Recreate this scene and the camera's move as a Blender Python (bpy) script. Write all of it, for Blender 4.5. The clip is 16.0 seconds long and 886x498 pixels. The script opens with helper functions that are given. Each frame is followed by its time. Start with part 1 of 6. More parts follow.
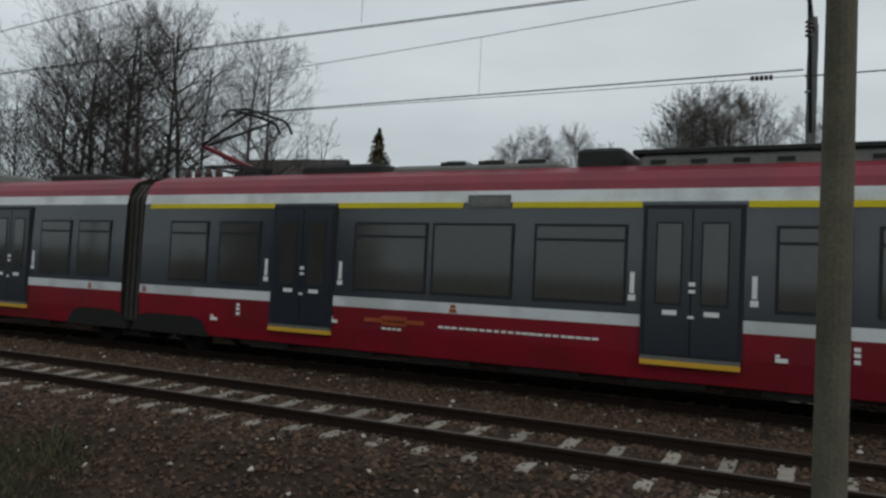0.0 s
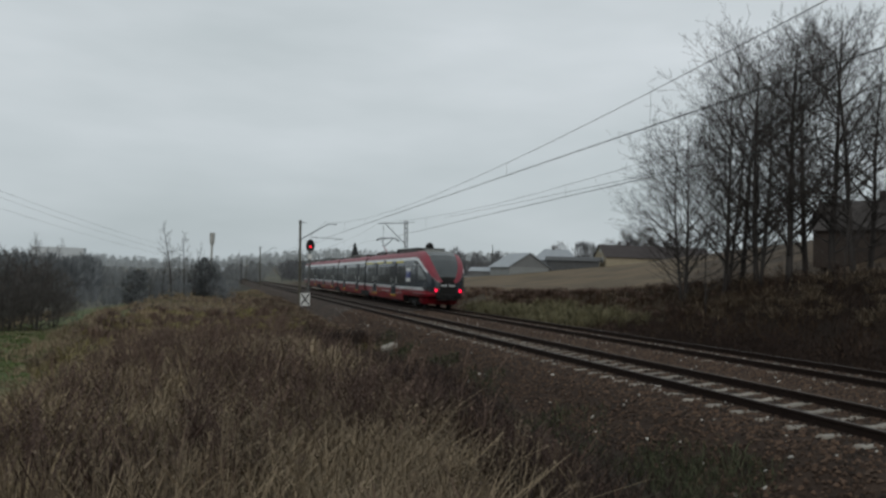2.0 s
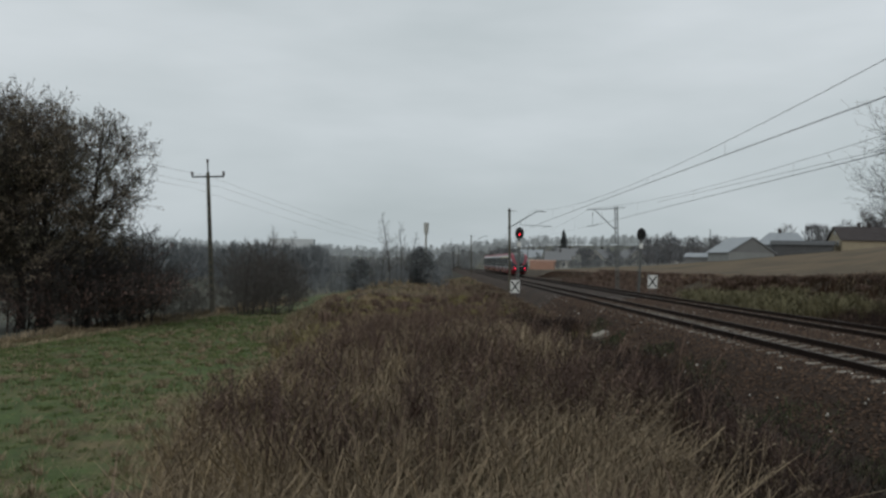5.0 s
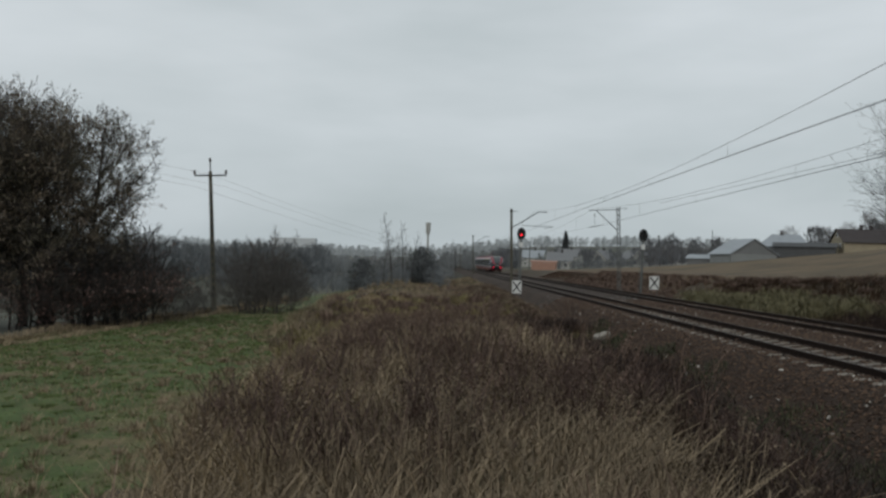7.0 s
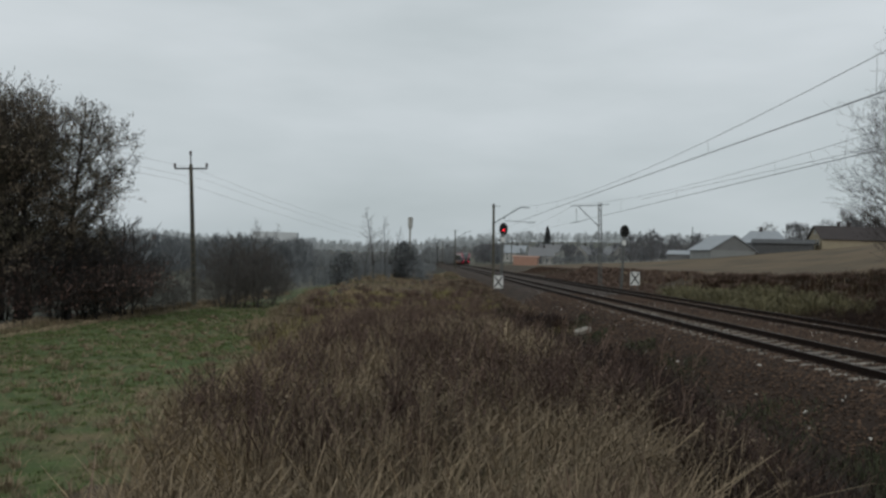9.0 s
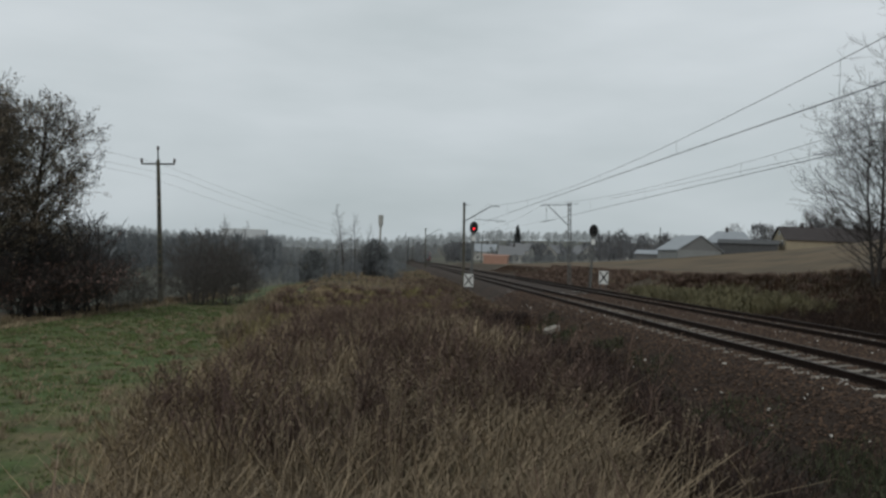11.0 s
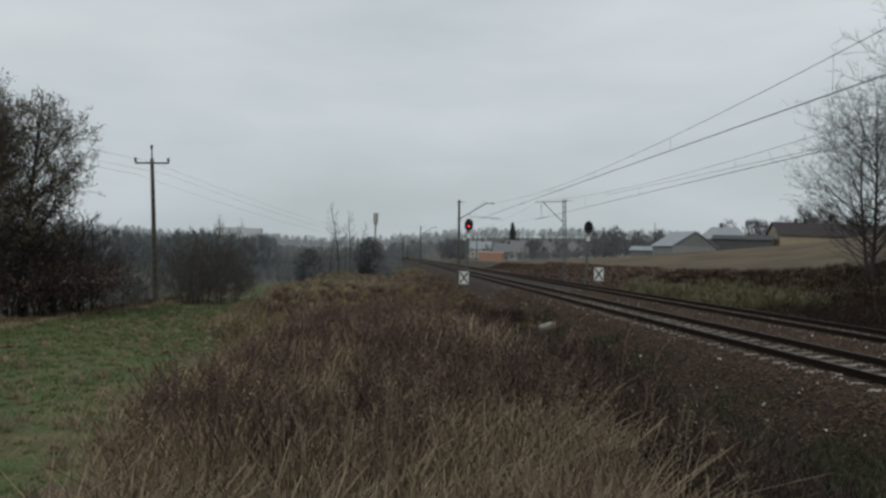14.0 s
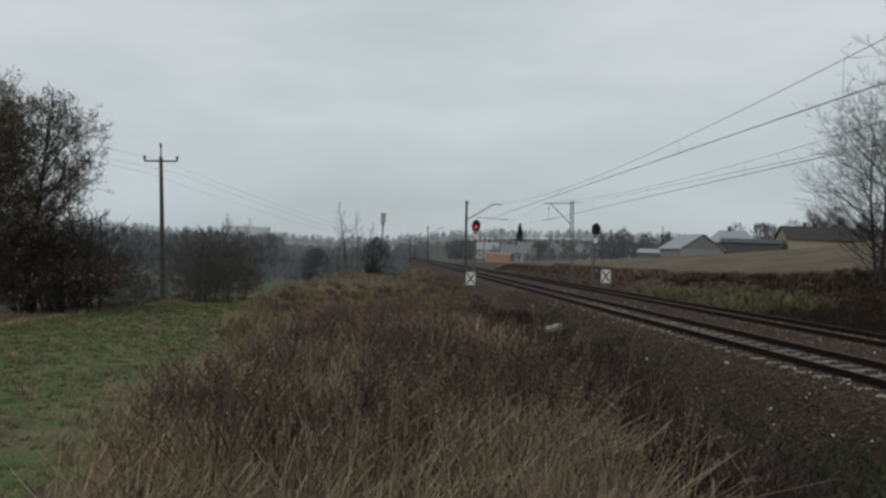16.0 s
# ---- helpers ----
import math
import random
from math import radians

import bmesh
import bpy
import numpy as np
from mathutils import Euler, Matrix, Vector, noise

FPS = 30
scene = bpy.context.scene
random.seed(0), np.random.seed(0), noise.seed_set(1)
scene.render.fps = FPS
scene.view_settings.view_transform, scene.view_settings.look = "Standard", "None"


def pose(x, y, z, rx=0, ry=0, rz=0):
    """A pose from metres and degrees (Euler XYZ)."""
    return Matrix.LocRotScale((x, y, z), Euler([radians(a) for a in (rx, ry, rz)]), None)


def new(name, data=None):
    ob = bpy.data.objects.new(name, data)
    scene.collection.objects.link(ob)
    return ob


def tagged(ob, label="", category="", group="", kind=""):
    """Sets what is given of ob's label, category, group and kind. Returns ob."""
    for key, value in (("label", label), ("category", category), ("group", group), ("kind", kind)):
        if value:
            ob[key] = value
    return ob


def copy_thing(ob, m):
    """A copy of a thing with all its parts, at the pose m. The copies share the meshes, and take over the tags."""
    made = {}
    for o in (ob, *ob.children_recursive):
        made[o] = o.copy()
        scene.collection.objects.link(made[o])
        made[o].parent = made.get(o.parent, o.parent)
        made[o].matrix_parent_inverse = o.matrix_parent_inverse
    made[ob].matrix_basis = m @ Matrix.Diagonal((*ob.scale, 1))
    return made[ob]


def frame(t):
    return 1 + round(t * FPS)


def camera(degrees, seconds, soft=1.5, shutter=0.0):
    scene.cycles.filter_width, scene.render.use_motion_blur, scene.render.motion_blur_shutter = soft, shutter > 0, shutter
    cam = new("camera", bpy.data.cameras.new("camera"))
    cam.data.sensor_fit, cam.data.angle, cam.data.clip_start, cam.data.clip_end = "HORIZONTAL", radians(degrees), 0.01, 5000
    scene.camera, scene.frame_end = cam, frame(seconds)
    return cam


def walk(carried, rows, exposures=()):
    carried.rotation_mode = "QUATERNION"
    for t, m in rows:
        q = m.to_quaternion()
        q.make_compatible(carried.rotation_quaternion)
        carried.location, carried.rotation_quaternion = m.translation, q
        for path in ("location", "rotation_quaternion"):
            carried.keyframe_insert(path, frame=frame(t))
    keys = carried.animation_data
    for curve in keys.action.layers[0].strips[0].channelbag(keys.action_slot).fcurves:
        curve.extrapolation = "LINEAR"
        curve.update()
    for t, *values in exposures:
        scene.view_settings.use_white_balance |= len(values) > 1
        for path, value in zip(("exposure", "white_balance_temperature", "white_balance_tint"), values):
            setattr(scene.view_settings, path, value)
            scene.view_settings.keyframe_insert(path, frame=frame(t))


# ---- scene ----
# ---- camera: stands on the grass beside the line and pans left ----
EYE = 1.7
cam = camera(59.7, 16.0, soft=2.6)
PATH = [
    (0.0, pose(0, 0, EYE, 92.37, -2.68, -63.14)),
    (0.2, pose(0, 0, EYE, 91.70, -2.53, -57.12)),
    (0.5, pose(0, 0, EYE, 91.38, -1.55, -51.58)),
    (0.7, pose(0, 0, EYE, 91.50, -1.19, -47.18)),
    (1.0, pose(0, 0, EYE, 91.86, -0.82, -39.26)),
    (1.5, pose(0, 0, EYE, 92.09, -1.89, -24.87)),
    (2.0, pose(0, 0, EYE, 92.22, -1.83, -16.19)),
    (2.5, pose(0, 0, EYE, 91.99, -2.44, -11.56)),
    (3.0, pose(0, 0, EYE, 91.57, -2.29, -8.51)),
    (3.5, pose(0, 0, EYE, 91.37, -2.06, -5.16)),
    (4.0, pose(0, 0, EYE, 91.06, -1.67, -2.76)),
    (4.5, pose(0, 0, EYE, 91.06, -1.65, -1.68)),
    (5.0, pose(0, 0, EYE, 90.83, -1.42, -0.75)),
    (5.2, pose(0, 0, EYE, 90.60, -1.25, -0.16)),
    (7.5, pose(0, 0, EYE, 90.87, -2.24, -1.12)),
    (8.0, pose(0, 0, EYE, 90.84, -2.36, -1.91)),
    (8.5, pose(0, 0, EYE, 90.14, -2.06, -1.88)),
    (9.0, pose(0, 0, EYE, 90.49, -1.99, -1.95)),
    (11.5, pose(0, 0, EYE, 90.43, -2.37, -4.42)),
    (12.0, pose(0, 0, EYE, 90.39, -2.25, -4.34)),
    (12.5, pose(0, 0, EYE, 90.20, -1.97, -4.35)),
    (13.0, pose(0, 0, EYE, 90.10, -2.12, -4.83)),
    (13.5, pose(0, 0, EYE, 90.05, -2.31, -4.76)),
    (14.0, pose(0, 0, EYE, 90.27, -1.98, -4.51)),
    (14.5, pose(0, 0, EYE, 90.04, -2.15, -4.03)),
    (15.0, pose(0, 0, EYE, 90.25, -2.41, -4.05)),
    (15.5, pose(0, 0, EYE, 90.04, -2.31, -3.99)),
    (16.0, pose(0, 0, EYE, 90.29, -2.55, -3.99)),
]
walk(cam, PATH)

# ---- overcast sky and a weak, wide sun ----
SUN_AZ, SUN_EL = 200.0, 28.0
world = bpy.data.worlds.new("overcast_sky")
scene.world = world
world.use_nodes = True
wn, wl = world.node_tree.nodes, world.node_tree.links
wn.clear()
sky = wn.new("ShaderNodeTexSky")
sky.sky_type = "NISHITA"
sky.sun_disc = False
sky.sun_elevation, sky.sun_rotation = radians(SUN_EL), radians(SUN_AZ)
sky.air_density, sky.dust_density, sky.ozone_density = 1.0, 4.0, 1.0
coord = wn.new("ShaderNodeTexCoord")
stretch = wn.new("ShaderNodeMapping")
stretch.inputs["Scale"].default_value = (1.2, 1.2, 4.5)
clouds = wn.new("ShaderNodeTexNoise")
clouds.inputs["Scale"].default_value, clouds.inputs["Detail"].default_value = 2.2, 4
tone = wn.new("ShaderNodeValToRGB")
tone.color_ramp.elements[0].position, tone.color_ramp.elements[0].color = 0.3, (0.53, 0.585, 0.605, 1)
tone.color_ramp.elements[1].position, tone.color_ramp.elements[1].color = 0.72, (0.665, 0.715, 0.745, 1)
sep = wn.new("ShaderNodeSeparateXYZ")
low = wn.new("ShaderNodeValToRGB")
low.color_ramp.elements[0].position, low.color_ramp.elements[0].color = 0.0, (0.80, 0.83, 0.84, 1)
low.color_ramp.elements[1].position, low.color_ramp.elements[1].color = 0.22, (1, 1, 1, 1)
mul = wn.new("ShaderNodeMix")
mul.data_type, mul.blend_type = "RGBA", "MULTIPLY"
mul.inputs[0].default_value = 1.0
dim = wn.new("ShaderNodeMix")
dim.data_type, dim.blend_type = "RGBA", "MULTIPLY"
dim.inputs[0].default_value = 1.0
dim.inputs[7].default_value = (0.08, 0.08, 0.08, 1)
mix = wn.new("ShaderNodeMix")
mix.data_type = "RGBA"
mix.inputs[0].default_value = 0.93
bg = wn.new("ShaderNodeBackground")
bg.inputs[1].default_value = 1.0
wout = wn.new("ShaderNodeOutputWorld")
wl.new(coord.outputs["Generated"], stretch.inputs[0])
wl.new(stretch.outputs[0], clouds.inputs["Vector"])
wl.new(clouds.outputs["Fac"], tone.inputs[0])
wl.new(coord.outputs["Generated"], sep.inputs[0])
wl.new(sep.outputs["Z"], low.inputs[0])
wl.new(tone.outputs[0], mul.inputs[6])
wl.new(low.outputs[0], mul.inputs[7])
wl.new(sky.outputs[0], dim.inputs[6])
wl.new(dim.outputs[2], mix.inputs[6])
wl.new(mul.outputs[2], mix.inputs[7])
wl.new(mix.outputs[2], bg.inputs[0])
wl.new(bg.outputs[0], wout.inputs[0])

sun = new("sun", bpy.data.lights.new("sun", "SUN"))
sun.data.energy, sun.data.angle, sun.data.color = 0.5, radians(40), (1.0, 0.97, 0.93)
sun.rotation_euler = (radians(90 - SUN_EL), 0, radians(180 - SUN_AZ))

# ---- materials ----
def mat(name, col, rough=0.85, var=0.25, scale=3.0, fine=40.0, bump=0.2, metal=0.0, island=0.0, spec=0.3, alt=None, altscale=1.0, altpos=(0.45, 0.6), obj_random=0.0):
    """Procedural surface: base colour with coarse and fine variation, relief, and an optional second colour in patches."""
    m = bpy.data.materials.new(name)
    m.use_nodes = True
    n, l = m.node_tree.nodes, m.node_tree.links
    b = n["Principled BSDF"]
    b.inputs["Roughness"].default_value, b.inputs["Metallic"].default_value = rough, metal
    b.inputs["Specular IOR Level"].default_value = spec
    co = n.new("ShaderNodeTexCoord")
    n1 = n.new("ShaderNodeTexNoise")
    n1.inputs["Scale"].default_value, n1.inputs["Detail"].default_value = scale, 5
    n2 = n.new("ShaderNodeTexNoise")
    n2.inputs["Scale"].default_value, n2.inputs["Detail"].default_value = fine, 3
    for q in (n1, n2):
        l.new(co.outputs["Object"], q.inputs["Vector"])
    add = n.new("ShaderNodeMath")
    add.operation = "ADD"
    l.new(n1.outputs["Fac"], add.inputs[0])
    l.new(n2.outputs["Fac"], add.inputs[1])
    rng = n.new("ShaderNodeMapRange")
    rng.inputs["From Min"].default_value, rng.inputs["From Max"].default_value = 0.6, 1.4
    rng.inputs["To Min"].default_value, rng.inputs["To Max"].default_value = 1 - var, 1 + var
    l.new(add.outputs[0], rng.inputs["Value"])
    value = rng.outputs[0]
    if island or obj_random:
        if island:
            g = n.new("ShaderNodeNewGeometry")
            rnd = g.outputs["Random Per Island"]
        else:
            g = n.new("ShaderNodeObjectInfo")
            rnd = g.outputs["Random"]
        r2 = n.new("ShaderNodeMapRange")
        amount = island or obj_random
        r2.inputs["To Min"].default_value, r2.inputs["To Max"].default_value = 1 - amount, 1 + amount
        l.new(rnd, r2.inputs["Value"])
        mm = n.new("ShaderNodeMath")
        mm.operation = "MULTIPLY"
        l.new(value, mm.inputs[0])
        l.new(r2.outputs[0], mm.inputs[1])
        value = mm.outputs[0]
    base = n.new("ShaderNodeMix")
    base.data_type = "RGBA"
    base.inputs[6].default_value = (*col, 1)
    base.inputs[7].default_value = (*(alt or col), 1)
    if alt:
        n3 = n.new("ShaderNodeTexNoise")
        n3.inputs["Scale"].default_value, n3.inputs["Detail"].default_value = altscale, 6
        l.new(co.outputs["Object"], n3.inputs["Vector"])
        ra = n.new("ShaderNodeMapRange")
        ra.inputs["From Min"].default_value, ra.inputs["From Max"].default_value = altpos
        l.new(n3.outputs["Fac"], ra.inputs["Value"])
        l.new(ra.outputs[0], base.inputs[0])
    else:
        base.inputs[0].default_value = 0
    sc = n.new("ShaderNodeVectorMath")
    sc.operation = "SCALE"
    l.new(base.outputs[2], sc.inputs[0])
    l.new(value, sc.inputs["Scale"])
    l.new(sc.outputs[0], b.inputs["Base Color"])
    if bump:
        bp = n.new("ShaderNodeBump")
        bp.inputs["Strength"].default_value, bp.inputs["Distance"].default_value = bump, 0.02
        l.new(n2.outputs["Fac"], bp.inputs["Height"])
        l.new(bp.outputs[0], b.inputs["Normal"])
    return m


def glow(name, col, strength):
    m = mat(name, col, 0.3, 0.05, bump=0)
    b = m.node_tree.nodes["Principled BSDF"]
    b.inputs["Emission Color"].default_value, b.inputs["Emission Strength"].default_value = (*col, 1), strength
    return m


M_MEADOW = mat("meadow_soil", (0.068, 0.098, 0.031), 0.95, 0.5, 1.1, 9, 0.8, alt=(0.135, 0.108, 0.055), altscale=0.8, altpos=(0.46, 0.68))
M_DRY = mat("dry_grass_soil", (0.075, 0.058, 0.036), 0.95, 0.35, 1.2, 16, 0.6, alt=(0.045, 0.033, 0.023), altscale=0.6)
M_DITCH = mat("ditch_soil", (0.03, 0.024, 0.017), 0.95, 0.35, 1.5, 18, 0.6, alt=(0.042, 0.04, 0.024), altscale=0.5)
M_BANK = mat("bank_soil", (0.024, 0.017, 0.012), 0.95, 0.35, 0.8, 10, 0.6, alt=(0.036, 0.025, 0.017), altscale=0.4)
M_FIELD = mat("stubble_field", (0.13, 0.094, 0.056), 0.95, 0.2, 0.25, 6, 0.5, alt=(0.093, 0.07, 0.043), altscale=0.12)
M_FARLAND = mat("far_land", (0.085, 0.088, 0.066), 0.95, 0.3, 0.02, 0.4, 0.2, alt=(0.125, 0.10, 0.075), altscale=0.012)
M_BALLAST = mat("ballast_bed", (0.046, 0.03, 0.021), 0.95, 0.5, 2.0, 60, 1.0, alt=(0.034, 0.024, 0.017), altscale=0.7)
M_HILL = mat("hillside_grass_soil", (0.075, 0.052, 0.031), 0.95, 0.4, 0.5, 8, 0.7, alt=(0.04, 0.029, 0.019), altscale=0.3)
M_WEEDDARK = mat("dark_dead_weeds", (0.086, 0.056, 0.045), 0.9, 0.25, 0.6, 9, 0.0, island=0.45)
M_STONE = mat("ballast_stone", (0.066, 0.041, 0.027), 0.9, 0.3, 9, 60, 0.4, island=0.75)
M_WHITESTONE = mat("pale_stone", (0.42, 0.40, 0.36), 0.9, 0.25, 9, 60, 0.4, island=0.4)
M_CONCRETE = mat("concrete", (0.27, 0.25, 0.215), 0.9, 0.3, 3, 50, 0.4, alt=(0.18, 0.155, 0.125), altscale=2.2, obj_random=0.2)
M_SLEEPER = mat("sleeper_concrete", (0.27, 0.25, 0.215), 0.9, 0.25, 4, 60, 0.3, alt=(0.15, 0.12, 0.095), altscale=3, altpos=(0.5, 0.72), obj_random=0.25)
M_POLE = mat("weathered_pole", (0.098, 0.092, 0.068), 0.9, 0.25, 2.5, 30, 0.5, alt=(0.075, 0.068, 0.052), altscale=1.6)
# Rust colour taken darker to hold the shadow along the web.
M_RAIL = mat("rusty_rail", (0.022, 0.015, 0.012), 0.9, 0.3, 8, 70, 0.3, spec=0.1)
# Worn head; its pale sheen is part of the base colour.
M_RAILTOP = mat("worn_rail_head", (0.11, 0.098, 0.09), 0.7, 0.2, 8, 70, 0.05, metal=0.2, spec=0.2)
M_STEEL = mat("galvanised_steel", (0.14, 0.145, 0.14), 0.6, 0.2, 5, 40, 0.15, metal=0.5)
M_DARKSTEEL = mat("dark_painted_steel", (0.035, 0.037, 0.036), 0.6, 0.25, 5, 40, 0.15)
M_WIRE = mat("overhead_wire", (0.05, 0.052, 0.052), 0.6, 0.1, bump=0, metal=0.4)
M_INSUL = mat("brown_insulator", (0.05, 0.03, 0.025), 0.35, 0.1, bump=0)
M_RED = mat("train_red_paint", (0.195, 0.005, 0.014), 0.28, 0.14, 0.7, 25, 0.03, spec=0.5, alt=(0.15, 0.008, 0.014), altscale=0.9)
M_ROOFRED = mat("train_red_roof_edge", (0.215, 0.022, 0.038), 0.5, 0.14, 0.7, 25, 0.03, spec=0.5, alt=(0.175, 0.022, 0.036), altscale=0.9)
M_WHITE = mat("train_white_paint", (0.60, 0.63, 0.64), 0.28, 0.1, 0.9, 25, 0.03, spec=0.5, alt=(0.46, 0.48, 0.48), altscale=1.1)
M_YELLOW = mat("train_yellow_band", (0.62, 0.52, 0.015), 0.45, 0.08, 1, 25, 0.03)
M_STEPYEL = mat("yellow_step_edge", (0.58, 0.34, 0.03), 0.55, 0.15, 4, 30, 0.05)
M_GRAY = mat("train_graphite_paint", (0.027, 0.034, 0.043), 0.15, 0.12, 0.8, 20, 0.03, spec=0.85, alt=(0.034, 0.041, 0.05), altscale=0.6)
M_DOOR = mat("train_door_paint", (0.019, 0.025, 0.033), 0.2, 0.12, 1, 20, 0.03, spec=0.6)
M_GLASS = mat("tinted_window_glass", (0.04, 0.04, 0.036), 0.07, 0.12, 0.6, 8, 0.0, spec=0.85)
M_FRAME = mat("window_rubber", (0.014, 0.016, 0.019), 0.6, 0.1, 2, 20, 0.05)
M_SHIELD = mat("windscreen_glass", (0.05, 0.058, 0.06), 0.05, 0.1, 0.6, 6, 0.0, spec=0.6)
M_BLACK = mat("running_gear_black", (0.010, 0.0095, 0.009), 0.85, 0.35, 5, 30, 0.3)
M_BELLOWS = mat("gangway_bellows", (0.045, 0.043, 0.038), 0.8, 0.25, 6, 30, 0.3)
M_ROOFKIT = mat("roof_equipment_gray", (0.15, 0.155, 0.145), 0.7, 0.25, 2, 20, 0.1)
M_ROOFDARK = mat("roof_equipment_dark", (0.022, 0.022, 0.022), 0.8, 0.25, 3, 20, 0.1)
M_LABEL = mat("white_sticker", (0.70, 0.71, 0.70), 0.5, 0.08, 3, 20, 0.0)
M_BLUE = mat("blue_poster_print", (0.055, 0.058, 0.20), 0.5, 0.1, 3, 20, 0.0)
M_LIGHTBLUE = mat("light_blue_print", (0.12, 0.26, 0.42), 0.5, 0.1, 3, 20, 0.0)
M_ORANGE = mat("faded_orange_print", (0.30, 0.065, 0.02), 0.5, 0.2, 3, 20, 0.0)
M_TAIL = glow("tail_light_glow", (1.0, 0.012, 0.06), 2.6)
# Glass made pale in base colour, standing in for its reflection.
M_CABGLASS = mat("cab_window_glass", (0.11, 0.12, 0.12), 0.08, 0.1, 0.6, 8, 0.0, spec=0.55)
M_BANKGRASS = mat("dark_dead_bank_grass", (0.052, 0.032, 0.022), 0.9, 0.25, 0.3, 9, 0.0, island=0.5, alt=(0.08, 0.053, 0.034), altscale=0.16)
# Far roofs, paled for distance haze in the base colour.
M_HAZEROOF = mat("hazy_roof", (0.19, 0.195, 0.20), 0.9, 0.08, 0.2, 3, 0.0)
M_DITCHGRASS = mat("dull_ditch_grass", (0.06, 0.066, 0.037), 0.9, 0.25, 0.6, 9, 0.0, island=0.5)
# Far walls with haze mixed into the colour, palest for the block.
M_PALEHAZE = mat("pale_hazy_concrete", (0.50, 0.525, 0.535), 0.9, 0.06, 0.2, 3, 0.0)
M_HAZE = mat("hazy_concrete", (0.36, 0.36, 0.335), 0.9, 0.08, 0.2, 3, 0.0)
M_SIGNALRED = glow("signal_red_glow", (1.0, 0.02, 0.04), 2.5)
# Haze over the mid-distance wood is put into this base colour.
M_HAZEWOOD_MID = mat("hazy_wood", (0.2, 0.212, 0.215), 0.95, 0.2, 0.02, 0.2, 0.0, island=0.16)
M_LENS = mat("unlit_lens", (0.02, 0.03, 0.028), 0.15, 0.1, bump=0)
# Bark and twig tones are raised in colour for haze before the trees.
M_BARK = mat("dark_bark", (0.05, 0.045, 0.042), 0.95, 0.3, 4, 30, 0.5)
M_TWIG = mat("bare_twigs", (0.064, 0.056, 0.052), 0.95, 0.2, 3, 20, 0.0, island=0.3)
# Lighter copy of the twig colour, with haze painted into it.
M_TWIG_HAZED = mat("hazy_bare_twigs", (0.105, 0.095, 0.087), 0.95, 0.2, 3, 20, 0.0, island=0.3)
# Leaf tone lifted for haze as well; M_REDLEAF likewise.
M_LEAF = mat("withered_leaves", (0.19, 0.15, 0.112), 0.9, 0.2, 2, 20, 0.0, island=0.5, alt=(0.12, 0.108, 0.078), altscale=0.5)
M_CONIFER = mat("larch_needles", (0.115, 0.09, 0.05), 0.9, 0.3, 2, 20, 0.0, island=0.15, alt=(0.062, 0.058, 0.032), altscale=0.7)
M_REDLEAF = mat("reddish_withered_leaves", (0.155, 0.098, 0.082), 0.9, 0.2, 2, 20, 0.0, island=0.5)
M_DARKBRUSH = mat("dark_dead_brush", (0.034, 0.024, 0.019), 0.9, 0.25, 0.6, 9, 0.0, island=0.5)
# Trees by the far houses, greyed for haze in the colour itself.
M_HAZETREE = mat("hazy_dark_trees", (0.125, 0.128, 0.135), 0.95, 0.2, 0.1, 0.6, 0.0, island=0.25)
M_STRAWDARK = mat("dark_dead_grass", (0.15, 0.115, 0.078), 0.9, 0.25, 0.6, 9, 0.0, island=0.5)
M_TUSSOCK = mat("brown_green_tussock", (0.075, 0.072, 0.032), 0.9, 0.25, 0.6, 9, 0.0, island=0.5)
M_RUST = mat("russet_dead_grass", (0.078, 0.048, 0.032), 0.9, 0.25, 0.6, 9, 0.0, island=0.5)
M_YELLOWGRASS = mat("yellowish_grass", (0.21, 0.18, 0.075), 0.9, 0.25, 0.6, 9, 0.0, island=0.45)
# Needle colour greyed to hold the haze over far trees.
M_SPRUCE = mat("spruce_needles", (0.065, 0.07, 0.072), 0.9, 0.3, 2, 20, 0.0, island=0.4)
M_STRAW = mat("dry_straw", (0.275, 0.212, 0.13), 0.9, 0.25, 0.6, 9, 0.0, island=0.5)
M_STRAWDULL = mat("dull_dead_grass", (0.245, 0.19, 0.125), 0.9, 0.25, 0.6, 9, 0.0, island=0.5)
M_WEED = mat("dead_brown_weeds", (0.135, 0.092, 0.07), 0.9, 0.25, 0.6, 9, 0.0, island=0.45)
M_GREENGRASS = mat("short_green_grass", (0.1, 0.132, 0.045), 0.9, 0.25, 0.6, 9, 0.0, island=0.45)
M_OLIVE = mat("yellow_green_brush", (0.155, 0.14, 0.078), 0.9, 0.25, 0.6, 9, 0.0, island=0.45)
M_BRAMBLE = mat("bramble_stems", (0.032, 0.02, 0.015), 0.9, 0.25, 0.6, 9, 0.0, island=0.5)
M_GREYBOARD = mat("weathered_grey_boards", (0.085, 0.088, 0.09), 0.9, 0.2, 1.2, 18, 0.3)
M_WOOD = mat("dark_barn_boards", (0.040, 0.031, 0.026), 0.9, 0.25, 1.2, 18, 0.4, obj_random=0.2)
M_BARNROOF = mat("old_barn_roofing", (0.052, 0.046, 0.043), 0.9, 0.25, 0.8, 10, 0.3)
M_TILE = mat("red_roof_tiles", (0.115, 0.032, 0.03), 0.8, 0.2, 1.5, 15, 0.3)
M_PLASTER = mat("grey_plaster", (0.23, 0.24, 0.235), 0.9, 0.15, 1.2, 20, 0.15)
M_CREAM = mat("cream_plaster", (0.3, 0.26, 0.185), 0.9, 0.15, 1.2, 20, 0.15)
M_METALROOF = mat("pale_metal_roof", (0.3, 0.325, 0.345), 0.5, 0.12, 0.8, 12, 0.1, metal=0.1)
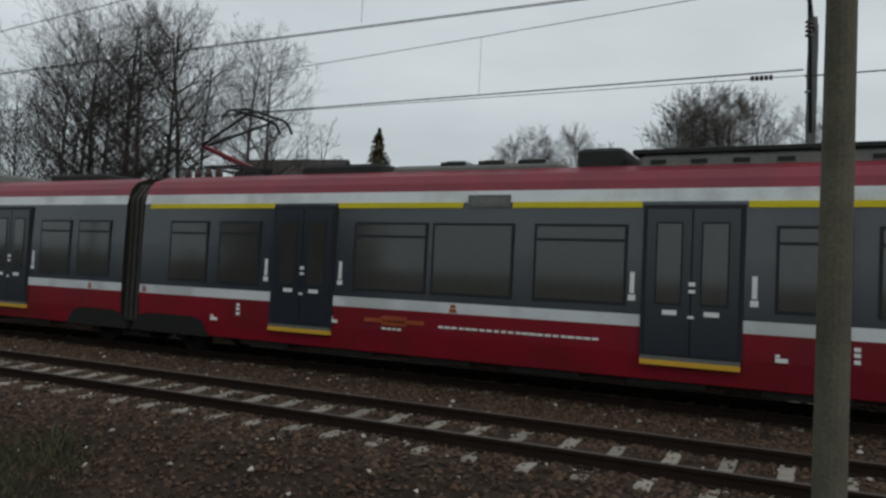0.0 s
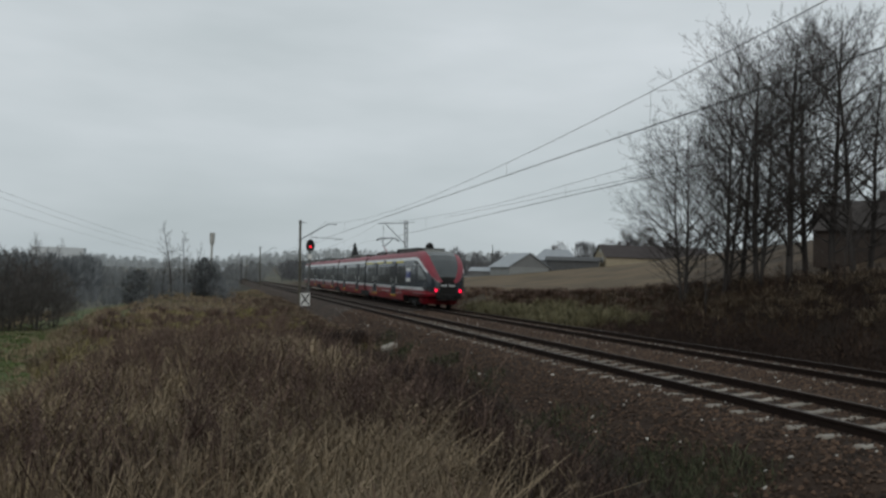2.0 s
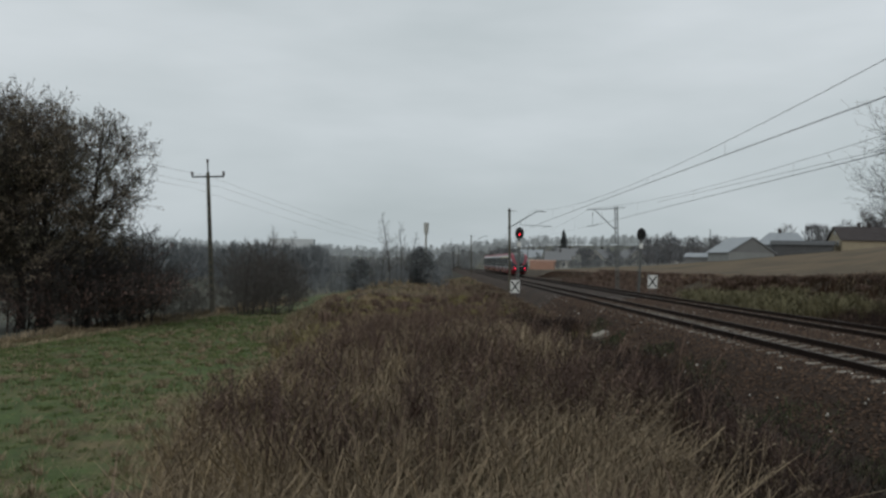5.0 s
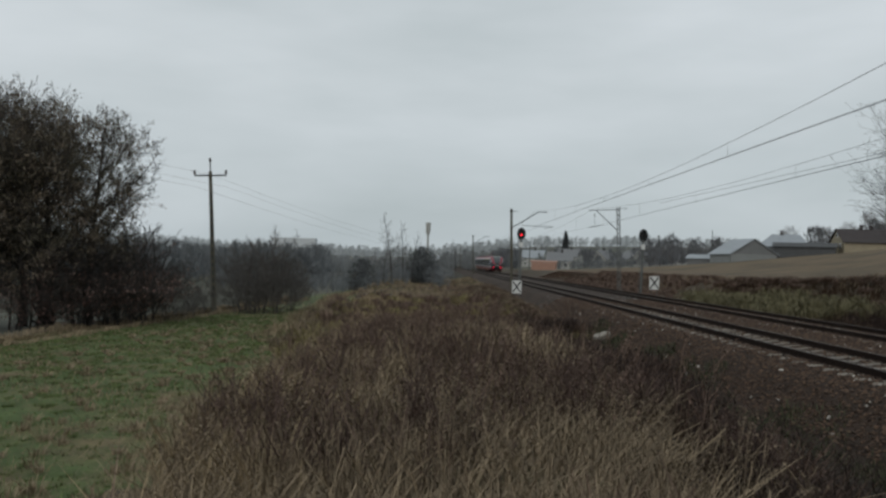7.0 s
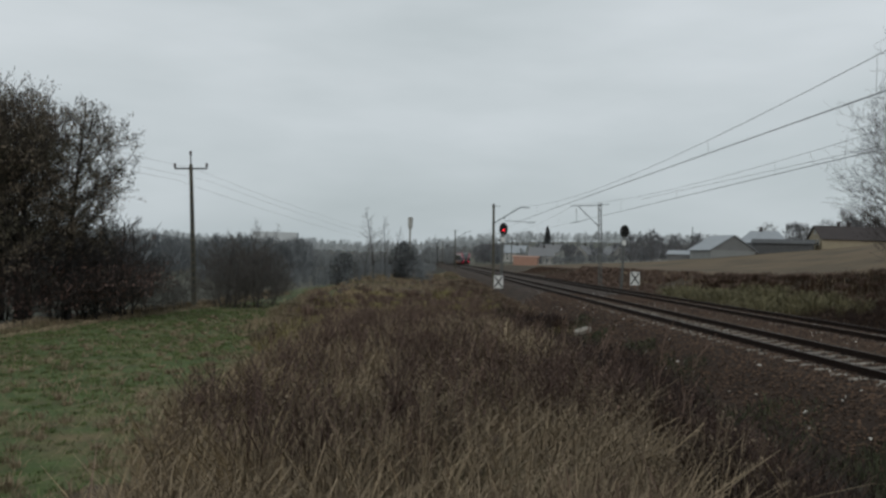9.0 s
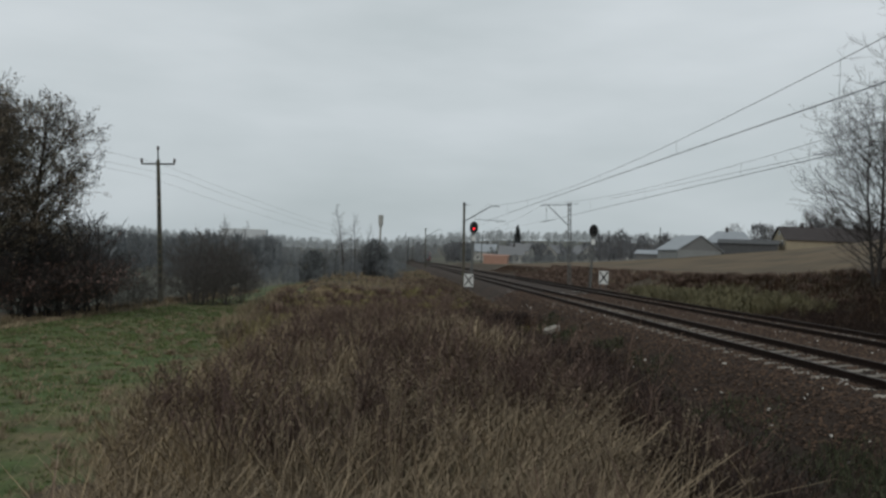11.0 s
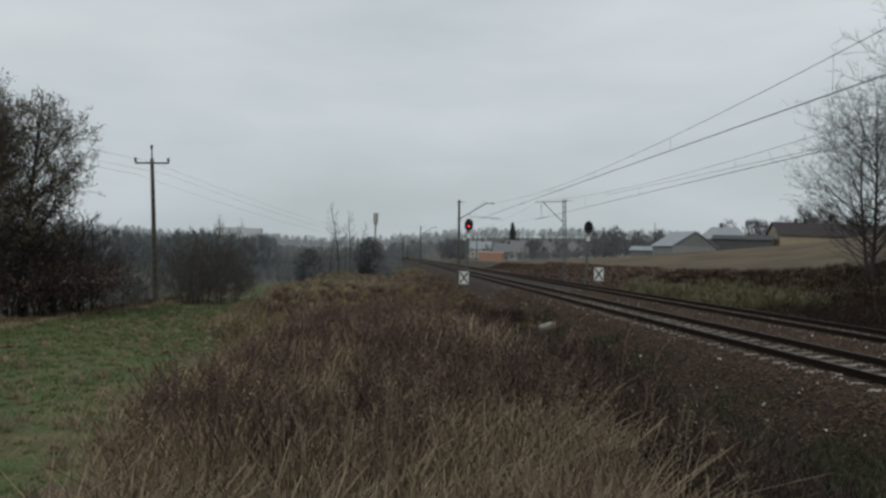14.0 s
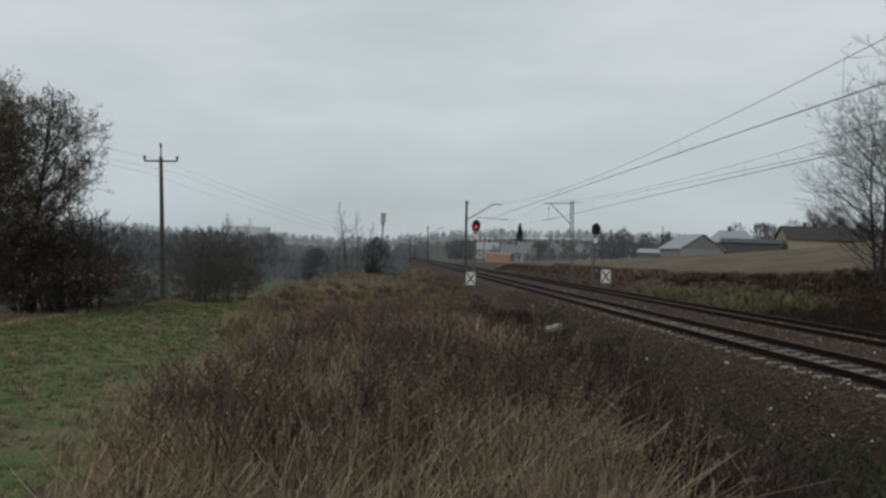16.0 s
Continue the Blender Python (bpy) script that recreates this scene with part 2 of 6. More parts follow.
M_ASBESTOS = mat("grey_fibre_cement_roof", (0.17, 0.175, 0.175), 0.9, 0.15, 0.8, 12, 0.2)
M_DARKROOF = mat("dark_brown_roof", (0.055, 0.047, 0.046), 0.85, 0.15, 0.8, 12, 0.2)
M_BRICKSHED = mat("orange_brick_shed", (0.34, 0.205, 0.155), 0.9, 0.15, 1.5, 20, 0.1)
M_HOUSEGLASS = mat("house_window_glass", (0.03, 0.032, 0.034), 0.1, 0.05, bump=0, spec=0.5)
# Two wood tones: the farther one carries more haze in its colour.
M_HAZEWOOD = mat("distant_bare_wood", (0.155, 0.166, 0.172), 0.95, 0.25, 0.05, 0.6, 0.0, island=0.22)
M_HAZEWOOD_FAR = mat("distant_hill_wood", (0.38, 0.405, 0.415), 0.95, 0.2, 0.01, 0.1, 0.0, island=0.12)
M_SIGNWHITE = mat("white_sign_plate", (0.62, 0.63, 0.61), 0.6, 0.1, 3, 20, 0.05)
M_SIGNBLACK = mat("black_sign_paint", (0.015, 0.015, 0.015), 0.6, 0.1, 3, 20, 0.05)


# ---- mesh tools ----
class Mesh:
    """Collects vertices and faces with material indices."""

    def __init__(self):
        self.v, self.f, self.m = [], [], []

    def add(self, verts, faces, mi=0):
        o = len(self.v)
        self.v += [tuple(p) for p in verts]
        self.f += [tuple(i + o for i in q) for q in faces]
        self.m += [mi] * len(faces)
        return self

    def box(self, a, b, mi=0, bevel=0.0):
        """A box from corner a to corner b, with chamfered upright edges where bevel is given."""
        (x0, y0, z0), (x1, y1, z1) = a, b
        c = bevel
        if c:
            ring = [(x0 + c, y0), (x1 - c, y0), (x1, y0 + c), (x1, y1 - c), (x1 - c, y1), (x0 + c, y1), (x0, y1 - c), (x0, y0 + c)]
        else:
            ring = [(x0, y0), (x1, y0), (x1, y1), (x0, y1)]
        n = len(ring)
        vs = [(x, y, z0) for x, y in ring]
        if c:
            cx, cy = (x0 + x1) / 2, (y0 + y1) / 2
            kx, ky = 1 - 2 * c / (x1 - x0), 1 - 2 * c / (y1 - y0)
            vs += [(x, y, z1 - c) for x, y in ring] + [(cx + (x - cx) * kx, cy + (y - cy) * ky, z1) for x, y in ring]
            layers = 3
        else:
            vs += [(x, y, z1) for x, y in ring]
            layers = 2
        fs = [tuple(range(n))[::-1], tuple(range((layers - 1) * n, layers * n))]
        for k in range(layers - 1):
            fs += [(k * n + i, k * n + (i + 1) % n, (k + 1) * n + (i + 1) % n, (k + 1) * n + i) for i in range(n)]
        return self.add(vs, fs, mi)

    def tube(self, pts, r, n=6, mi=0, cap=True):
        """A round bar along pts; r is one radius or a list."""
        pts = [Vector(p) for p in pts]
        rs = [r] * len(pts) if not isinstance(r, (list, tuple)) else r
        vs, fs = [], []
        for i, p in enumerate(pts):
            d = (pts[min(i + 1, len(pts) - 1)] - pts[max(i - 1, 0)]).normalized()
            a = d.cross(Vector((0, 0, 1)) if abs(d.z) < 0.9 else Vector((1, 0, 0))).normalized()
            b = d.cross(a)
            for k in range(n):
                w = 2 * math.pi * k / n
                vs.append(p + (a * math.cos(w) + b * math.sin(w)) * rs[i])
        for i in range(len(pts) - 1):
            fs += [(i * n + k, i * n + (k + 1) % n, (i + 1) * n + (k + 1) % n, (i + 1) * n + k) for k in range(n)]
        if cap:
            fs += [tuple(range(n))[::-1], tuple(range((len(pts) - 1) * n, len(pts) * n))]
        return self.add(vs, fs, mi)

    def ob(self, name, mats, parent=None, label="", smooth=False):
        me = bpy.data.meshes.new(name)
        me.from_pydata(self.v, [], self.f)
        for m in mats if isinstance(mats, (list, tuple)) else [mats]:
            me.materials.append(m)
        me.polygons.foreach_set("material_index", self.m)
        if smooth:
            me.polygons.foreach_set("use_smooth", [True] * len(self.f))
        me.validate()
        me.update()
        bm = bmesh.new()
        bm.from_mesh(me)
        bmesh.ops.recalc_face_normals(bm, faces=bm.faces)
        bm.to_mesh(me)
        bm.free()
        o = new(name, me)
        if parent:
            o.parent = parent
        if label:
            tagged(o, label)
        return o


def part(name, me, material, parent, label="", smooth=False):
    """One mesh object under a thing or a part."""
    return me.ob(name, material, parent, label, smooth)


def again(ob, parent, m):
    """Another piece on the same mesh, under parent, at the pose m."""
    o = new(ob.name.split(".")[0], ob.data)
    o.parent = parent
    o.matrix_basis = m
    if "label" in ob:
        o["label"] = ob["label"]
    return o


def thing(name, m, label, category, group="", kind=""):
    o = tagged(new(name), label, category, group, kind)
    o.matrix_basis = m
    return o


def raw(name, v, f, material, size=None, parent=None, smooth=False):
    """A large mesh straight from arrays: v (n, 3), f (k, 3 or 4)."""
    me = bpy.data.meshes.new(name)
    v, f = np.asarray(v, np.float32), np.asarray(f, np.int32)
    me.vertices.add(len(v))
    me.vertices.foreach_set("co", v.ravel())
    me.loops.add(f.size)
    me.loops.foreach_set("vertex_index", f.ravel())
    me.polygons.add(len(f))
    me.polygons.foreach_set("loop_start", np.arange(0, f.size, f.shape[1], dtype=np.int32))
    me.polygons.foreach_set("loop_total", np.full(len(f), f.shape[1], np.int32))
    me.materials.append(material)
    if smooth:
        me.polygons.foreach_set("use_smooth", np.ones(len(f), bool))
    me.update(calc_edges=True)
    o = new(name, me)
    if parent:
        o.parent = parent
    return o


def scatter(tv, tf, pos, yaw, scale, tilt=None):
    """Bakes a small template at many places. tv (n, 3), tf (k, c), scale (m,) or (m, 3)."""
    tv, tf, pos = np.asarray(tv, float), np.asarray(tf), np.asarray(pos, float)
    m, n = len(pos), len(tv)
    sc = np.asarray(scale, float)
    sc = np.repeat(sc[:, None], 3, 1) if sc.ndim == 1 else sc
    p = tv[None] * sc[:, None, :]
    if tilt is not None:
        c, s = np.cos(tilt)[:, None], np.sin(tilt)[:, None]
        x, z = p[..., 0] * c + p[..., 2] * s, -p[..., 0] * s + p[..., 2] * c
        p = np.stack([x, p[..., 1], z], -1)
    c, s = np.cos(yaw)[:, None], np.sin(yaw)[:, None]
    p = np.stack([p[..., 0] * c - p[..., 1] * s, p[..., 0] * s + p[..., 1] * c, p[..., 2]], -1) + pos[:, None, :]
    f = (tf[None] + (np.arange(m) * n)[:, None, None]).reshape(-1, tf.shape[1])
    return p.reshape(-1, 3), f


RNG = np.random.default_rng(7)


def blades(pos, height, width, bend, rng=RNG):
    """Grass blades, each a bent, tapering strip of three triangles."""
    n = len(pos)
    a = rng.uniform(0, 2 * np.pi, n)
    w = np.asarray(width) * rng.uniform(0.6, 1.4, n)
    h = np.asarray(height) * rng.uniform(0.55, 1.25, n)
    bd = np.asarray(bend) * rng.uniform(0.2, 1.6, n) * h
    side = np.stack([np.cos(a), np.sin(a), 0 * a], 1)
    b = a + rng.uniform(0.6, 2.5, n)
    lean = np.stack([np.cos(b), np.sin(b), 0 * b], 1)
    up = np.array([0, 0, 1.0])
    p0 = pos - side * w[:, None] / 2
    p1 = pos + side * w[:, None] / 2
    mid = pos + up * (h * 0.6)[:, None] + lean * (bd * 0.3)[:, None]
    p2, p3 = mid - side * w[:, None] * 0.4, mid + side * w[:, None] * 0.4
    p4 = pos + up * h[:, None] + lean * bd[:, None]
    v = np.stack([p0, p1, p2, p3, p4], 1).reshape(-1, 3)
    o = np.arange(n)[:, None, None] * 5
    f = (np.array([[0, 1, 3], [0, 3, 2], [2, 3, 4]])[None] + o).reshape(-1, 3)
    return v, f


def stuff(name, vf, material, label, category):
    return tagged(raw(name, vf[0], vf[1], material), label, category, kind="stuff")

# ---- the land ----
def bend_of(y):
    """Sideways shift of the line at the distance y: straight, then a gentle curve to the left."""
    y = np.asarray(y, float)
    return 0.006 * y - 0.00004 * np.clip(y - 190, 0, 400) ** 2


def rail_z(y):
    return -0.004 * np.clip(np.asarray(y, float) - 10, 0, 260)


TRACK1, TRACK2 = 8.66, 13.1


def smooth01(s):
    s = np.clip(s, 0, 1)
    return s * s * (3 - 2 * s)


def lumps(x, y, k):
    return (np.sin(x * 0.9 * k + 1.3 * np.sin(y * 0.63 * k)) + np.sin(y * 1.1 * k + 1.7 * np.sin(x * 0.71 * k + 2)) + np.sin((x + y) * 0.47 * k + 4)) / 3


def land(x, y):
    """Height of the ground: the ridge the camera stands on, the meadow, ditch, railway bed, bank and hillside field."""
    x, y = np.asarray(x, float), np.asarray(y, float)
    u = x - bend_of(np.clip(y, -400, 600))
    d = np.hypot(x, y)
    u = np.where(u < 0, np.minimum(u + 0.10 * np.clip(y - 18, 0, 70), 0), u)
    meadow = -0.55 - 0.030 * np.clip(d, 0, 60) - 0.022 * np.clip(d - 60, 0, 110) - 0.003 * np.clip(d - 170, 0, 600)
    prof = np.interp(u, [-3.1, -2.0, -0.8, 0.6, 2.0, 4.2, 5.1, 6.1, 7.2, 14.8, 15.9, 17.5, 19.0], [0, -0.22, -0.02, 0.0, -0.14, -0.98, -1.06, -1.12, -1.0, -1.0, -1.05, -0.85, -0.5])
    fall = 1.75 * smooth01((y - 4) / 42) * (1 - smooth01((u - 1.0) / 4.6))
    ridge = np.where(u < -3.1, meadow, np.where(u < -2.0, meadow + (-0.22 - fall - meadow) * smooth01((u + 3.1) / 1.1), prof))
    left = np.where(u < -2.0, ridge, prof - fall + rail_z(y))
    zb = np.interp(y, [-60, 10, 25, 50, 80, 150, 300, 600], [3.9, 2.9, 2.2, 0.9, 0.5, 0.2, -0.8, -1.5])
    az = np.degrees(np.arctan2(np.maximum(x, 1e-3), y))
    top = np.interp(az, [0, 10, 16, 22, 28, 34, 40, 45, 56, 90, 130, 180], [-0.012, -0.008, 0.0, 0.0112, 0.022, 0.038, 0.056, 0.072, 0.094, 0.104, 0.10, 0.06])
    far = np.interp(az, [0, 16, 28, 40, 50, 180], [260, 200, 190, 140, 100, 100])
    db = np.clip(24 / np.maximum(np.sin(np.radians(np.clip(az, 6, 150))), 0.1), 24, 190)
    tb = (zb - EYE) / db
    s = smooth01((d - db) / np.maximum(far - db, 20))
    t = tb + (top - tb) * s
    zf = EYE + d * np.where(d > far, top * (far / np.maximum(d, 1)) ** 0.9, t)
    k = smooth01((u - 19.0) / 5.0)
    right = (-0.5 + rail_z(y)) * (1 - k) + k * np.where(u > 24, zf, zb)
    z = np.where(u > 19.0, right, left)
    hill = np.interp(np.degrees(np.arctan2(x, y)), [-180, -60, -25, -10, -2, 3, 8, 16, 24, 40, 60, 180], [0.5, 0.6, 0.5, 0.2, 0.15, 0.7, 1.25, 1.45, 1.3, 1.6, 2.5, 1.0])
    z = z + smooth01((d - 330) / 420) * (EYE + np.clip(d, 0, 1100) * np.tan(np.radians(hill)) - z)
    rough = np.where((u > 5.6) & (u < 15.9), 0.0, np.where(u < -3.6, 0.035, 0.09))
    return z + rough * lumps(x, y, 1.0) + 0.4 * rough * lumps(x, y, 3.3)


def build_ground():
    gx = np.concatenate([-np.geomspace(3000, 26, 26), np.arange(-24, -6, 1.0), np.arange(-6, 26, 0.45), np.arange(26, 60, 2.0), np.geomspace(62, 3000, 30)])
    gy = np.concatenate([-np.geomspace(2000, 12, 14), np.arange(-10, 45, 0.6), np.arange(45, 120, 2.0), np.geomspace(122, 4000, 45)])
    X, Y = np.meshgrid(gx, gy)
    Z = land(X, Y)
    nx, ny = len(gx), len(gy)
    i = np.arange(ny - 1)[:, None] * nx + np.arange(nx - 1)[None]
    f = np.stack([i, i + 1, i + nx + 1, i + nx], -1).reshape(-1, 4)
    g = raw("ground", np.stack([X, Y, Z], -1).reshape(-1, 3), f, M_MEADOW, smooth=True)
    for m in (M_DRY, M_DITCH, M_BANK, M_FIELD, M_FARLAND, M_HILL):
        g.data.materials.append(m)
    cx, cy = (X[:-1, :-1] + X[1:, 1:]) / 2, (Y[:-1, :-1] + Y[1:, 1:]) / 2
    cu = cx - bend_of(np.clip(cy, -400, 600)) + 0.5 * lumps(cx, cy, 1.9)
    cu = np.where(cu < 0, np.minimum(cu + 0.10 * np.clip(cy - 18, 0, 70), 0), cu)
    cd = np.hypot(cx, cy)
    mi = np.where(cu < -2.9, 0, np.where(cu < 2.4, 1, np.where(cu < 18.6, 2, np.where(cu < 24.3, 3, 4))))
    mi = np.where((cx < -14.5) & (cy > 20) & (cu < -2.9) | (cd > 260), 5, mi)
    mi = np.where((mi == 3) & (cy > 31 + 3 * lumps(cx, cy, 0.5)), 1, mi)
    bearing = np.degrees(np.arctan2(cx, cy)) + 2.5 * lumps(cx, cy, 0.15)
    mi = np.where((mi == 4) & (bearing > 33.5), 6, mi)
    g.data.polygons.foreach_set("material_index", mi.ravel().astype(np.int32))
    tagged(g, "meadow, weedy ridge, ditch and stubble field on a hillside", "ground", kind="structure")


build_ground()


def along(y0, y1, step):
    return np.arange(y0, y1 + 1e-6, step)


def build_ballast():
    ys = np.concatenate([along(-60, 60, 0.5), along(62, 420, 4)])
    prof = [(6.0, -1.05), (6.5, -0.72), (6.95, -0.33), (7.45, -0.175), (7.66, -0.155), (7.86, -0.165), (8.11, -0.168), (8.33, -0.195), (8.99, -0.195), (9.21, -0.168), (9.46, -0.165), (10.1, -0.17), (11.0, -0.23), (11.6, -0.17), (12.2, -0.155), (12.6, -0.168), (13.05, -0.192), (13.5, -0.168), (13.9, -0.155), (14.4, -0.18), (15.2, -0.55), (16.1, -0.95)]
    v, f = [], []
    n = len(prof)
    for y in ys:
        for u, z in prof:
            v.append((u + float(bend_of(y)), y, z + float(rail_z(y)) + 0.008 * noise.noise((u * 1.7, y * 1.7, 0))))
    for i in range(len(ys) - 1):
        f += [(i * n + k, i * n + k + 1, (i + 1) * n + k + 1, (i + 1) * n + k) for k in range(n - 1)]
    b = raw("ballast_bed", v, f, M_BALLAST, smooth=True)
    tagged(b, "brown crushed-stone railway ballast bed", "ballast", kind="structure")
    # loose stones: rough eight-cornered lumps
    tv = np.array([(-0.5, -0.5, -0.25), (0.45, -0.55, -0.3), (0.55, 0.45, -0.2), (-0.45, 0.5, -0.3), (-0.1, -0.2, 0.42), (0.15, 0.25, 0.34)])
    tf = np.array([(0, 1, 4), (1, 2, 4), (2, 5, 4), (2, 3, 5), (3, 0, 4), (3, 4, 5)])
    pu, pz = np.array([p[0] for p in prof]), np.array([p[1] for p in prof])
    rng = np.random.default_rng(3)

    def stones(n, lo, hi, ylo, yhi, smin, smax):
        u, y = rng.uniform(lo, hi, n), ylo + (yhi - ylo) * rng.uniform(0, 1, n) ** 1.5
        on_sleeper = np.abs((y + 14.0 + 0.3) % 0.6 - 0.3) < 0.12
        out = (np.abs(u - TRACK1) > 0.36) | (rng.random(n) < 0.16)
        out &= ~(on_sleeper & (np.abs(np.abs(u - (TRACK1 + TRACK2) / 2) - (TRACK2 - TRACK1) / 2) < 1.24)) | (rng.random(n) < 0.5)
        u, y = u[out], y[out]
        n = len(u)
        z = np.interp(u, pu, pz) + rail_z(y) + 0.014
        s = rng.uniform(smin, smax, n)
        return scatter(tv, tf, np.stack([u + bend_of(y), y, z], 1), rng.uniform(0, 6.3, n), np.stack([s, s * rng.uniform(0.6, 1, n), s * rng.uniform(0.5, 0.9, n)], 1), rng.uniform(-0.5, 0.5, n))

    stuff("ballast_stones", stones(150000, 6.15, 15.8, -9, 46, 0.032, 0.08), M_STONE, "loose brown crushed stones of the ballast", "stones")
    stuff("pale_stones", stones(1500, 6.2, 15.0, -9, 50, 0.03, 0.085), M_WHITESTONE, "scattered pale chippings on the ballast", "stones")


build_ballast()


def build_track(c, name, label):
    t = thing(name, pose(0, 0, 0), label, "railway track", kind="structure")
    # rails: foot, web and head; the running surface is worn bright, its sheen in the colour
    ys = np.concatenate([along(-60, 60, 4), along(66, 420, 6)])
    head = [(-0.036, -0.012), (-0.032, 0.0), (0.032, 0.0), (0.036, -0.012), (0.034, -0.04), (0.009, -0.05), (0.009, -0.14), (0.07, -0.155), (0.07, -0.17), (-0.07, -0.17), (-0.07, -0.155), (-0.009, -0.14), (-0.009, -0.05), (-0.034, -0.04)]
    n = len(head)
    for side in (-0.755, 0.755):
        m = Mesh()
        v, f, mi = [], [], []
        for y in ys:
            v += [(c + side + float(bend_of(y)) + a, y, float(rail_z(y)) + b) for a, b in head]
        for i in range(len(ys) - 1):
            for k in range(n):
                m_i = 1 if k in (1,) else 0
                m.add([v[i * n + k], v[i * n + (k + 1) % n], v[(i + 1) * n + (k + 1) % n], v[(i + 1) * n + k]], [(0, 1, 2, 3)], m_i)
        part("rail", m, [M_RAIL, M_RAILTOP], t)
    # sleepers: concrete, dished in the middle, with chamfered ends
    s = Mesh()
    xs = [(-1.25, -0.19), (-1.20, -0.155), (-0.5, -0.155), (-0.3, -0.185), (0.3, -0.185), (0.5, -0.155), (1.20, -0.155), (1.25, -0.19)]
    v = []
    for x, z in xs:
        v += [(x, -0.12, -0.33), (x, -0.075, z), (x, 0.075, z), (x, 0.12, -0.33)]
    f = []
    for i in range(len(xs) - 1):
        f += [(i * 4 + k, i * 4 + k + 1, i * 4 + k + 5, i * 4 + k + 4) for k in range(3)]
    f += [(0, 1, 2, 3), (28, 31, 30, 29)]
    s.add(v, f)
    y, first = -14.0, None
    rng = random.Random(5)
    extra = []
    while y < 300:
        m = pose(c + float(bend_of(y)), y + rng.uniform(-0.015, 0.015), float(rail_z(y)) + 0.006 - 0.034 * float(smooth01((y - 24) / 28)) + rng.uniform(-0.01, 0.005), 0, 0, rng.uniform(-0.6, 0.6))
        if y < 70:
            if first is None:
                first = part("sleeper", s, M_SLEEPER, t)
                first.matrix_basis = m
            else:
                again(first, t, m)
        else:
            extra.append((c + float(bend_of(y)), y, float(rail_z(y)) - 0.04))
        y += 0.6
    e = np.array(extra)
    quad = np.array([q for q in f])
    vf = scatter(v, quad, e, np.zeros(len(e)), np.ones(len(e)))
    o = raw("far_sleepers", vf[0], vf[1], M_SLEEPER, parent=t)
    tagged(o, "far row of concrete sleepers", kind="stuff")
    # clips beside the rail foot
    cl = Mesh()
    for yy in along(-9.2, 30, 0.6):
        for side in (-0.755, 0.755):
            for q in (-0.11, 0.11):
                x = c + side + q + float(bend_of(yy))
                cl.box((x - 0.035, yy - 0.04, -0.16 + float(rail_z(yy))), (x + 0.035, yy + 0.04, -0.125 + float(rail_z(yy))))
    tagged(part("rail_fastenings", cl, M_RAIL, t), "rusty rail clips", kind="stuff")


build_track(TRACK1, "railway_track_near", "rusty rails on pale concrete sleepers in brown ballast")
build_track(TRACK2, "railway_track_far", "rusty rails on weathered sleepers beside the grassy bank")

# ---- the train: four cars; y runs from the rear nose to the front nose ----
LEN_END, LEN_MID, GAP = 20.25, 15.9, 0.55
BANDS = [M_RED, M_WHITE, M_GRAY, M_WHITE, M_ROOFRED, M_ROOFKIT, M_SHIELD, M_BLACK]


def section(u):
    """Half a cross-section u metres from the nose: (half width, height) from the skirt up to the roof's middle."""
    I = np.interp
    w = float(I(u, [0, 0.1, 0.3, 0.6, 1.0, 1.7, 2.4], [0.52, 0.74, 0.98, 1.18, 1.32, 1.42, 1.44]))
    low = float(I(u, [0, 0.4, 0.9, 1.2], [0.86, 0.82, 0.79, 0.78]))
    if u > 5.95:
        low = 0.40
    h = float(I(u, [0, 0.2, 0.5, 0.8, 1.2, 1.6, 2.0, 2.45, 2.9], [1.66, 1.92, 2.24, 2.49, 2.76, 2.98, 3.12, 3.22, 3.25]))
    g = h - float(I(u, [0, 0.4, 0.8, 1.6, 2.7], [0.02, 0.05, 0.14, 0.2, 0.2]))
    k = h + float(I(u, [0, 0.2, 0.8, 2.0, 2.9], [0.05, 0.16, 0.24, 0.28, 0.30]))
    top = float(I(u, [0, 0.08, 0.23, 0.53, 0.92, 1.45, 2.1, 2.9], [1.76, 1.98, 2.28, 2.68, 3.06, 3.41, 3.64, 3.74]))
    r1, r2 = float(I(u, [0, 0.6], [1.02, 1.17])), float(I(u, [0, 0.6], [1.10, 1.35]))
    kw = w * float(I(u, [0, 0.5, 1.6, 2.9], [0.93, 0.90, 0.86, 0.83]))
    r2 = min(r2, g - 0.02)
    return [(w * 0.965, low), (w * 0.99, (low + r1) / 2), (w, r1), (w, r2), (w * 0.998, (r2 + g) / 2), (w * 0.985, g), (w * 0.955, h), (w * 0.92, h + (k - h) * 0.5), (kw, k), (kw * 0.72, k + (top - k) * 0.72), (kw * 0.38, k + (top - k) * 0.95), (0, top)]


STRIP = [0, 0, 1, 2, 2, 3, 4, 4, 4, 5, 5]


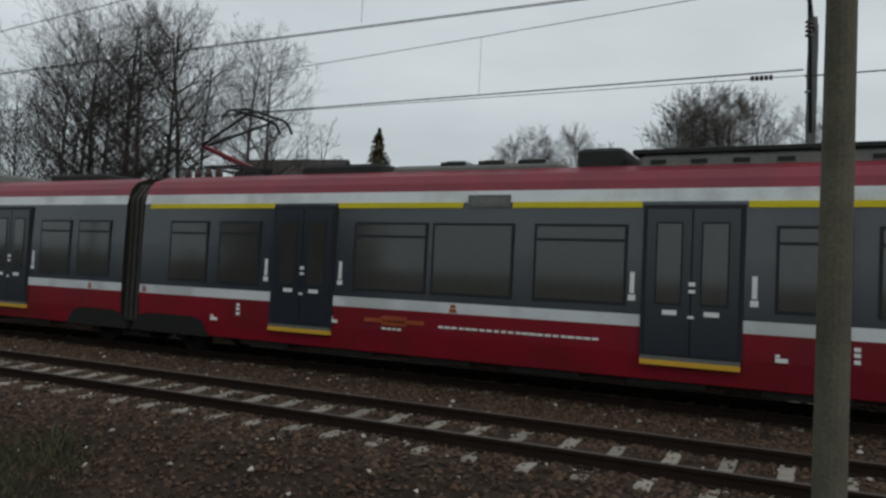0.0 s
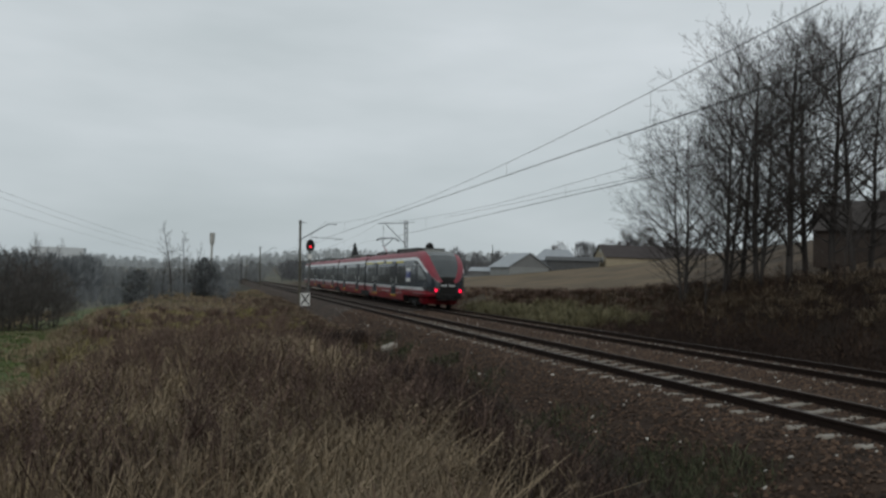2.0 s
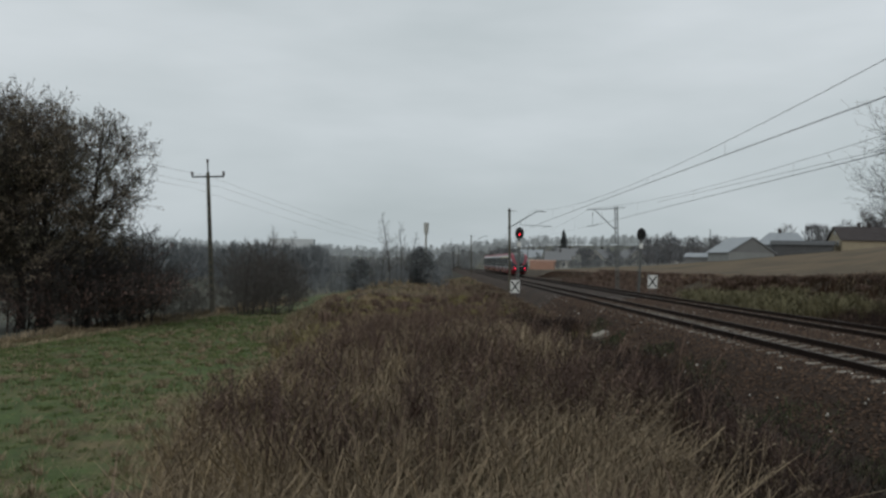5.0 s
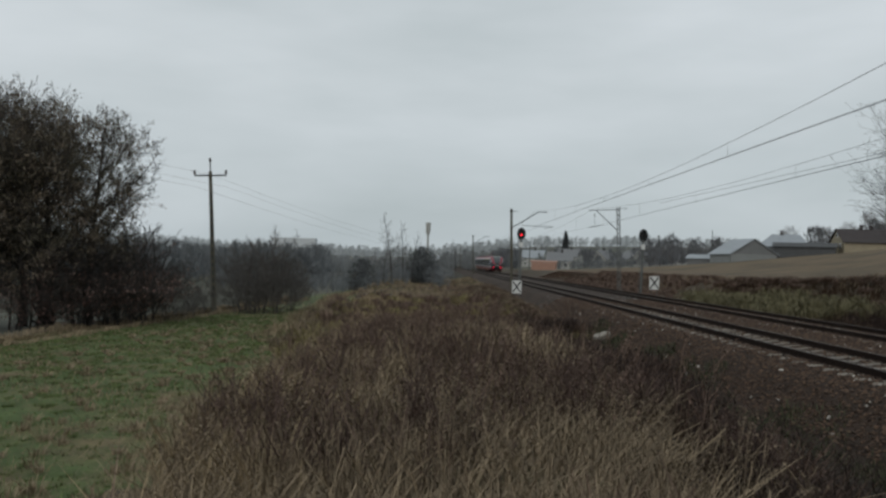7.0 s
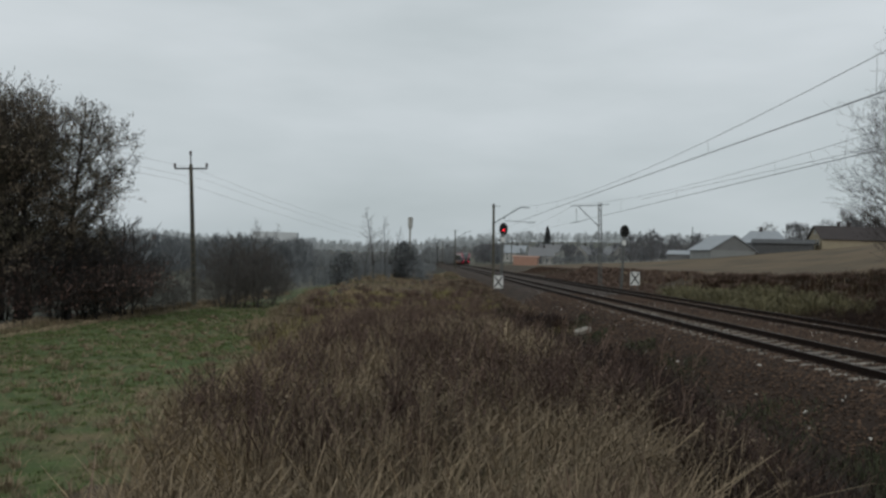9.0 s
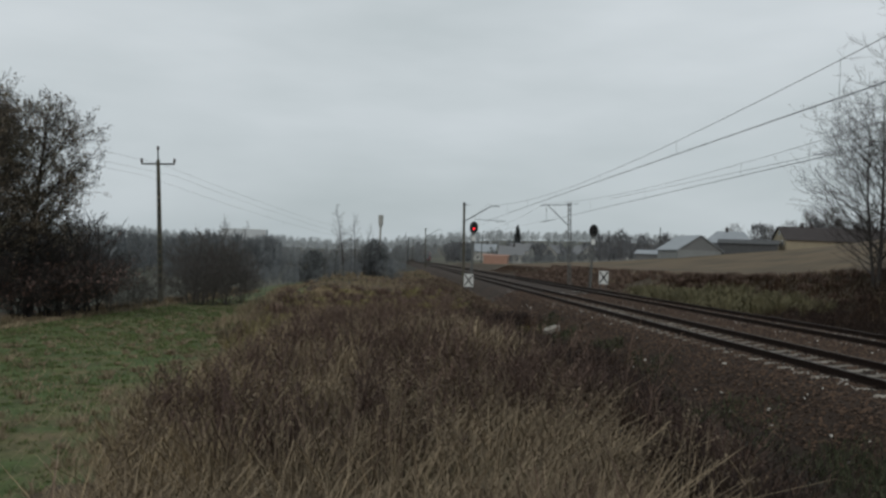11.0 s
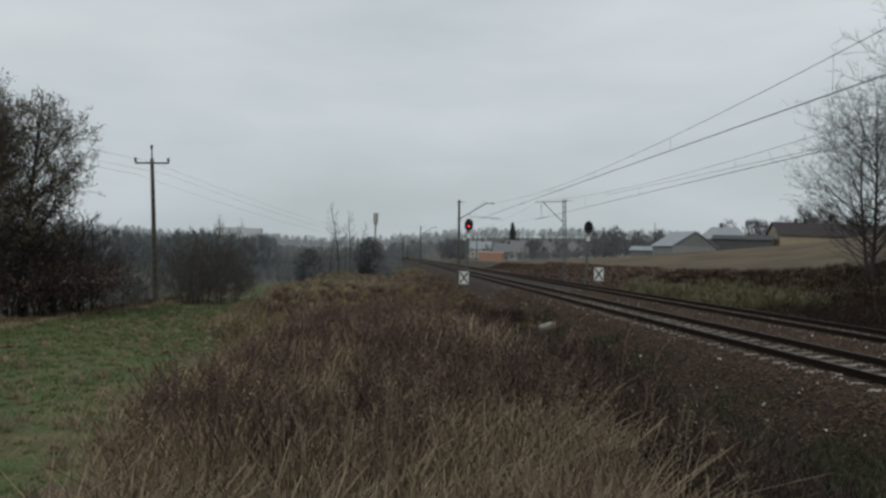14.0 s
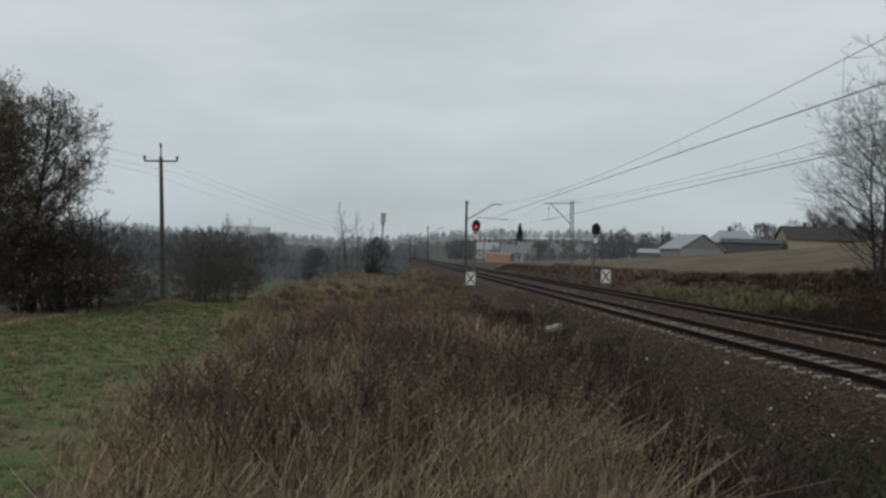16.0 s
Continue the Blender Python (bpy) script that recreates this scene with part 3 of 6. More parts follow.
def car_shell(stations, nose):
    """The painted body of a car, lofted through its cross-sections."""
    m = Mesh()
    rings = []
    for u in stations:
        half = section(u if nose else 9.0)
        rings.append([(-x, u, z) for x, z in half] + [(x, u, z) for x, z in half[-2::-1]])
    n = len(rings[0])
    strips = STRIP + STRIP[::-1]
    for i in range(len(rings) - 1):
        um = (stations[i] + stations[i + 1]) / 2
        for k in range(n - 1):
            mi = strips[k]
            if nose and (mi == 3 and um < 0.62 or mi == 1 and um < 0.8):
                mi = 2
            if nose and mi == 5 and um < 2.0:
                mi = 6 if um > 0.1 else 7
            m.add([rings[i][k], rings[i][k + 1], rings[i + 1][k + 1], rings[i + 1][k]], [(0, 1, 2, 3)], mi)
        m.add([rings[i][0], rings[i][-1], rings[i + 1][-1], rings[i + 1][0]], [(0, 1, 2, 3)], 7)
    m.add(rings[0], [tuple(range(n))], 7)
    m.add(rings[-1], [tuple(range(n))], 7)
    return m


def pane_mesh(w, z0, z1, vent=True, frame_only=False, upper=False):
    """A flush window on the camera's side: rubber surround, glass and a tilting upper light."""
    m = Mesh()
    gap = 0.045
    if frame_only:
        m.box((-0.012, -w / 2, z0), (0.02, w / 2, z1), 1)
        return m
    zt = z1 - 0.26 if vent else z1 - gap
    if not upper:
        m.box((-0.018, -w / 2 + gap, z0 + gap), (0.0, w / 2 - gap, zt - (0.015 if vent else 0)), 0)
    else:
        m.box((-0.018, -w / 2 + gap, zt + 0.03), (0.0, w / 2 - gap, z1 - gap), 0)
    return m


def door_leaf(s):
    """One leaf of a double plug door with its tall pane and sticker."""
    m = Mesh()
    if s:
        a, b = sorted((s * 0.012, s * 0.655))
        m.box((-0.036, a, 0.79), (0.0, b, 2.93), 0)
        a, b = sorted((s * 0.13, s * 0.52))
        m.box((-0.042, a, 1.52), (-0.02, b, 2.74), 3)
        a, b = sorted((s * 0.155, s * 0.495))
        m.box((-0.046, a, 1.55), (-0.03, b, 2.71), 1)
        a, b = sorted((s * 0.19, s * 0.40))
        m.box((-0.040, a, 1.37), (-0.03, b, 1.44), 2)
    return m


def door_frame():
    m = Mesh()
    m.box((-0.022, -0.72, 0.76), (0.03, 0.72, 2.995), 3)
    return m


def small_plate(y, z0, z1, half, x=-0.043):
    """A button or sticker standing just proud of the door."""
    m = Mesh()
    m.box((x, y - half, z0), (-0.01 if x > -0.02 else -0.03, y + half, z1), 2)
    return m


def door_step():
    m = Mesh()
    m.box((-0.06, -0.70, 0.705), (0.03, 0.70, 0.76), 4)
    m.box((-0.075, -0.70, 0.63), (0.03, 0.70, 0.705), 5)
    return m


PROTO = {}


def on_side(car, key, build, mats, name, y, right=False, label=""):
    """Sets a panel on a car's side wall; panels alike share one mesh."""
    m = pose(1.44, y, 0, 0, 0, 180) if right else pose(-1.44, y, 0)
    if key not in PROTO:
        PROTO[key] = part(name, build(), mats, car, label)
        PROTO[key].matrix_basis = m
        return PROTO[key]
    return again(PROTO[key], car, m)


DOOR_MATS = [M_DOOR, M_GLASS, M_LABEL, M_FRAME, M_STEEL, M_STEPYEL]


def window(car, y, w, right=False, vent=True):
    both = [M_GLASS, M_FRAME]
    on_side(car, ("window", w), lambda: pane_mesh(w, 1.47, 2.70, vent, frame_only=True), both, "window_frame", y, right)
    on_side(car, ("pane", w, vent), lambda: pane_mesh(w, 1.47, 2.70, vent), both, "window_pane", y, right)
    if vent:
        on_side(car, ("vent", w), lambda: pane_mesh(w, 1.47, 2.70, True, upper=True), both, "vent_pane", y, right)


def door(car, y, right=False):
    on_side(car, "door", door_frame, DOOR_MATS, "door_frame", y, right)
    on_side(car, "leaf_a", lambda: door_leaf(-1), DOOR_MATS, "door_leaf", y, right, "graphite door leaf with tall pane")
    on_side(car, "leaf_b", lambda: door_leaf(1), DOOR_MATS, "door_leaf", y, right, "graphite door leaf with tall pane")
    for k, (yy, z0, z1) in enumerate(((-0.015, 1.80, 1.86), (-0.015, 1.70, 1.75), (-0.008, 1.33, 1.37))):
        on_side(car, ("button", k), lambda: small_plate(yy, z0, z1, 0.045), DOOR_MATS, "door_button", y, right, "pale door button")
    for q in (-0.86, 0.86):
        on_side(car, ("strip", q), lambda: small_plate(q, 1.66, 1.98, 0.035, -0.016), DOOR_MATS, "sticker", y, right, "white upright sticker")
        on_side(car, ("plate", q), lambda: small_plate(q, 1.55, 1.64, 0.055, -0.018), DOOR_MATS, "sticker", y, right, "white square sticker")
    on_side(car, "step", door_step, DOOR_MATS, "door_step", y, right, "yellow-edged door step")


def bar_on(car, name, y0, y1, z0, z1, material, label="", depth=0.008):
    m = Mesh()
    m.box((-1.44 - depth, y0, z0), (-1.42, y1, z1))
    return part(name, m, material, car, label)


def bogie(car, y, base=2.5, r=0.42):
    """A bogie: frame, springs, axle boxes and four wheels."""
    b = Mesh()
    for s in (-1, 1):
        b.box((s * 1.0 - 0.09, y - base / 2 - 0.35, 0.42), (s * 1.0 + 0.09, y + base / 2 + 0.35, 0.60), 0, 0.03)
        b.box((s * 1.12 - 0.10, y - 0.45, 0.22), (s * 1.12 + 0.10, y + 0.45, 0.46), 0, 0.03)
        for a in (-base / 2, base / 2):
            b.box((s * 1.08 - 0.12, y + a - 0.16, 0.27), (s * 1.08 + 0.12, y + a + 0.16, 0.55), 0, 0.04)
            b.tube([(s * 1.1, y + a + 0.3, 0.34), (s * 1.1, y + a + 0.3, 0.72)], 0.09, 10)
        b.tube([(s * 1.2, y - 0.55, 0.30), (s * 1.2, y + 0.55, 0.36)], 0.035, 8)
    b.box((-1.0, y - 0.25, 0.36), (1.0, y + 0.25, 0.62), 0)
    part("bogie_frame", b, M_BLACK, car)
    for a in (-base / 2, base / 2):
        for s in (-1, 1):
            w = Mesh()
            w.tube([(s * 0.70, y + a, r), (s * 0.73, y + a, r), (s * 0.735, y + a, r), (s * 0.83, y + a, r)], [r + 0.028, r + 0.028, r, r - 0.01], 24)
            w.tube([(s * 0.83, y + a, r), (s * 0.845, y + a, r)], [r * 0.45, r * 0.42], 16)
            part("wheel", w, M_BLACK, car)


def underbody(car, y0, y1):
    m = Mesh()
    m.box((-1.28, y0, 0.34), (1.28, y1, 0.72), 0, 0.05)
    y = y0 + 0.6
    while y < y1 - 1.6:
        box = Mesh()
        box.box((-1.34, y, 0.30), (1.34, y + 1.2, 0.45), 0, 0.03)
        part("equipment_box", box, M_BLACK, car)
        y += 1.9
    part("underbody", m, M_BLACK, car)


def wheel_arch(car, y0, y1):
    """A black sheet laid over the skirt as the shaded hollow above a bogie."""
    m = Mesh()
    v = [(-1.447, y0, 0.38), (-1.447, y0 + 0.22, 0.70), (-1.447, y0 + 0.5, 0.76), (-1.447, y1 - 0.5, 0.76), (-1.447, y1 - 0.22, 0.70), (-1.447, y1, 0.38)]
    m.add(v + [(1.447, b, c) for _, b, c in v], [(0, 1, 2, 3, 4, 5), (11, 10, 9, 8, 7, 6)] + [(i, i + 1, i + 7, i + 6) for i in range(5)])
    part("wheel_arch", m, M_BLACK, car)


def roof_unit(car, name, y0, y1, w, z0, z1, material, label="", vents=0):
    m = Mesh()
    m.box((-w, y0, z0), (w, y1, z1), 0, 0.06)
    for i in range(vents):
        y = y0 + (i + 0.5) * (y1 - y0) / vents
        m.box((-w - 0.012, y - 0.12, z0 + 0.07), (-w + 0.02, y + 0.12, z1 - 0.10), 1)
    return part(name, m, [material, M_ROOFDARK], car, label)


def tube_part(car, name, pts, r, material, n=6, label=""):
    m = Mesh()
    m.tube(pts, r, n)
    return part(name, m, material, car, label)


def pantograph(car, y, raised):
    """A single-arm pantograph; the one in use reaches the contact wire."""
    knee, head = (4.55, 5.17) if raised else (4.08, 4.14)
    b = Mesh()
    for s in (-0.45, 0.45):
        b.tube([(s, y - 0.5, 3.98), (s, y + 0.6, 3.98)], 0.03)
        for q in (-0.45, 0.5):
            b.tube([(s, y + q, 3.70), (s, y + q, 3.97)], [0.07, 0.05], 8)
    b.tube([(-0.45, y - 0.5, 3.98), (0.45, y - 0.5, 3.98)], 0.03)
    b.tube([(-0.45, y + 0.6, 3.98), (0.45, y + 0.6, 3.98)], 0.03)
    part("pantograph_base", b, M_ROOFDARK, car)
    ky = y + 1.15 if raised else y + 1.2
    low = Mesh()
    low.tube([(0, y - 0.35, 4.0), (0, ky, knee)], [0.05, 0.04], 8)
    low.tube([(0.12, y - 0.1, 4.0), (0.05, ky, knee - 0.06)], 0.02)
    part("pantograph_lower_arm", low, M_RED if raised else M_ROOFDARK, car)
    up = Mesh()
    hy = y - 0.45 if raised else y - 0.3
    kz = knee
    for s in (-1, 1):
        up.tube([(s * 0.05, ky, kz), (s * 0.42, hy, head - 0.09)], [0.036, 0.028], 6)
    part("pantograph_upper_arm", up, M_ROOFDARK, car)
    hd = Mesh()
    for q in (-0.17, 0.17):
        hd.tube([(-0.95, hy + q, head - 0.24), (-0.78, hy + q, head - 0.05), (-0.6, hy + q, head), (0.6, hy + q, head), (0.78, hy + q, head - 0.05), (0.95, hy + q, head - 0.24)], 0.032, 6)
    for s in (-0.42, 0.42):
        hd.tube([(s, hy - 0.17, head - 0.03), (s, hy + 0.17, head - 0.03)], 0.018)
    part("pantograph_head", hd, M_ROOFDARK, car)


def side_print(car, y0, y1, z, material, bars):
    """Lettering too small to read, as bars."""
    m = Mesh()
    y = y0
    rng = random.Random(int(z * 100 + y0 * 10))
    for _ in range(bars):
        ln = (y1 - y0) / bars
        m.box((-1.4435, y, z - 0.018), (-1.43, y + ln * rng.uniform(0.6, 0.9), z + 0.018))
        y += ln
    tagged(part("lettering", m, material, car), "row of small unreadable lettering", kind="stuff")


def badge(car, y, z, size):
    """A small orange mark: two slanted strokes."""
    m = Mesh()
    for k, w in ((0, 0.5), (1, 0.35)):
        zz = z + (k - 0.5) * size * 0.5
        v = [(-1.450, y + w * size, zz - size * 0.2), (-1.450, y - w * size, zz - size * 0.2), (-1.450, y - w * size * 0.7, zz + size * 0.2), (-1.450, y + w * size * 0.8, zz + size * 0.2)]
        m.add(v + [(-1.43, b, c) for _, b, c in v], [(0, 1, 2, 3), (0, 4, 5, 1), (1, 5, 6, 2), (2, 6, 7, 3), (3, 7, 4, 0)])
    part("mark", m, M_ORANGE, car)


def end_car(root, rear):
    st = [0, 0.05, 0.11, 0.2, 0.32, 0.46, 0.62, 0.8, 1.0, 1.22, 1.45, 1.7, 2.0, 2.25, 2.55, 2.9, 5.94, 5.96, 9, 12, 15, 18, LEN_END]
    car = part("end_car", car_shell(st, True), BANDS, root, "red, white and graphite driving car with rounded nose", smooth=False)
    for poly in car.data.polygons:
        if poly.material_index in (4, 5, 6):
            poly.use_smooth = True
    if not rear:
        car.matrix_basis = pose(0, 2 * LEN_END + 2 * LEN_MID + 3 * GAP, 0, 0, 0, 180)
    right = not rear
    for side in (False, True):
        for y, w in ((6.1, 0.95), (7.35, 0.95), (10.65, 1.5), (12.5, 1.5), (14.1, 1.5), (17.55, 1.05), (18.9, 1.05)):
            window(car, y, w, side, vent=y not in (12.5,))
        for y in (8.95, 15.98):
            door(car, y, side)
    # yellow first-class style band, broken at the doors and the destination display
    for a, b in ((6.1, 8.2), (9.7, 11.8), (12.7, 15.23), (16.73, 20.05)):
        bar_on(car, "yellow_band", a, b, 2.955, 3.05, M_YELLOW)
    d = Mesh()
    d.box((-1.455, 11.85, 2.96), (-1.40, 12.6, 3.17), 0)
    d.box((-1.460, 11.90, 3.0), (-1.44, 12.55, 3.13), 1)
    part("destination_display", d, [M_STEEL, M_ROOFKIT], car, "grey destination display")
    # cab side window, following the sloping roof edge
    for s in (-1, 1):
        c = Mesh()

        def side_at(y, z):
            q = section(y)[2:8]
            return float(np.interp(z, [p[1] for p in q], [p[0] for p in q]))

        for off, mi, u0, u1, low, drop in ((0.006, 1, 0.58, 2.06, 1.76, 0.0), (0.013, 0, 0.72, 1.98, 1.82, 0.06)):
            v, q = [], []
            for y in np.linspace(u0, u1, 12):
                top = float(np.interp(y, [0.55, 0.9, 1.3, 1.7, 2.0], [1.84, 2.20, 2.52, 2.73, 2.78])) - drop
                col = [(s * (side_at(y, z) + off), y, z) for z in np.linspace(low, max(top, low + 0.01), 4)]
                v += col + [(x - s * 0.03, yy, z) for x, yy, z in col]
            for i in range(11):
                o, n = 8 * i, 8 * i + 8
                for k in range(3):
                    q += [(o + k, o + k + 1, n + k + 1, n + k), (o + k + 4, n + k + 4, n + k + 5, o + k + 5)]
                q += [(o, n, n + 4, o + 4), (o + 3, o + 7, n + 7, n + 3)]
            q += [(k, k + 4, k + 5, k + 1) for k in range(3)] + [(88 + k, 89 + k, 93 + k, 92 + k) for k in range(3)]
            pane = Mesh()
            pane.add(v, q)
            if mi:
                surround = part("cab_window", pane, M_FRAME, car, "black surround of the cab side window")
            else:
                part("pane", pane, M_CABGLASS, surround, "cab side window glass with a reflection in its pale colour")
        a = 1.452
        c.box((min(s * a, s * 1.40), 2.15, 1.86), (max(s * a, s * 1.40), 2.42, 2.62), 1)
        c.box((min(s * (a + 0.004), s * 1.40), 2.19, 1.92), (max(s * (a + 0.004), s * 1.40), 2.38, 2.56), 0)
        part("mirror_window", c, [M_CABGLASS, M_FRAME], car, "narrow cab side window")
    cam_box = Mesh()
    cam_box.box((-1.58, 1.98, 2.84), (-1.38, 2.26, 2.97), 0, 0.02)
    part("camera_housing", cam_box, M_ROOFDARK, car, "black mirror camera housing")
    # funding poster with unreadable print
    p = Mesh()
    p.box((-1.455, 3.95, 1.68), (-1.43, 5.05, 2.56), 0)
    p.box((-1.460, 3.95, 1.92), (-1.43, 5.05, 2.35), 1)
    p.box((-1.464, 4.35, 2.10), (-1.44, 4.6, 2.18), 2)
    for z, a, b in ((2.28, 4.05, 5.0), (2.21, 4.65, 5.0), (2.03, 4.65, 5.0)):
        p.box((-1.464, a, z - 0.008), (-1.44, b, z + 0.008), 3)
    for a, b, z in ((4.1, 4.6, 1.79), (4.2, 4.5, 1.84), (4.1, 4.3, 2.46), (4.7, 4.9, 2.46)):
        p.box((-1.460, a, z - 0.012), (-1.44, b, z + 0.012), 4)
    p.box((-1.460, 4.80, 1.75), (-1.44, 4.92, 1.86), 5)
    part("poster", p, [M_LABEL, M_BLUE, M_LIGHTBLUE, M_WHITE, M_ROOFKIT, M_BLUE], car, "white and blue information poster")
    badge(car, 3.9, 1.255, 0.15)
    badge(car, 12.8, 1.255, 0.15)
    badge(car, 20.1, 1.255, 0.12)
    side_print(car, 2.5, 3.6, 1.25, M_ROOFKIT, 9)
    side_print(car, 10.3, 13.1, 0.93, M_LABEL, 22)
    side_print(car, 13.8, 14.2, 0.83, M_LABEL, 4)
    rust = Mesh()
    rust.box((-1.4445, 13.35, 0.93), (-1.43, 14.55, 1.00))
    rust.box((-1.4445, 13.7, 0.89), (-1.43, 14.2, 1.05))
    part("mark", rust, M_ORANGE, car)
    for y, z in ((7.8, 0.80), (15.3, 0.86), (18.2, 0.72)):
        bar_on(car, "sticker", y - 0.16, y, z, z + 0.06, M_LABEL)
        bar_on(car, "sticker", y - 0.06, y, z + 0.07, z + 0.11, M_LABEL)
    for y in (6.8, 17.5):
        for z in (0.86, 0.95, 1.03):
            bar_on(car, "sticker", y - 0.04, y + 0.04, z, z + 0.055, M_LABEL)
    bar_on(car, "sticker", 2.8, 2.9, 2.72, 2.80, M_LABEL)
    # nose: coupler, buffers, lamps, wiper
    n = Mesh()
    n.box((-0.55, -0.08, 0.62), (0.55, 0.5, 1.02), 0, 0.06)
    n.tube([(0, 0.2, 0.88), (0, -0.42, 0.88)], [0.10, 0.10], 10)
    n.box((-0.16, -0.55, 0.76), (0.16, -0.30, 1.0), 0, 0.04)
    for s in (-0.62, 0.62):
        n.tube([(s, 0.4, 0.93), (s, -0.22, 0.93)], [0.09, 0.07], 10)
        n.tube([(s, -0.22, 0.93), (s, -0.28, 0.93)], [0.2, 0.18], 12)
    part("coupler", n, M_BLACK, car, "black coupler and buffers")
    for s in (-1, 1):
        bum = Mesh()
        pts = [(s * (section(u)[2][0] + 0.03), u, 0.97) for u in (0.1, 0.3, 0.6, 1.0, 1.5, 2.2, 3.2)]
        bum.tube(pts, [0.05, 0.055, 0.055, 0.05, 0.045, 0.035, 0.015], 8)
        part("bumper_rim", bum, M_RED, car, "red moulded bumper rim")
    apron = Mesh()
    v = []
    for x, y, in ((-1.26, 2.1), (-1.2, 1.5), (-0.95, 1.0), (-0.5, 0.8), (0.5, 0.8), (0.95, 1.0), (1.2, 1.5), (1.26, 2.1)):
        v += [(x, y, 0.70), (x * 0.9, y + 0.25, 0.34)]
    apron.add(v, [(2 * i, 2 * i + 2, 2 * i + 3, 2 * i + 1) for i in range(7)])
    apron.add([(x * 0.98, y + 0.03, z) for x, y, z in v], [(2 * i, 2 * i + 2, 2 * i + 3, 2 * i + 1) for i in range(7)])
    part("snow_plough", apron, M_RED, car, "red apron under the nose")
    for s in (-1, 1):
        hl = Mesh()
        v = []
        for u, z0, z1 in ((0.12, 1.14, 1.36), (0.3, 1.14, 1.40), (0.55, 1.17, 1.42), (0.95, 1.24, 1.40)):
            hw = section(u)[3][0] + 0.02
            v += [(s * hw, u, z0), (s * hw, u, z1), (s * (hw - 0.08), u, z0), (s * (hw - 0.08), u, z1)]
        hl.add(v, [(4 * i, 4 * i + 1, 4 * i + 5, 4 * i + 4) for i in range(3)] + [(4 * i + 1, 4 * i + 3, 4 * i + 7, 4 * i + 5) for i in range(3)] + [(0, 1, 3, 2), (12, 13, 15, 14)], 0)
        cluster = part("headlight", hl, M_FRAME, car, "dark lamp cluster")
        for u, zc in ((0.42, 1.27), (0.66, 1.30)):
            hw = section(u)[3][0] + 0.012
            lens = Mesh()
            lens.tube([(s * hw, u, zc), (s * (hw + 0.02), u - 0.012, zc)], [0.062, 0.055], 12)
            part("lens", lens, M_CABGLASS, cluster, "clear lamp lens")
        if rear:
            lt = Mesh()
            lt.tube([(s * 0.76, 0.30, 1.22), (s * 0.76, 0.02, 1.22)], [0.10, 0.095], 14)
            # Added tube that keeps the tail light's glow from showing sideways.
            hood = Mesh()
            hood.tube([(s * 0.76, 0.30, 1.22), (s * 0.76, -0.2, 1.22)], [0.115, 0.112], 14, cap=False)
            part("lamp_hood", hood, M_FRAME, car)
            part("tail_light", lt, M_TAIL, car, "glowing red tail light")
        else:
            lt = Mesh()
            lt.tube([(s * 0.98, 0.35, 1.23), (s * 1.12, 0.28, 1.23)], [0.07, 0.065], 10)
            part("head_lamp", lt, M_LABEL, car)
    wp = Mesh()
    wp.tube([(0.1, -0.02, 1.64), (-0.25, 0.17, 2.14), (-0.45, 0.32, 2.38)], 0.015)
    part("wiper", wp, M_FRAME, car)
    hl2 = Mesh()
    for k in range(9):
        if k != 4:
            hl2.box((-0.45 + 0.1 * k, -0.03, 1.47), (-0.38 + 0.1 * k, 0.10, 1.57), 0)
    tagged(part("nose_lettering", hl2, M_WHITE, car), "row of white lettering under the windscreen", kind="stuff")
    underbody(car, 6.2, 18.0)
    wheel_arch(car, 18.25, LEN_END + 0.2)
    bogie(car, 3.6)
    # roof equipment
    roof_unit(car, "air_conditioner", 4.4, 9.9, 0.92, 3.62, 3.86, M_ROOFKIT, "pale grey air conditioner with dark rim", 9)
    rim = Mesh()
    rim.box((-0.96, 4.3, 3.86), (0.96, 10.0, 3.93), 0, 0.02)
    part("air_conditioner_cover", rim, M_ROOFDARK, car)
    roof_unit(car, "roof_box", 3.3, 4.1, 0.6, 3.6, 3.84, M_ROOFKIT)
    roof_unit(car, "roof_box", 10.15, 10.95, 0.85, 3.64, 4.0, M_ROOFDARK)
    roof_unit(car, "roof_box", 11.2, 14.5, 0.85, 3.64, 3.80, M_ROOFKIT, "flat pale roof fairing")
    for y in (11.5, 12.25, 13.0):
        roof_unit(car, "roof_vent", y, y + 0.5, 0.8, 3.78, 3.88, M_ROOFKIT, "low slatted roof vent", 2)
    roof_unit(car, "roof_box", 14.7, 16.65, 0.8, 3.64, 3.88, M_ROOFDARK)
    for y in (19.1, 19.4, 19.7, 20.0):
        tube_part(car, "roof_insulator", [(-0.5, y, 3.68), (-0.5, y, 3.80), (-0.5, y, 3.94)], [0.06, 0.09, 0.05], M_INSUL, 8)
    tube_part(car, "roof_cable", [(-0.5, 17.6, 3.86), (-0.5, 18.8, 3.93), (-0.5, 20.4, 3.95)], 0.02, M_ROOFDARK)
    pantograph(car, 18.95, rear)
    return car


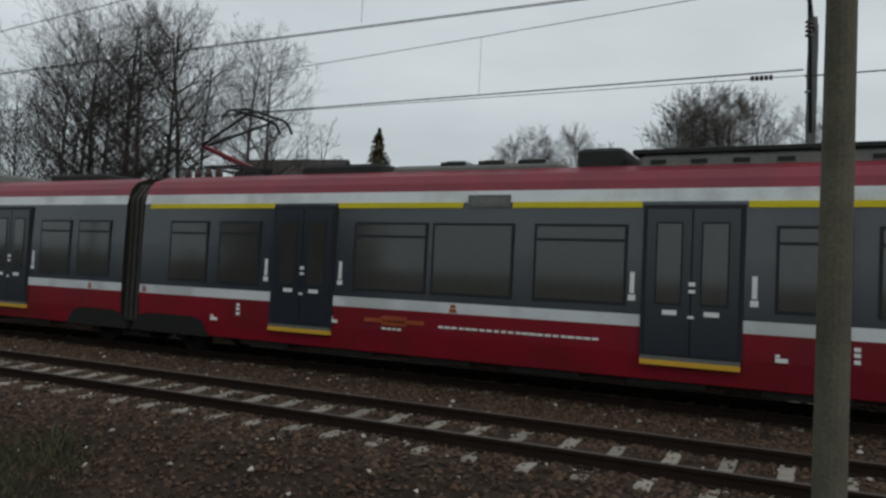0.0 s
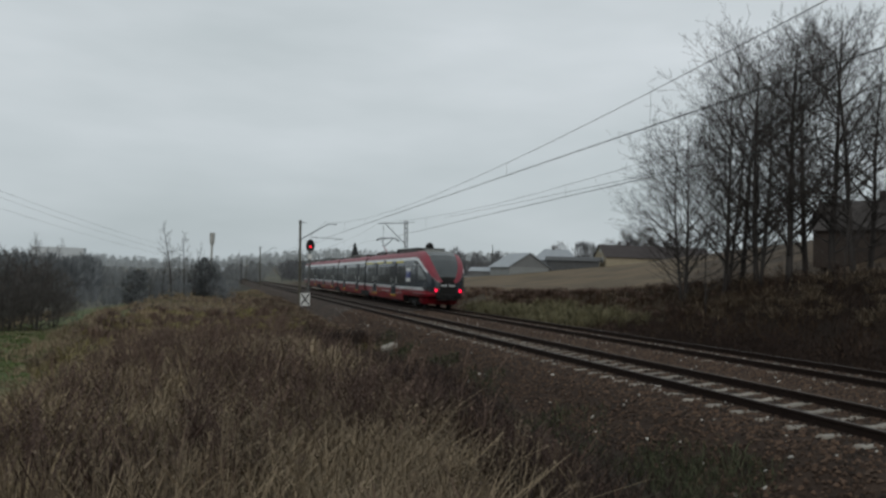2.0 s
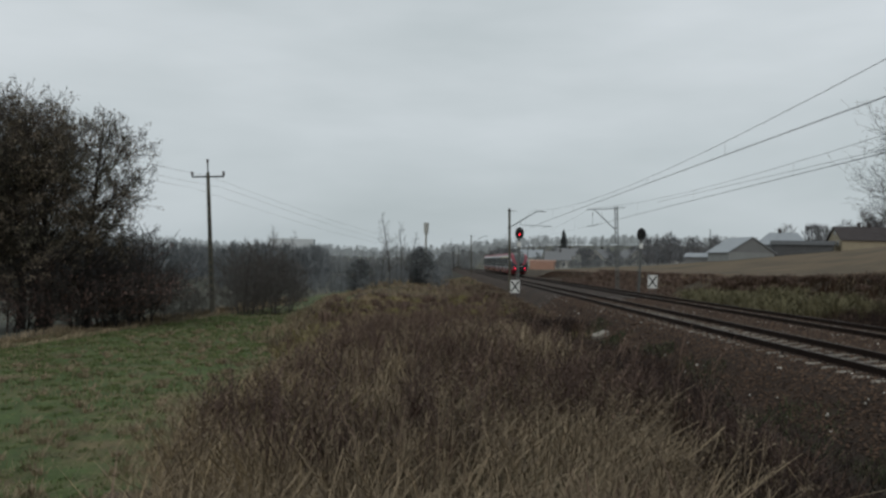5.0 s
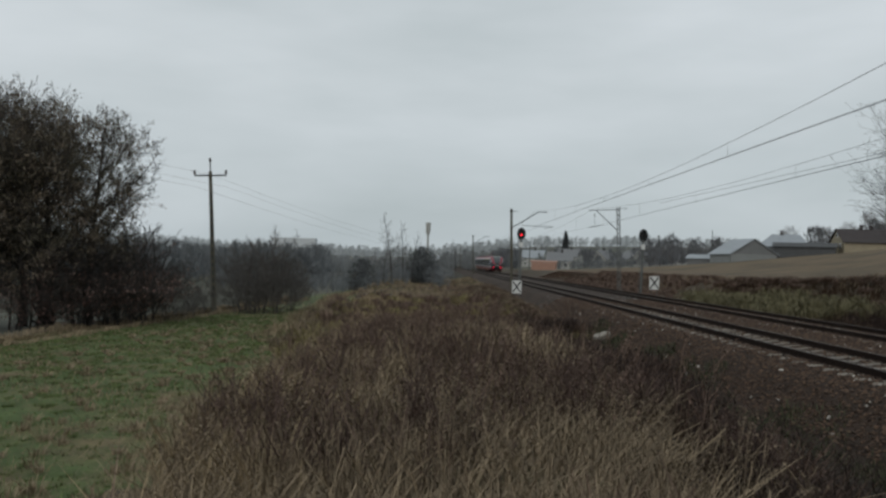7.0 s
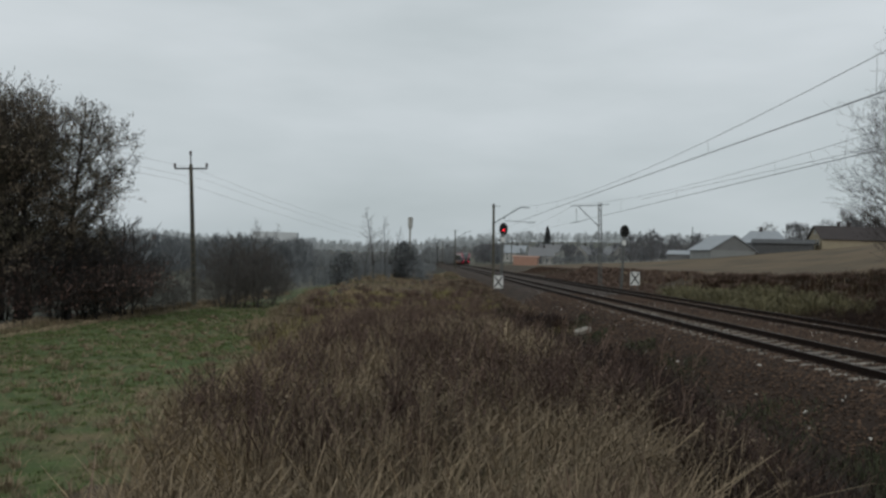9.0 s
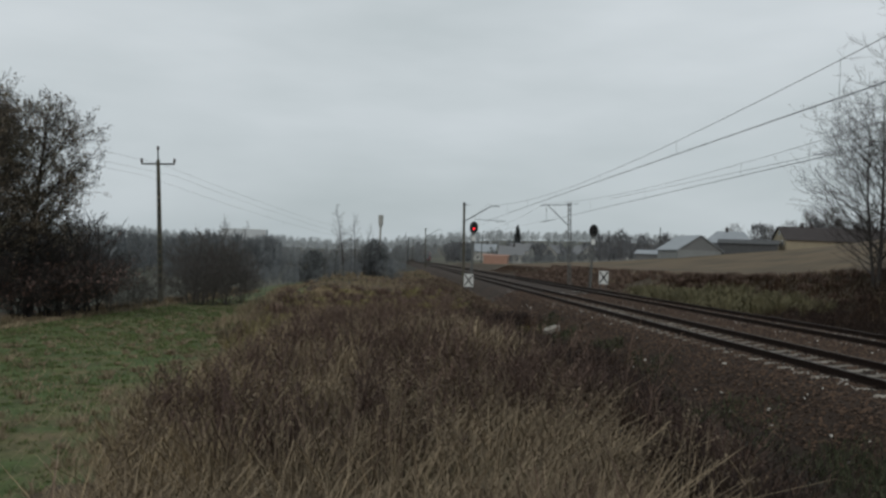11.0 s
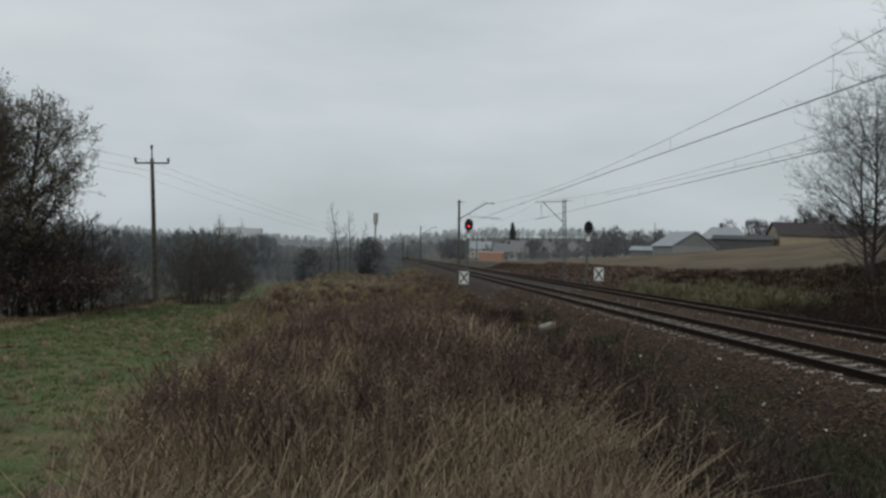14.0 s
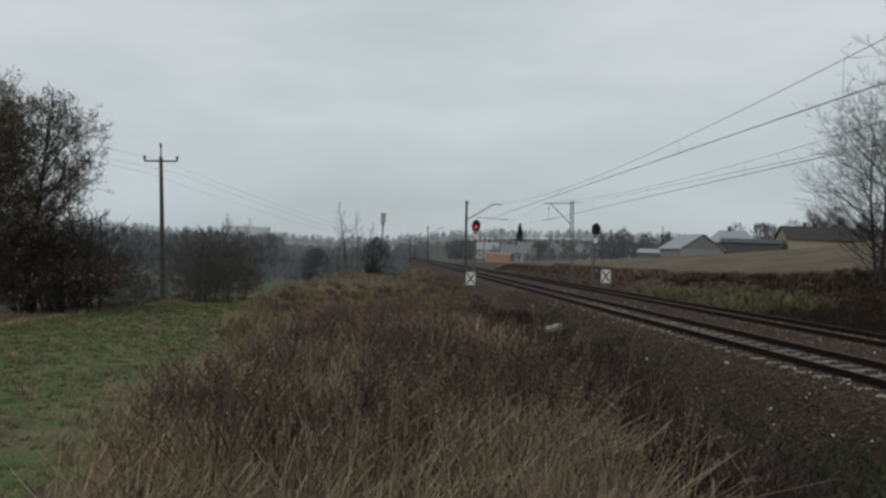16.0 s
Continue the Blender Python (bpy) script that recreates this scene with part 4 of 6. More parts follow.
def mid_car(root, y0):
    car = part("middle_car", car_shell([0, 4, 8, 12, LEN_MID], False), BANDS, root, "red, white and graphite middle car")
    car.matrix_basis = pose(0, y0, 0)
    for side in (False, True):
        for y, w in ((0.95, 1.05), (2.25, 1.05), (5.6, 1.5), (7.3, 1.5), (9.0, 1.5), (13.6, 1.05), (14.9, 1.05)):
            window(car, y, w, side)
        for y in (3.85, 11.5):
            door(car, y, side)
    badge(car, 1.0, 1.255, 0.12)
    side_print(car, 5.6, 8.4, 0.93, M_LABEL, 22)
    underbody(car, 1.8, LEN_MID - 1.8)
    wheel_arch(car, -0.2, 1.7)
    wheel_arch(car, LEN_MID - 1.7, LEN_MID + 0.2)
    roof_unit(car, "air_conditioner", 5.5, 10.4, 0.95, 3.64, 3.95, M_ROOFKIT, "", 9)
    roof_unit(car, "roof_box", 1.5, 3.5, 0.8, 3.64, 3.86, M_ROOFDARK)
    roof_unit(car, "roof_box", 12.0, 14.5, 0.85, 3.64, 3.9, M_ROOFKIT)
    return car


def gangway(root, y):
    for i in range(7):
        m = Mesh()
        a = y + GAP * i / 7
        b = a + GAP / 7
        w = 1.26 if i % 2 else 1.32
        ring = [(-w, 0.55), (-w, 3.2), (-w + 0.25, 3.52), (w - 0.25, 3.52), (w, 3.2), (w, 0.55)]
        v = [(x, a, z) for x, z in ring] + [(x, b, z) for x, z in ring]
        m.add(v, [(k, (k + 1) % 6, (k + 1) % 6 + 6, k + 6) for k in range(6)] + [(0, 1, 2, 3, 4, 5), (6, 7, 8, 9, 10, 11)])
        part("bellows_fold", m, M_BELLOWS, root)
    bogie(root, y + GAP / 2, 2.6)
    for s in (-0.7, 0.95):
        d = Mesh()
        d.box((-1.40, y + GAP / 2 + s - 0.12, 0.92), (-1.36, y + GAP / 2 + s + 0.12, 1.10))
        d.tube([(-1.36, y + GAP / 2 + s, 0.85), (-1.34, y + GAP / 2 + s, 0.5)], 0.05, 8)
        part("coupling_damper", d, M_STEEL, root)


train = thing("passenger_train", pose(0, 0, 0), "red, white and graphite four-car electric train with red tail lights", "train")
end_car(train, True)
gangway(train, LEN_END)
mid_car(train, LEN_END + GAP)
gangway(train, LEN_END + GAP + LEN_MID)
mid_car(train, LEN_END + 2 * GAP + LEN_MID)
gangway(train, LEN_END + 2 * GAP + 2 * LEN_MID)
end_car(train, False)

# ---- overhead line: masts, brackets and wires ----
def line_point(u, y, z):
    return (u + float(bend_of(y)), y, z + float(rail_z(y)))


def sagging(a, b, sag, n=24):
    out = []
    for i in range(n + 1):
        s = i / n
        out.append(tuple(a[k] + (b[k] - a[k]) * s - (sag * 4 * s * (1 - s) if k == 2 else 0) for k in range(3)))
    return out


def wire(name, pts, r, label, material=M_WIRE):
    m = Mesh()
    m.tube(pts, r, 5)
    return tagged(m.ob(name, material), label, "wire", "overhead wires")


def round_mast(u, y, lean, top, arm_dir, label):
    """A spun-concrete mast with a tubular bracket that carries both wires."""
    x, _, z = line_point(u, y, 0)
    t = thing("overhead_line_mast", pose(x, y, z - 0.7, 0, lean, 0), label, "mast", "concrete overhead line masts")
    m = Mesh()
    m.tube([(0, 0, -0.6), (0, 0, 2.5), (0, 0, top * 0.6), (0, 0, top + 0.7)], [0.122, 0.118, 0.112, 0.10], 16)
    part("pole", m, M_POLE, t, smooth=False)
    for zz in (top - 1.1, top + 0.42):
        c = Mesh()
        c.tube([(0, 0, zz), (0, 0, zz + 0.09)], 0.15, 14)
        part("clamp", c, M_DARKSTEEL, t)
    s = arm_dir
    reach = 2.55
    b = Mesh()
    b.tube([(0, 0, top - 1.05), (s * reach * 0.98, 0, top + 0.42), (s * reach * 1.28, 0, top + 0.38)], 0.04, 8)
    part("bracket", b, M_DARKSTEEL, t)
    r = Mesh()
    r.tube([(s * 1.0, 0, top - 0.45), (s * 1.0, 0, top - 0.82), (s * reach * 1.5, 0, top - 0.95)], 0.025, 6)
    r.tube([(s * reach * 1.15, 0, top - 1.12), (s * reach * 1.5, 0, top - 0.92)], 0.015, 6)
    part("registration_arm", r, M_DARKSTEEL, t)
    i = Mesh()
    for q in (0.12, 0.2, 0.28):
        i.tube([(s * q, 0, top + 0.5 - 0.02), (s * q + 0.03 * s, 0, top + 0.5 - 0.02)], 0.06, 10)
    i.tube([(0, 0, top + 0.48), (s * 0.62, 0, top + 0.48)], 0.014, 6)
    part("insulator", i, M_INSUL, t)
    return t


def lattice_mast(u, y, lean, top, label):
    """A steel mast of two channels with lacing, and a flat bracket towards the track."""
    x, _, z = line_point(u, y, 0)
    t = thing("lattice_mast", pose(x, y, z - 0.7, 0, lean, 0), label, "mast", "steel overhead line masts")
    m = Mesh()
    m.box((-0.3, -0.3, -0.4), (0.3, 0.3, 0.45), 0, 0.04)
    part("foundation", m, M_CONCRETE, t)
    for s in (-1, 1):
        ch = Mesh()
        w = 0.12
        ch.box((s * w - 0.03, -0.07, 0.4), (s * w + 0.03, 0.07, top + 0.7))
        part("channel", ch, M_STEEL, t)
    lace = Mesh()
    zz = 0.6
    flip = 1
    while zz < top + 0.3:
        for yy in (-0.075, 0.075):
            lace.tube([(-0.12 * flip, yy, zz), (0.12 * flip, yy, zz + 0.42)], 0.014, 4)
        zz += 0.42
        flip = -flip
    part("lacing", lace, M_STEEL, t)
    b = Mesh()
    b.tube([(0.2, 0, top + 0.48), (-2.6, 0, top + 0.42)], 0.035, 6)
    b.tube([(-0.15, 0, top - 1.35), (-1.95, 0, top + 0.42)], 0.035, 6)
    b.tube([(0.2, 0, top + 0.55), (0.8, 0, top + 0.55)], 0.02, 6)
    part("bracket", b, M_DARKSTEEL, t)
    r = Mesh()
    r.tube([(-2.1, 0, top + 0.2), (-2.1, 0, top - 0.95)], 0.012, 5)
    r.tube([(-1.4, 0, top - 0.85), (-2.7, 0, top - 1.1)], 0.02, 6)
    part("registration_arm", r, M_DARKSTEEL, t)
    i = Mesh()
    for q in (0, 0.07, 0.14, 0.21):
        i.tube([(-2.1, 0, top + 0.12 - q), (-2.1, 0, top + 0.09 - q)], 0.055, 10)
    part("insulator", i, M_INSUL, t)
    return t


MASTS_A = [(6.45, 0.0, 0.6, 6.85), (6.62, 70.0, -1.6, 6.8), (6.9, 155.0, -2.0, 7.5), (6.9, 250.0, 0, 7.2)]
MASTS_B = [(15.65, 0.45, -3.5, 6.75), (15.96, 68.0, -2.1, 7.1), (15.7, 150.0, 0, 7.2)]
for u, y, lean, top in MASTS_A:
    round_mast(u, y, lean, top, 1, "weathered grey-brown concrete mast with steel bracket beside the track")
for u, y, lean, top in MASTS_B:
    lattice_mast(u, y, lean, top, "grey laced steel mast with bracket beside the track")

# contact wires, carrying wires with their droppers
spans1 = [-70, 0, 70, 155, 250, 330]
for k in range(5):
    y0, y1 = spans1[k], spans1[k + 1]
    for off in (-0.025, 0.025) if k < 2 else (0.0,):
        wire("contact_wire", sagging(line_point(TRACK1 + off + 0.2, y0, 5.17), line_point(TRACK1 + off - 0.2, y1, 5.17), -0.05, 8), 0.0065, "dark twin contact wire over the near track")
    carry = sagging(line_point(TRACK1, y0, 6.8), line_point(TRACK1, y1, 6.7), 1.32)
    wire("carrying_wire", carry, 0.0075, "sagging carrying wire over the near track")
    drops = Mesh()
    for q in range(2, 23, 3):
        x, y, z = carry[q]
        drops.tube([(x, y, z), (x, y, 5.17 + float(rail_z(y)))], 0.004, 4)
    tagged(drops.ob("droppers", M_WIRE), "thin vertical dropper wires", "wire", kind="stuff")
spans2 = [-70, 0.5, 68, 150, 225, 300]
for k in range(5):
    y0, y1 = spans2[k], spans2[k + 1]
    for off in (-0.02, 0.02) if k < 2 else (0.0,):
        wire("contact_wire", sagging(line_point(TRACK2 + off - 0.2, y0, 5.2), line_point(TRACK2 + off + 0.2, y1, 5.2), -0.05, 8), 0.0065, "dark twin contact wire over the far track")
    carry = sagging(line_point(TRACK2 + 0.1, y0, 6.72), line_point(TRACK2 + 0.1, y1, 6.85), 1.05)
    wire("carrying_wire", carry, 0.0075, "sagging carrying wire over the far track")
    drops = Mesh()
    for q in range(2, 23, 4):
        x, y, z = carry[q]
        drops.tube([(x, y, z), (x, y, 5.2 + float(rail_z(y)))], 0.004, 4)
    tagged(drops.ob("droppers", M_WIRE), "thin vertical dropper wires", "wire", kind="stuff")
wire("anchor_wire", sagging(line_point(15.6, 0.5, 5.82), line_point(TRACK2, 46, 5.66), 0.05), 0.008, "thin anchored wire running to the steel mast")
ins = Mesh()
for q in range(5):
    a = Vector(line_point(15.6, 0.5, 5.82)) + Vector((-0.05, 0.9, 0)) * (0.7 + 0.09 * q)
    ins.tube([a, a + Vector((0, 0.06, 0))], 0.05, 8)
tagged(ins.ob("string_insulator", M_INSUL), "brown ribbed string insulator in a wire", "insulator")


# ---- colour-light signals and warning plates ----
def signal(u, y, lean, head, lit, label):
    x, _, z = line_point(u, y, 0)
    t = thing("railway_signal", pose(x, y, z - 0.75, 0, lean, 0), label, "railway signal", "track signals")
    p = Mesh()
    p.tube([(0, 0, -0.4), (0, 0, head + 0.4)], 0.075, 12)
    part("post", p, M_STEEL, t)
    h = Mesh()
    ring = [(0.36 * math.cos(a) * (1.0 if abs(math.sin(a)) < 0.9 else 0.9), 0.52 * math.sin(a)) for a in [2 * math.pi * i / 20 for i in range(20)]]
    zc = head + 0.75
    v = [(cx, -0.06, zc + cz) for cx, cz in ring] + [(cx, 0.02, zc + cz) for cx, cz in ring]
    h.add(v, [tuple(range(20)), tuple(range(39, 19, -1))] + [(i, (i + 1) % 20, (i + 1) % 20 + 20, i + 20) for i in range(20)])
    h.box((-0.2, 0.02, zc - 0.4), (0.2, 0.3, zc + 0.4), 0, 0.04)
    part("target_board", h, M_SIGNBLACK, t, "black oval target board")
    for k, dz in enumerate((0.26, -0.10)):
        hood = Mesh()
        pts = []
        for i in range(9):
            a = math.pi * i / 8
            pts += [(0.13 * math.cos(a), -0.06, zc + dz + 0.13 * math.sin(a)), (0.13 * math.cos(a), -0.32, zc + dz + 0.13 * math.sin(a))]
        hood.add(pts, [(2 * i, 2 * i + 2, 2 * i + 3, 2 * i + 1) for i in range(8)])
        part("hood", hood, M_SIGNBLACK, t)
        le = Mesh()
        le.tube([(0, -0.04, zc + dz), (0, -0.085, zc + dz)], [0.08, 0.065], 16)
        part("lens", le, M_SIGNALRED if (lit and k == 1) else M_LENS, t, "glowing red lens" if lit and k == 1 else "")
    lad = Mesh()
    for q in range(10):
        lad.tube([(-0.14, 0.16, 0.8 + q * 0.35), (0.14, 0.16, 0.8 + q * 0.35)], 0.012, 4)
    for s in (-0.14, 0.14):
        lad.tube([(s, 0.16, 0.5), (s, 0.16, head + 0.2)], 0.014, 4)
    part("ladder", lad, M_STEEL, t)
    box = Mesh()
    box.box((-0.16, -0.14, head - 0.35), (0.16, -0.06, head + 0.05), 0, 0.02)
    part("plate", box, M_SIGNWHITE, t, "pale signal plate")


signal(6.68, 64, 0.8, 4.3, True, "black-headed signal on a grey post showing red")
signal(15.98, 61, 1.5, 4.33, False, "black-headed unlit signal on a grey post")


def cross_plate(u, y, z, w, h):
    """A white plate with a black diagonal cross on two short posts."""
    x, _, rz = line_point(u, y, 0)
    t = thing("warning_plate", pose(x, y, rz), "white plate with black diagonal cross on short posts", "railway sign", "warning plates")
    for s in (-0.2, 0.2):
        p = Mesh()
        p.tube([(s, 0.03, -1.3), (s, 0.03, z + h / 2 - 0.05)], 0.025, 8)
        part("post", p, M_STEEL, t)
    b = Mesh()
    b.box((-w / 2, -0.012, z - h / 2), (w / 2, 0.012, z + h / 2))
    part("plate", b, M_SIGNWHITE, t)
    for s in (-1, 1):
        c = Mesh()
        d = Vector((s * w * 0.42, 0, h * 0.42))
        n = Vector((d.z, 0, -d.x)).normalized() * 0.05
        o = Vector((0, -0.018 - 0.003 * s, z))
        v = [o - d - n, o - d + n, o + d + n, o + d - n]
        c.add(v + [p + Vector((0, 0.008, 0)) for p in v], [(0, 1, 2, 3), (7, 6, 5, 4), (0, 4, 5, 1), (1, 5, 6, 2), (2, 6, 7, 3), (3, 7, 4, 0)])
        part("cross_stroke", c, M_SIGNBLACK, t)


cross_plate(6.08, 60, 0.0, 0.74, 1.0)
cross_plate(15.96, 57, 0.68, 0.72, 0.98)


# ---- the power line over the meadow ----
def power_pole(x, y, h, lean, yaw):
    z = float(land(x, y))
    t = thing("power_pole", pose(x, y, z, 0, lean, yaw), "slender concrete power pole with steel crossarm in the meadow", "utility pole", "power poles")
    m = Mesh()
    v = []
    for zz, w, d in ((-0.5, 0.15, 0.15), (h, 0.095, 0.09)):
        v += [(-w, -d, zz), (w, -d, zz), (w, d, zz), (-w, d, zz)]
    m.add(v, [(0, 1, 5, 4), (1, 2, 6, 5), (2, 3, 7, 6), (3, 0, 4, 7), (4, 5, 6, 7)])
    # Dark slips on the solid face stand in for the shade of recesses.
    for i in range(14):
        zz = 1.0 + i * (h - 2.2) / 14
        m.box((-0.06, -0.155 + 0.05 * i / 14, zz), (0.06, -0.13 + 0.05 * i / 14, zz + 0.28), 1)
    part("pole", m, [M_POLE, M_DARKSTEEL], t, "concrete pole with dark panels for its shaded recesses")
    a = Mesh()
    a.box((-0.95, -0.05, h - 0.30), (0.95, 0.05, h - 0.21))
    a.tube([(0, 0, h), (0, 0, h + 0.55)], 0.04, 8)
    part("crossarm", a, M_DARKSTEEL, t)
    for dx, dz in ((-0.92, -0.2), (0.92, -0.2), (0, 0.55)):
        i = Mesh()
        i.tube([(dx, 0, h + dz), (dx, 0, h + dz + 0.08), (dx, 0, h + dz + 0.16), (dx, 0, h + dz + 0.26)], [0.03, 0.09, 0.06, 0.08], 10)
        part("insulator", i, M_INSUL, t)
    return t


power_pole(-13.4, 47.5, 8.75, -3.4, 12)
for dx, dz in ((-0.92, 7.75), (0.92, 7.8), (0.0, 8.5)):
    a = Vector((-13.4 + dx - 0.45, 47.5, -2.0 + dz))
    wire("power_wire", sagging(a, (-34 + dx, 8.0, dz + 2.2), 0.7), 0.006, "thin power line wire over the meadow")
    wire("power_wire", sagging(a, (6.0 + dx, 125, dz - 5.2), 1.0), 0.006, "thin power line wire over the meadow")

# ---- trees ----
def tree_meshes(seed, height, spread=0.34, stems=1, twigs=1.0, trunk_r=None, up=0.55, leaf=0.0, first=0.18, full=False, thick=1.0, primaries=0):
    """Tapered limbs and a crown of fine twigs, grown by branching; returns limb, twig and leaf arrays."""
    rng = np.random.default_rng(seed)
    limbs, fine, leaves = [], [], []
    r0 = trunk_r or height * 0.012

    def grow(p, d, length, r, depth):
        n = 5 if depth < 2 else 4
        pts, rs = [p], [r]
        q, dd = p.copy(), d.copy()
        for i in range(n):
            dd = dd + rng.normal(0, 0.035 + 0.035 * depth, 3) + np.array([0, 0, 0.22 * up if 0 < depth < 3 else 0.08 * up])
            dd /= np.linalg.norm(dd)
            q = q + dd * length / n
            pts.append(q)
            rs.append(max(r * (1 - (0.88 if depth else 0.85) * (i + 1) / n), 0.0058 * thick))
        (limbs if r > 0.026 else fine).append((np.array(pts), np.array(rs)))
        if depth >= 4:
            if leaf and rng.random() < leaf:
                leaves.extend(pts[1:])
            return
        kids = (primaries or int(22 * twigs) + 6, int(8 * twigs) + 2, 3 if primaries else int(5 * twigs) + 1, 1 if primaries else 2)[depth]
        lo = first if depth == 0 else 0.15
        for k in range(kids):
            s = lo + (1 - lo) * (k + rng.random()) / kids
            i = min(int(s * n), n - 1)
            base = pts[i] + (pts[i + 1] - pts[i]) * (s * n - i)
            ax = pts[i + 1] - pts[i]
            ax = ax / np.linalg.norm(ax)
            a = rng.normal(0, 1, 3)
            a -= ax * a.dot(ax)
            a /= np.linalg.norm(a)
            ang = rng.uniform(0.75, 1.25) if depth == 0 else rng.uniform(0.4, 1.0)
            nd = ax * math.cos(ang) + a * math.sin(ang)
            if depth == 0:
                ln = height * spread * (math.sqrt(max(1.02 - ((s - 0.45) / 0.58) ** 2, 0.05)) if full else 1.1 - 0.8 * s) * rng.uniform(0.8, 1.15)
            else:
                ln = length * rng.uniform(0.32, 0.6) * (1.1 - 0.45 * s)
            if ln > 0.12:
                grow(base, nd, ln, max(min(rs[i] * rng.uniform(0.3, 0.5), ln * 0.013), 0.0052 * thick), depth + 1)

    for s in range(stems):
        a = rng.uniform(0, 6.3)
        off = np.array([math.cos(a), math.sin(a), 0]) * (0.25 * s)
        tilt = np.array([math.cos(a), math.sin(a), 0]) * (0.06 + 0.08 * s if stems > 1 else 0.03) + np.array([0, 0, 1.0])
        grow(off + np.array([0, 0, -0.3]), tilt / np.linalg.norm(tilt), height * (1 - 0.12 * s), r0 * (1 - 0.15 * s), 0)
    return limbs, fine, leaves


def tubes(items, n):
    vs, fs, o = [], [], 0
    ang = np.arange(n) * 2 * np.pi / n
    for pts, rs in items:
        d = np.gradient(pts, axis=0)
        d /= np.linalg.norm(d, axis=1)[:, None] + 1e-9
        ref = np.where(np.abs(d[:, 2:3]) < 0.9, [[0, 0, 1.0]], [[1.0, 0, 0]])
        a = np.cross(d, ref)
        a /= np.linalg.norm(a, axis=1)[:, None] + 1e-9
        b = np.cross(d, a)
        ring = pts[:, None] + rs[:, None, None] * (np.cos(ang)[None, :, None] * a[:, None] + np.sin(ang)[None, :, None] * b[:, None])
        m = len(pts)
        vs.append(ring.reshape(-1, 3))
        i = np.arange(m - 1)[:, None] * n + np.arange(n)[None]
        j = np.arange(m - 1)[:, None] * n + (np.arange(n)[None] + 1) % n
        fs.append((np.stack([i, j, j + n, i + n], -1) + o).reshape(-1, 4))
        o += m * n
    return np.concatenate(vs), np.concatenate(fs)


LEAF_V = np.array([(-0.5, 0, 0), (0, -0.28, 0.1), (0.5, 0, -0.05), (0, 0.28, 0.1)])
LEAF_F = np.array([(0, 1, 2, 3)])


def make_tree(seed, height, m, label, category="tree", group="", twig=M_TWIG, leaf_mat=M_LEAF, leaf_size=0.09, leaf_n=3, **kw):
    limbs, fine, leaves = tree_meshes(seed, height, **kw)
    t = thing("tree" if category == "tree" else category.replace(" ", "_"), m, label, category, group)
    v, f = tubes(limbs, 6)
    raw("trunk", v, f, M_BARK, parent=t, smooth=True)
    if fine:
        v, f = tubes([(p[::2], r[::2]) if np.linalg.norm(p[-1] - p[0]) > 0.7 else (p[::4], r[::4]) for p, r in fine], 3)
        raw("crown", v, f, twig, parent=t)
    if leaves:
        rng = np.random.default_rng(seed + 1)
        p = np.repeat(np.array(leaves), leaf_n, 0)
        p = p + rng.normal(0, 0.10, p.shape)
        lv, lf = scatter(LEAF_V, LEAF_F, p, rng.uniform(0, 6.3, len(p)), rng.uniform(0.6, 1.4, len(p)) * leaf_size, rng.uniform(-1.4, 1.4, len(p)))
        raw("foliage", lv, lf, leaf_mat, parent=t)
    return t


def place(az, d, sink=0.0, yaw=0.0, lean=0.0):
    """A pose on the ground at the bearing az (degrees right of the line's direction) and the distance d."""
    x, y = d * math.sin(radians(az)), d * math.cos(radians(az))
    return pose(x, y, float(land(x, y)) - sink, lean, 0, yaw)


# alders on the bank: a few grown, the rest turned copies
BARE = "tall bare tree with fine dark twigs on the bank"
GROUP = "bare trees on the bank"
alder = [make_tree(11 + i, 11.6, place(a, d), BARE, group=GROUP, twigs=0.95, spread=sp * 1.1, trunk_r=r * 1.3, stems=st, first=0.12, up=0.42, full=True, primaries=44, thick=1.1)
         for i, (a, d, sp, r, st) in enumerate([(40.3, 36.5, 0.33, 0.13, 1), (42.9, 36.5, 0.31, 0.12, 1), (38.3, 37.5, 0.38, 0.11, 2), (48.3, 34.0, 0.30, 0.12, 1)])]


def again_tree(src, az, d, h, yaw, src_h=11.6, lean=0.0):
    t = copy_thing(src, place(az, d, 0.0, yaw, lean))
    s = h / src_h
    t.scale = (s, s, s)
    return t


for a, s in zip(alder, (0.95, 0.93, 0.92, 0.78)):
    a.scale = (s, s, s)
for k, az, d, h, yaw in ((1, 41.4, 38.5, 11.0, 70), (0, 44.2, 36.0, 10.2, 130), (3, 45.0, 38.0, 9.6, 30), (2, 36.2, 38.5, 9.6, 100), (2, 33.6, 40.0, 8.4, 200), (1, 49.8, 34.5, 9.0, 20), (0, 37.3, 40, 10.0, 330)):
    again_tree(alder[k], az, d, h, yaw)
sap = make_tree(31, 6.0, place(52.6, 34), "slim bare sapling on the bank", group="saplings on the bank", twigs=0.45, spread=0.26, trunk_r=0.05)
for az, d, h, yaw in ((54.2, 35, 6.2, 50), (51.2, 33, 4.6, 120), (35.0, 37, 5.5, 200), (43.6, 33.5, 5.0, 300), (46.5, 33, 4.2, 10), (56.0, 36, 4.8, 80), (50.6, 36, 6.6, 140), (52.0, 37, 5.6, 210), (53.4, 36.5, 6.8, 260), (55.0, 38, 5.4, 30)):
    again_tree(sap, az, d, h, yaw, 6.0)

# old trees at the meadow's edge, some withered leaves left
OLD = "tall meadow tree with dark limbs and withered leaves"
